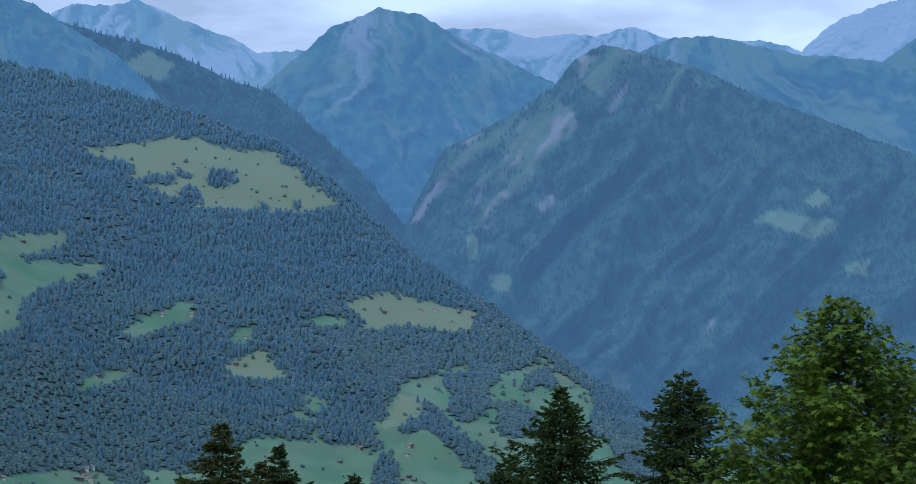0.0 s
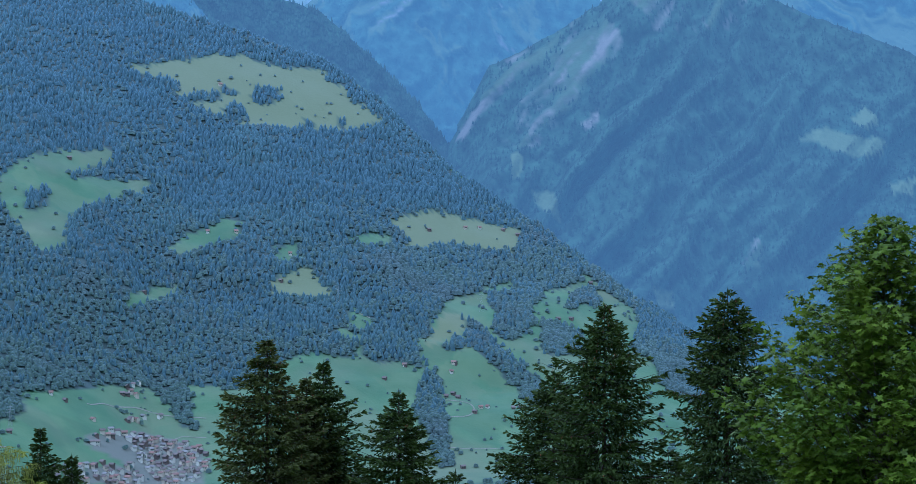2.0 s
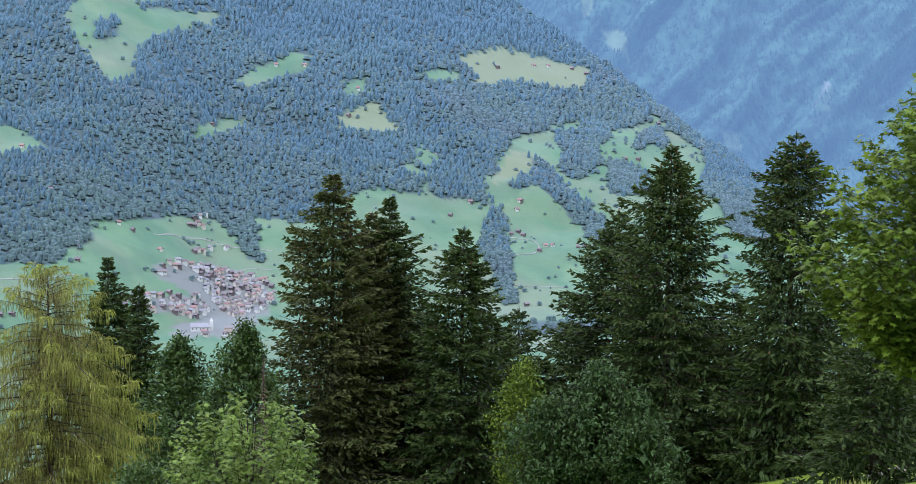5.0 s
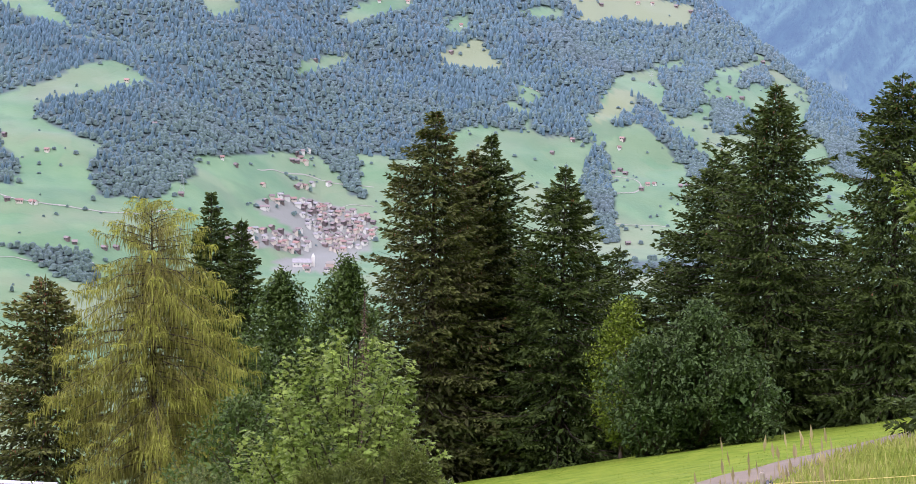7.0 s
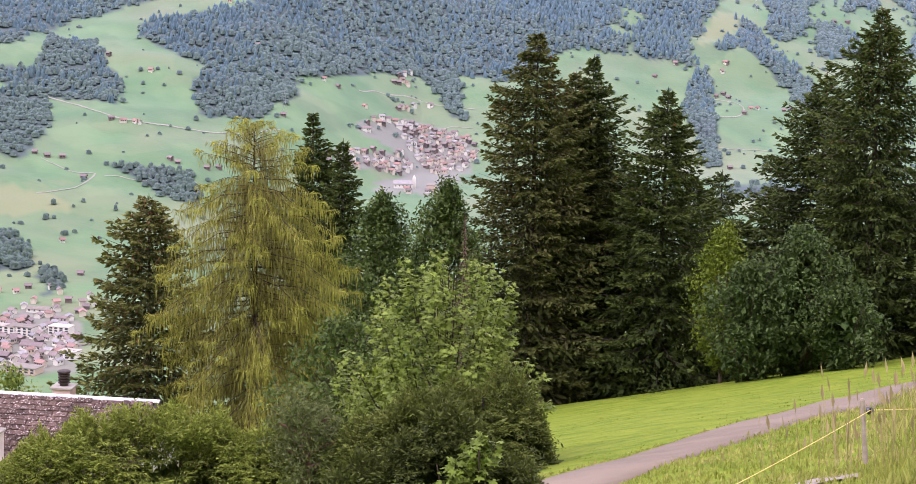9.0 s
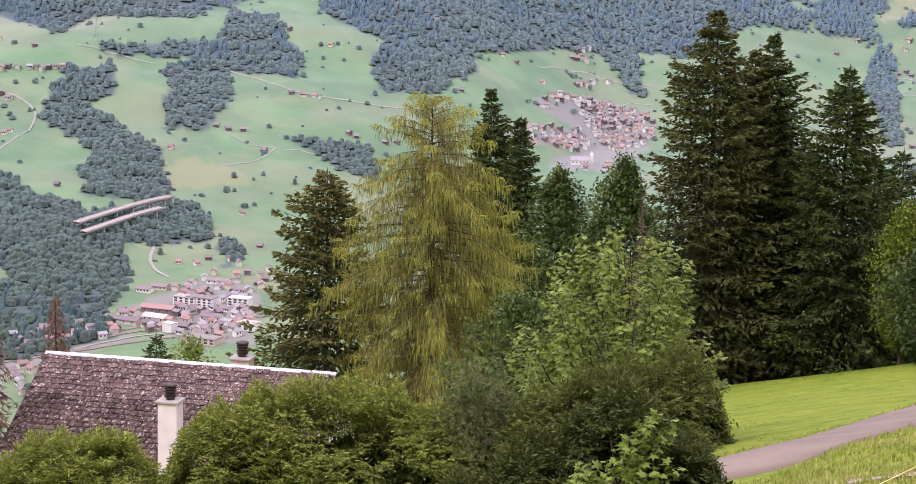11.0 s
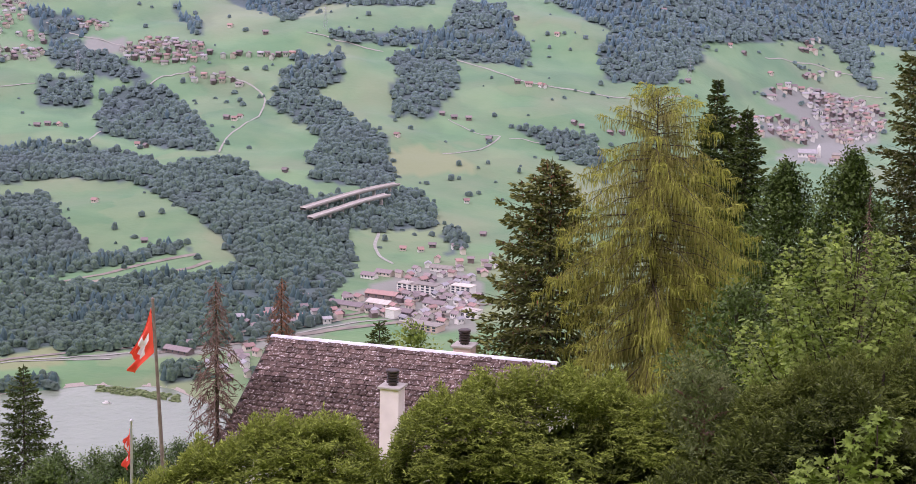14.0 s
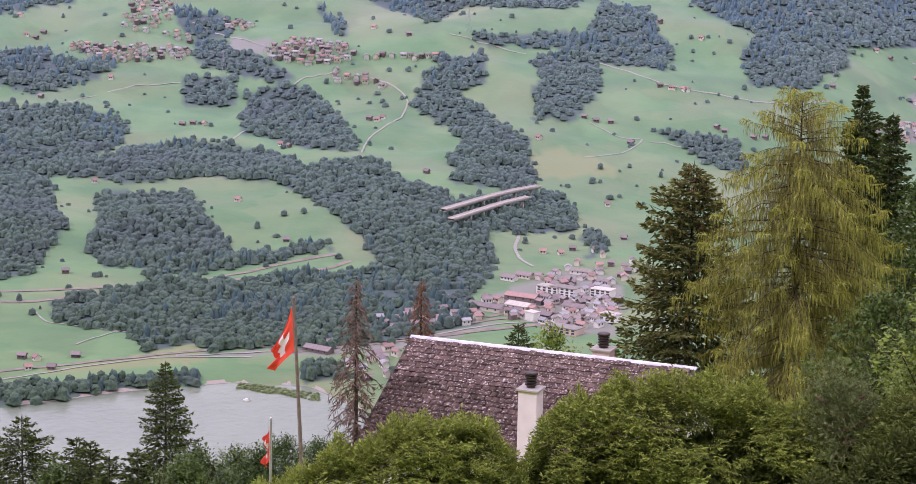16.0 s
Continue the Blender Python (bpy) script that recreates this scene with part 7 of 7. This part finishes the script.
# boards under the tiles, front and back
for side, nm in ((-1, "roof"), (1, "roof")):
    bm = box(0, LEN, 0, math.hypot(RUN, RUN * fall), -0.14, -0.03)
    bmesh.ops.transform(bm, matrix=Matrix.Rotation(radians(-PITCH), 4, "X") if side > 0 else Matrix.Rotation(math.pi, 4, "Z") @ Matrix.Rotation(radians(-PITCH), 4, "X"), verts=bm.verts)
    if side < 0:
        bmesh.ops.translate(bm, vec=(LEN, 0, 0), verts=bm.verts)
    roof = bm_part(nm, bm, M_TIMBER if side < 0 else M_ROOF, house, "old brown tiled roof with pale lichen")
    if side < 0:
        front_roof = roof
# verge boards on both gables and the pale ridge sheet
for x in (-0.04, LEN + 0.0):
    for side in (-1, 1):
        bm = box(x, x + 0.05, 0, math.hypot(RUN, RUN * fall), -0.22, 0.0)
        bmesh.ops.transform(bm, matrix=Matrix.Rotation(radians(-PITCH), 4, "X") if side > 0 else Matrix.Scale(-1, 4, (0, 1, 0)) @ Matrix.Rotation(radians(-PITCH), 4, "X"), verts=bm.verts)
        bmesh.ops.reverse_faces(bm, faces=bm.faces[:]) if side < 0 else None
        bm_part("verge_board", bm, M_TIMBER, house, "dark verge board")
for side in (-1, 1):
    bm = box(-0.06, LEN + 0.06, 0, 0.17, 0.035, 0.055)
    bmesh.ops.transform(bm, matrix=Matrix.Rotation(radians(-PITCH), 4, "X") if side > 0 else Matrix.Scale(-1, 4, (0, 1, 0)) @ Matrix.Rotation(radians(-PITCH), 4, "X"), verts=bm.verts)
    bmesh.ops.reverse_faces(bm, faces=bm.faces[:]) if side < 0 else None
    bm_part("ridge_cap", bm, M_SHEET, house, "pale metal ridge cap")


def chimney(x, y, width, top, foot, mat, label):
    """A square chimney with a projecting cap and a ribbed round cowl."""
    body = bm_part("chimney", box(x - width / 2, x + width / 2, y - width / 2, y + width / 2, foot, top, 0.01), mat, house, label)
    bm_part("chimney_cap", box(x - width / 2 - 0.08, x + width / 2 + 0.08, y - width / 2 - 0.08, y + width / 2 + 0.08, top, top + 0.09, 0.015), M_CONCRETE, body, "concrete cap slab")
    prof = [(0.17, 0.09)]
    for k in range(4):
        z = 0.16 + 0.105 * k
        prof += [(0.16, z), (0.235, z + 0.03), (0.235, z + 0.065), (0.15, z + 0.09)]
    prof += [(0.25, 0.60), (0.26, 0.66), (0.2, 0.69)]
    bm = lathe(prof)
    bmesh.ops.translate(bm, vec=(x, y, top), verts=bm.verts)
    bm_part("cowl", bm, M_COWL, body, "dark ribbed metal cowl")


chimney(6.96, -5.2, 0.74, -0.18, -6.0, M_CHIMNEY, "white rendered chimney")
chimney(7.95, 0.55, 0.72, 0.18, -0.9, M_PINK, "pale pinkish chimney behind the ridge")

# two snow hooks of pale metal on the tiles
for x, s in ((1.55, 0.55), (10.3, 0.55)):
    bm = box(x, x + 0.05, -s - 0.35, -s, 0.02, 0.05)
    bmesh.ops.transform(bm, matrix=Matrix.Rotation(radians(PITCH), 4, "X"), verts=bm.verts)
    bm_part("roof_strip", bm, M_SHEET, house, "pale metal strip on the tiles")

# ---- flags on poles ----
def flag(pole_b, top_e, r, hoist_e, hoist, fly_top, fly_low, label, seed, metal_top, lean):
    """A flagpole with a drooping square flag, red with a white cross; fly corners as offsets in metres from the hoist's top (right, down)."""
    thing = new("flagpole")
    q = spot(pole_b, 0, r)
    g = ground_at(q.x, q.y)
    top = spot(pole_b, top_e, r).z - g
    thing.matrix_world = pose(q.x - top * math.sin(radians(lean)), q.y, g, 0, lean, 0)
    bm = lathe([(0.075, -0.4), (0.07, 0.0), (0.062, top * 0.5), (0.045, top - 0.12), (0.06, top - 0.1), (0.06, top - 0.04), (0.02, top)], 10)
    bm_part("pole", bm, metal_top, thing)
    z0 = spot(pole_b, hoist_e, r).z - g
    n = 32
    rng = np.random.RandomState(seed)
    u, w = np.meshgrid(np.linspace(0, 1, n + 1), np.linspace(0, 1, n + 1), indexing="ij")
    x = u * (fly_top[0] * (1 - w) + fly_low[0] * w)
    z = -(w * hoist * (1 - u) + u * (fly_top[1] * (1 - w) + fly_low[1] * w)) - 0.10 * np.sin(np.pi * u) * (1 - w)
    y = 0.16 * u * np.sin(9 * w + 4 * u) + 0.10 * u * np.sin(17 * w - 3 * u + 1)
    x = x + 0.05 * u * np.sin(12 * w + 2)
    v = np.stack([x - 0.07, y, z + z0], -1).reshape(-1, 3)
    i, j = np.meshgrid(np.arange(n), np.arange(n), indexing="ij")
    f = np.stack([i * (n + 1) + j, (i + 1) * (n + 1) + j, (i + 1) * (n + 1) + j + 1, i * (n + 1) + j + 1], -1).reshape(-1, 4)
    a, b = np.abs((i + 0.5) / n - 0.5).ravel(), np.abs((j + 0.5) / n - 0.5).ravel()
    cross = ((a < 0.095) & (b < 0.31)) | ((b < 0.095) & (a < 0.31))
    cloth = part("flag", mesh_np("flag", v, f[~cross], M_RED, True), thing, "drooping red flag")
    part("cross", mesh_np("cross", v, f[cross], M_CROSS, True), cloth, "white cross")
    return tagged(thing, label, "flag")


flag(-26.4, -12.62, 70, -12.86, 1.50, (-0.74, 1.42), (-0.86, 2.25), "red flag with a white cross on a wooden pole", 3, M_POLE, -3.4)
flag(-26.98, -15.72, 84, -15.95, 1.40, (-0.20, 0.40), (-0.20, 1.75), "small red flag with a white cross on a white pole", 5, M_SHEET, 0.0)

# ---- the path, the fence and the grass beside it ----
PATH_B = [-9.0, -7.0, -5.9, -5.0, -3.7, -1.4, 1.6, 4.0, 8.0, 12.0]
PATH_R = [48.5, 46.0, 45.0, 45.6, 48.0, 53.0, 62.0, 72.0, 92.0, 116.0]


def path_place(b):
    r = float(np.interp(b, PATH_B, PATH_R))
    return Vector((r * math.sin(radians(b)), r * math.cos(radians(b)), 0))


def build_path():
    centre = [path_place(-9 + 21 * i / 120) for i in range(121)]
    for k in range(3):
        centre = [centre[0]] + [(a + b * 2 + c) / 4 for a, b, c in zip(centre, centre[1:], centre[2:])] + [centre[-1]]
    v, f = [], []
    for i, q in enumerate(centre):
        d = (centre[min(i + 1, 120)] - centre[max(i - 1, 0)]).normalized()
        side = Vector((d.y, -d.x, 0))
        for k, w in enumerate((-1.32, -1.25, -0.4, 0.4, 1.25, 1.32)):
            p = q + side * (w + 0.05 * noise.noise(q * 0.8))
            v.append((p.x, p.y, ground_at(p.x, p.y) + (0.07 if 0 < k < 5 else -0.05)))
        if i:
            f += [(6 * i - 6 + k, 6 * i - 5 + k, 6 * i + 1 + k, 6 * i + k) for k in range(5)]
    me = mesh_np("footpath", v, f, M_ASPHALT, False)
    tagged(new("footpath", me), "narrow pale asphalt footpath across the meadow", "path", kind="structure")


build_path()


def fence_post(b, r, height, label):
    thing = new("fence_post")
    q = spot(b, 0, r)
    thing.matrix_world = pose(q.x, q.y, ground_at(q.x, q.y) - 0.1, 0, -6.0, 0)
    bm = lathe([(0.055, -0.2), (0.06, 0.3), (0.052, height * 0.7), (0.055, height), (0.035, height + 0.03)], 9)
    for w in bm.verts:
        w.co += Vector((noise.noise(w.co * 7), noise.noise(w.co * 7 + Vector((9, 0, 0))), 0)) * 0.008
    bm_part("post", bm, M_POST, thing)
    bm = lathe([(0.02, 0), (0.075, 0.02), (0.08, 0.07), (0.045, 0.09), (0.075, 0.12), (0.02, 0.15)], 10)
    bmesh.ops.transform(bm, matrix=Matrix.Translation((0.06, -0.02, height - 0.22)) @ Matrix.Rotation(radians(80), 4, "Y"), verts=bm.verts)
    bm_part("insulator", bm, M_BLACK, thing, "black ring insulator")
    return tagged(thing, label, "fence post")


POST_B, POST_R = 2.9, 43.0
post_h = spot(POST_B, -13.6, POST_R).z - ground_at(spot(POST_B, 0, POST_R).x, spot(POST_B, 0, POST_R).y) + 0.1
fence_post(POST_B, POST_R, post_h, "leaning weathered wooden post of an electric fence")
tape_at = spot(2.92, -13.85, POST_R - 0.08)
tape = new("fence_tape")
ends = [(spot(-3.5, -17.6, 30), tape_at), (tape_at, spot(9.5, -12.9, 52))]
sets = []
for a, b in ends:
    pts = [a.lerp(b, k / 14) + Vector((0, 0, -0.25 * (k / 14) * (1 - k / 14))) for k in range(15)]
    sets.append(tube([tuple(q) for q in pts], [0.009] * 15, 5))
v, f = join(sets)
part("tape", mesh_np("tape", v, f, M_TAPE, True), tape)
tagged(tape, "yellow electric fence tape strung from the wooden post", "fence")

gravel = []
for k in range(9):
    for s in (0, 1):
        q = spot(-2.2 + 0.62 * k, 0, 39.6 + 0.5 * math.sin(k) + s * (0.9 + 0.25 * math.cos(2.1 * k)))
        gravel.append((q.x, q.y, ground_at(q.x, q.y) + 0.05))
tagged(new("gravel_verge", mesh_np("gravel_verge", gravel, [(2 * k, 2 * k + 2, 2 * k + 3, 2 * k + 1) for k in range(8)], M_GRAVEL)), "strip of grey gravel at the meadow's edge", "gravel", kind="structure")


def build_grass():
    rng = np.random.RandomState(2)
    n = 60000
    b = rng.uniform(-7.5, 8, n)
    r = 37 + 80 * rng.uniform(0, 1, n) ** 1.7
    path = np.interp(b, PATH_B, PATH_R)
    across = (r - path) * np.sin(np.radians(22))
    keep = (across < -1.35) | ((across > 1.3) & (across < 2.0))
    b, r, across = b[keep], r[keep], across[keep]
    q = np.stack([r * np.sin(np.radians(b)), r * np.cos(np.radians(b)), ground_z(b, r) + EYE - 0.02], 1)
    h = np.where(across < 0, rng.uniform(0.05, 0.15, len(b)) * (1 + 1.6 * np.clip(b - 3.0, 0, 1)), rng.uniform(0.04, 0.10, len(b)))
    tip = q + rng.normal(0, 0.35, q.shape) * h[:, None] + np.stack([0 * h, 0 * h, h], 1)
    v, f = blades(q, tip, 0.012 + 0.0002 * r, rng)
    tagged(new("meadow_grass", mesh_np("meadow_grass", v, f, M_GRASS)), "yellow-green meadow grass beside the path", "grass", kind="stuff")
    # short tufts in the mown lawn beyond the path
    n = 40000
    b, r = rng.uniform(-7.5, 8.5, n), 45 + 62 * rng.uniform(0, 1, n) ** 1.2
    keep = ((r - np.interp(b, PATH_B, PATH_R)) * np.sin(np.radians(22)) > 1.5)
    b, r = b[keep], r[keep]
    q = np.stack([r * np.sin(np.radians(b)), r * np.cos(np.radians(b)), ground_z(b, r) + EYE - 0.02], 1)
    h = rng.uniform(0.008, 0.03, len(b)) * (1 + 0.6 * fractal(b * 2, r * 0.3, 2, 43))
    v, f = blades(q, q + rng.normal(0, 0.5, q.shape) * h[:, None] + np.stack([0 * h, 0 * h, h], 1), 0.02, rng)
    tagged(new("lawn_grass", mesh_np("lawn_grass", v, f, M_LAWN)), "short bright green grass tufts of the mown meadow", "grass", kind="stuff")
    # tall stems with seed heads along the fence
    m = 60
    b, r = np.concatenate([rng.uniform(1.6, 4.8, m - 14), rng.uniform(0.2, 2.5, 14)]), rng.uniform(39.5, 43, m)
    q = np.stack([r * np.sin(np.radians(b)), r * np.cos(np.radians(b)), ground_z(b, r) + EYE], 1)
    h = rng.uniform(0.9, 2.3, m)
    lean = rng.normal(0, 0.10, (m, 3)) * np.array([1, 1, 0])
    top = q + (lean + np.array([-0.08, 0, 1])) * h[:, None]
    v1 = blades(q, top, 0.010, rng)
    v2 = blades(top - (lean + np.array([-0.08, 0, 1])) * 0.28, top + np.array([-0.02, 0, 0.06]), 0.034, rng)
    v, f = join([v1, v2, blades(q, top - (top - q) * 0.4, 0.008, rng)])
    tagged(new("tall_grass", mesh_np("tall_grass", v, f, M_STRAW)), "tall dry grass stems with seed heads at the fence", "grass", kind="stuff")


build_grass()


# ---- tiles of the house's front roof, piece by piece ----
def roof_tiles():
    tw, ex = 0.30, 0.285
    cols, rows = int(LEN / tw), int(math.hypot(RUN, RUN * fall) / ex)
    rng = random.Random(12)
    shapes = []
    for k in range(4):
        bm = box(0.010, tw - 0.010, -0.38, 0, 0.0, 0.045)
        for w in bm.verts:
            if w.co.y < -0.3:
                w.co += Vector((rng.uniform(-0.012, 0.012), rng.uniform(-0.03, 0.03), rng.uniform(0.0, 0.012)))
        me = bpy.data.meshes.new("tile")
        bm.to_mesh(me)
        bm.free()
        me.materials.append(M_ROOF)
        shapes.append(me)
    base = Matrix.Rotation(radians(PITCH), 4, "X")
    vs, fs, count = [], [], 0
    for j in range(rows):
        for i in range(cols):
            m = base @ Matrix.Translation((0.02 + i * tw + (j % 2) * tw * 0.5 * (i < cols - 1) + rng.uniform(-0.012, 0.012), -j * ex - 0.02 + rng.uniform(-0.012, 0.012), -0.012 + rng.uniform(0, 0.012))) @ Matrix.Rotation(radians(-6.2 + rng.uniform(-1.5, 1.5)), 4, "X") @ Matrix.Rotation(radians(rng.uniform(-2, 2)), 4, "Z")
            me = rng.choice(shapes)
            if j < 8 and count < 300:
                ob = new("tile", me)
                ob.parent = house
                ob.matrix_basis = m
                count += 1
            else:
                vs.append(np.array([(m @ w.co)[:] for w in me.vertices]))
                fs.append(np.array([p.vertices[:] for p in me.polygons]))
    v, f = join(zip(vs, fs))
    ob = part("lower_tiles", mesh_np("lower_tiles", v, f, M_ROOF), house)
    tagged(ob, kind="stuff")


roof_tiles()
tagged(house, "chalet with weathered brown roof tiles and two chimneys", "house")
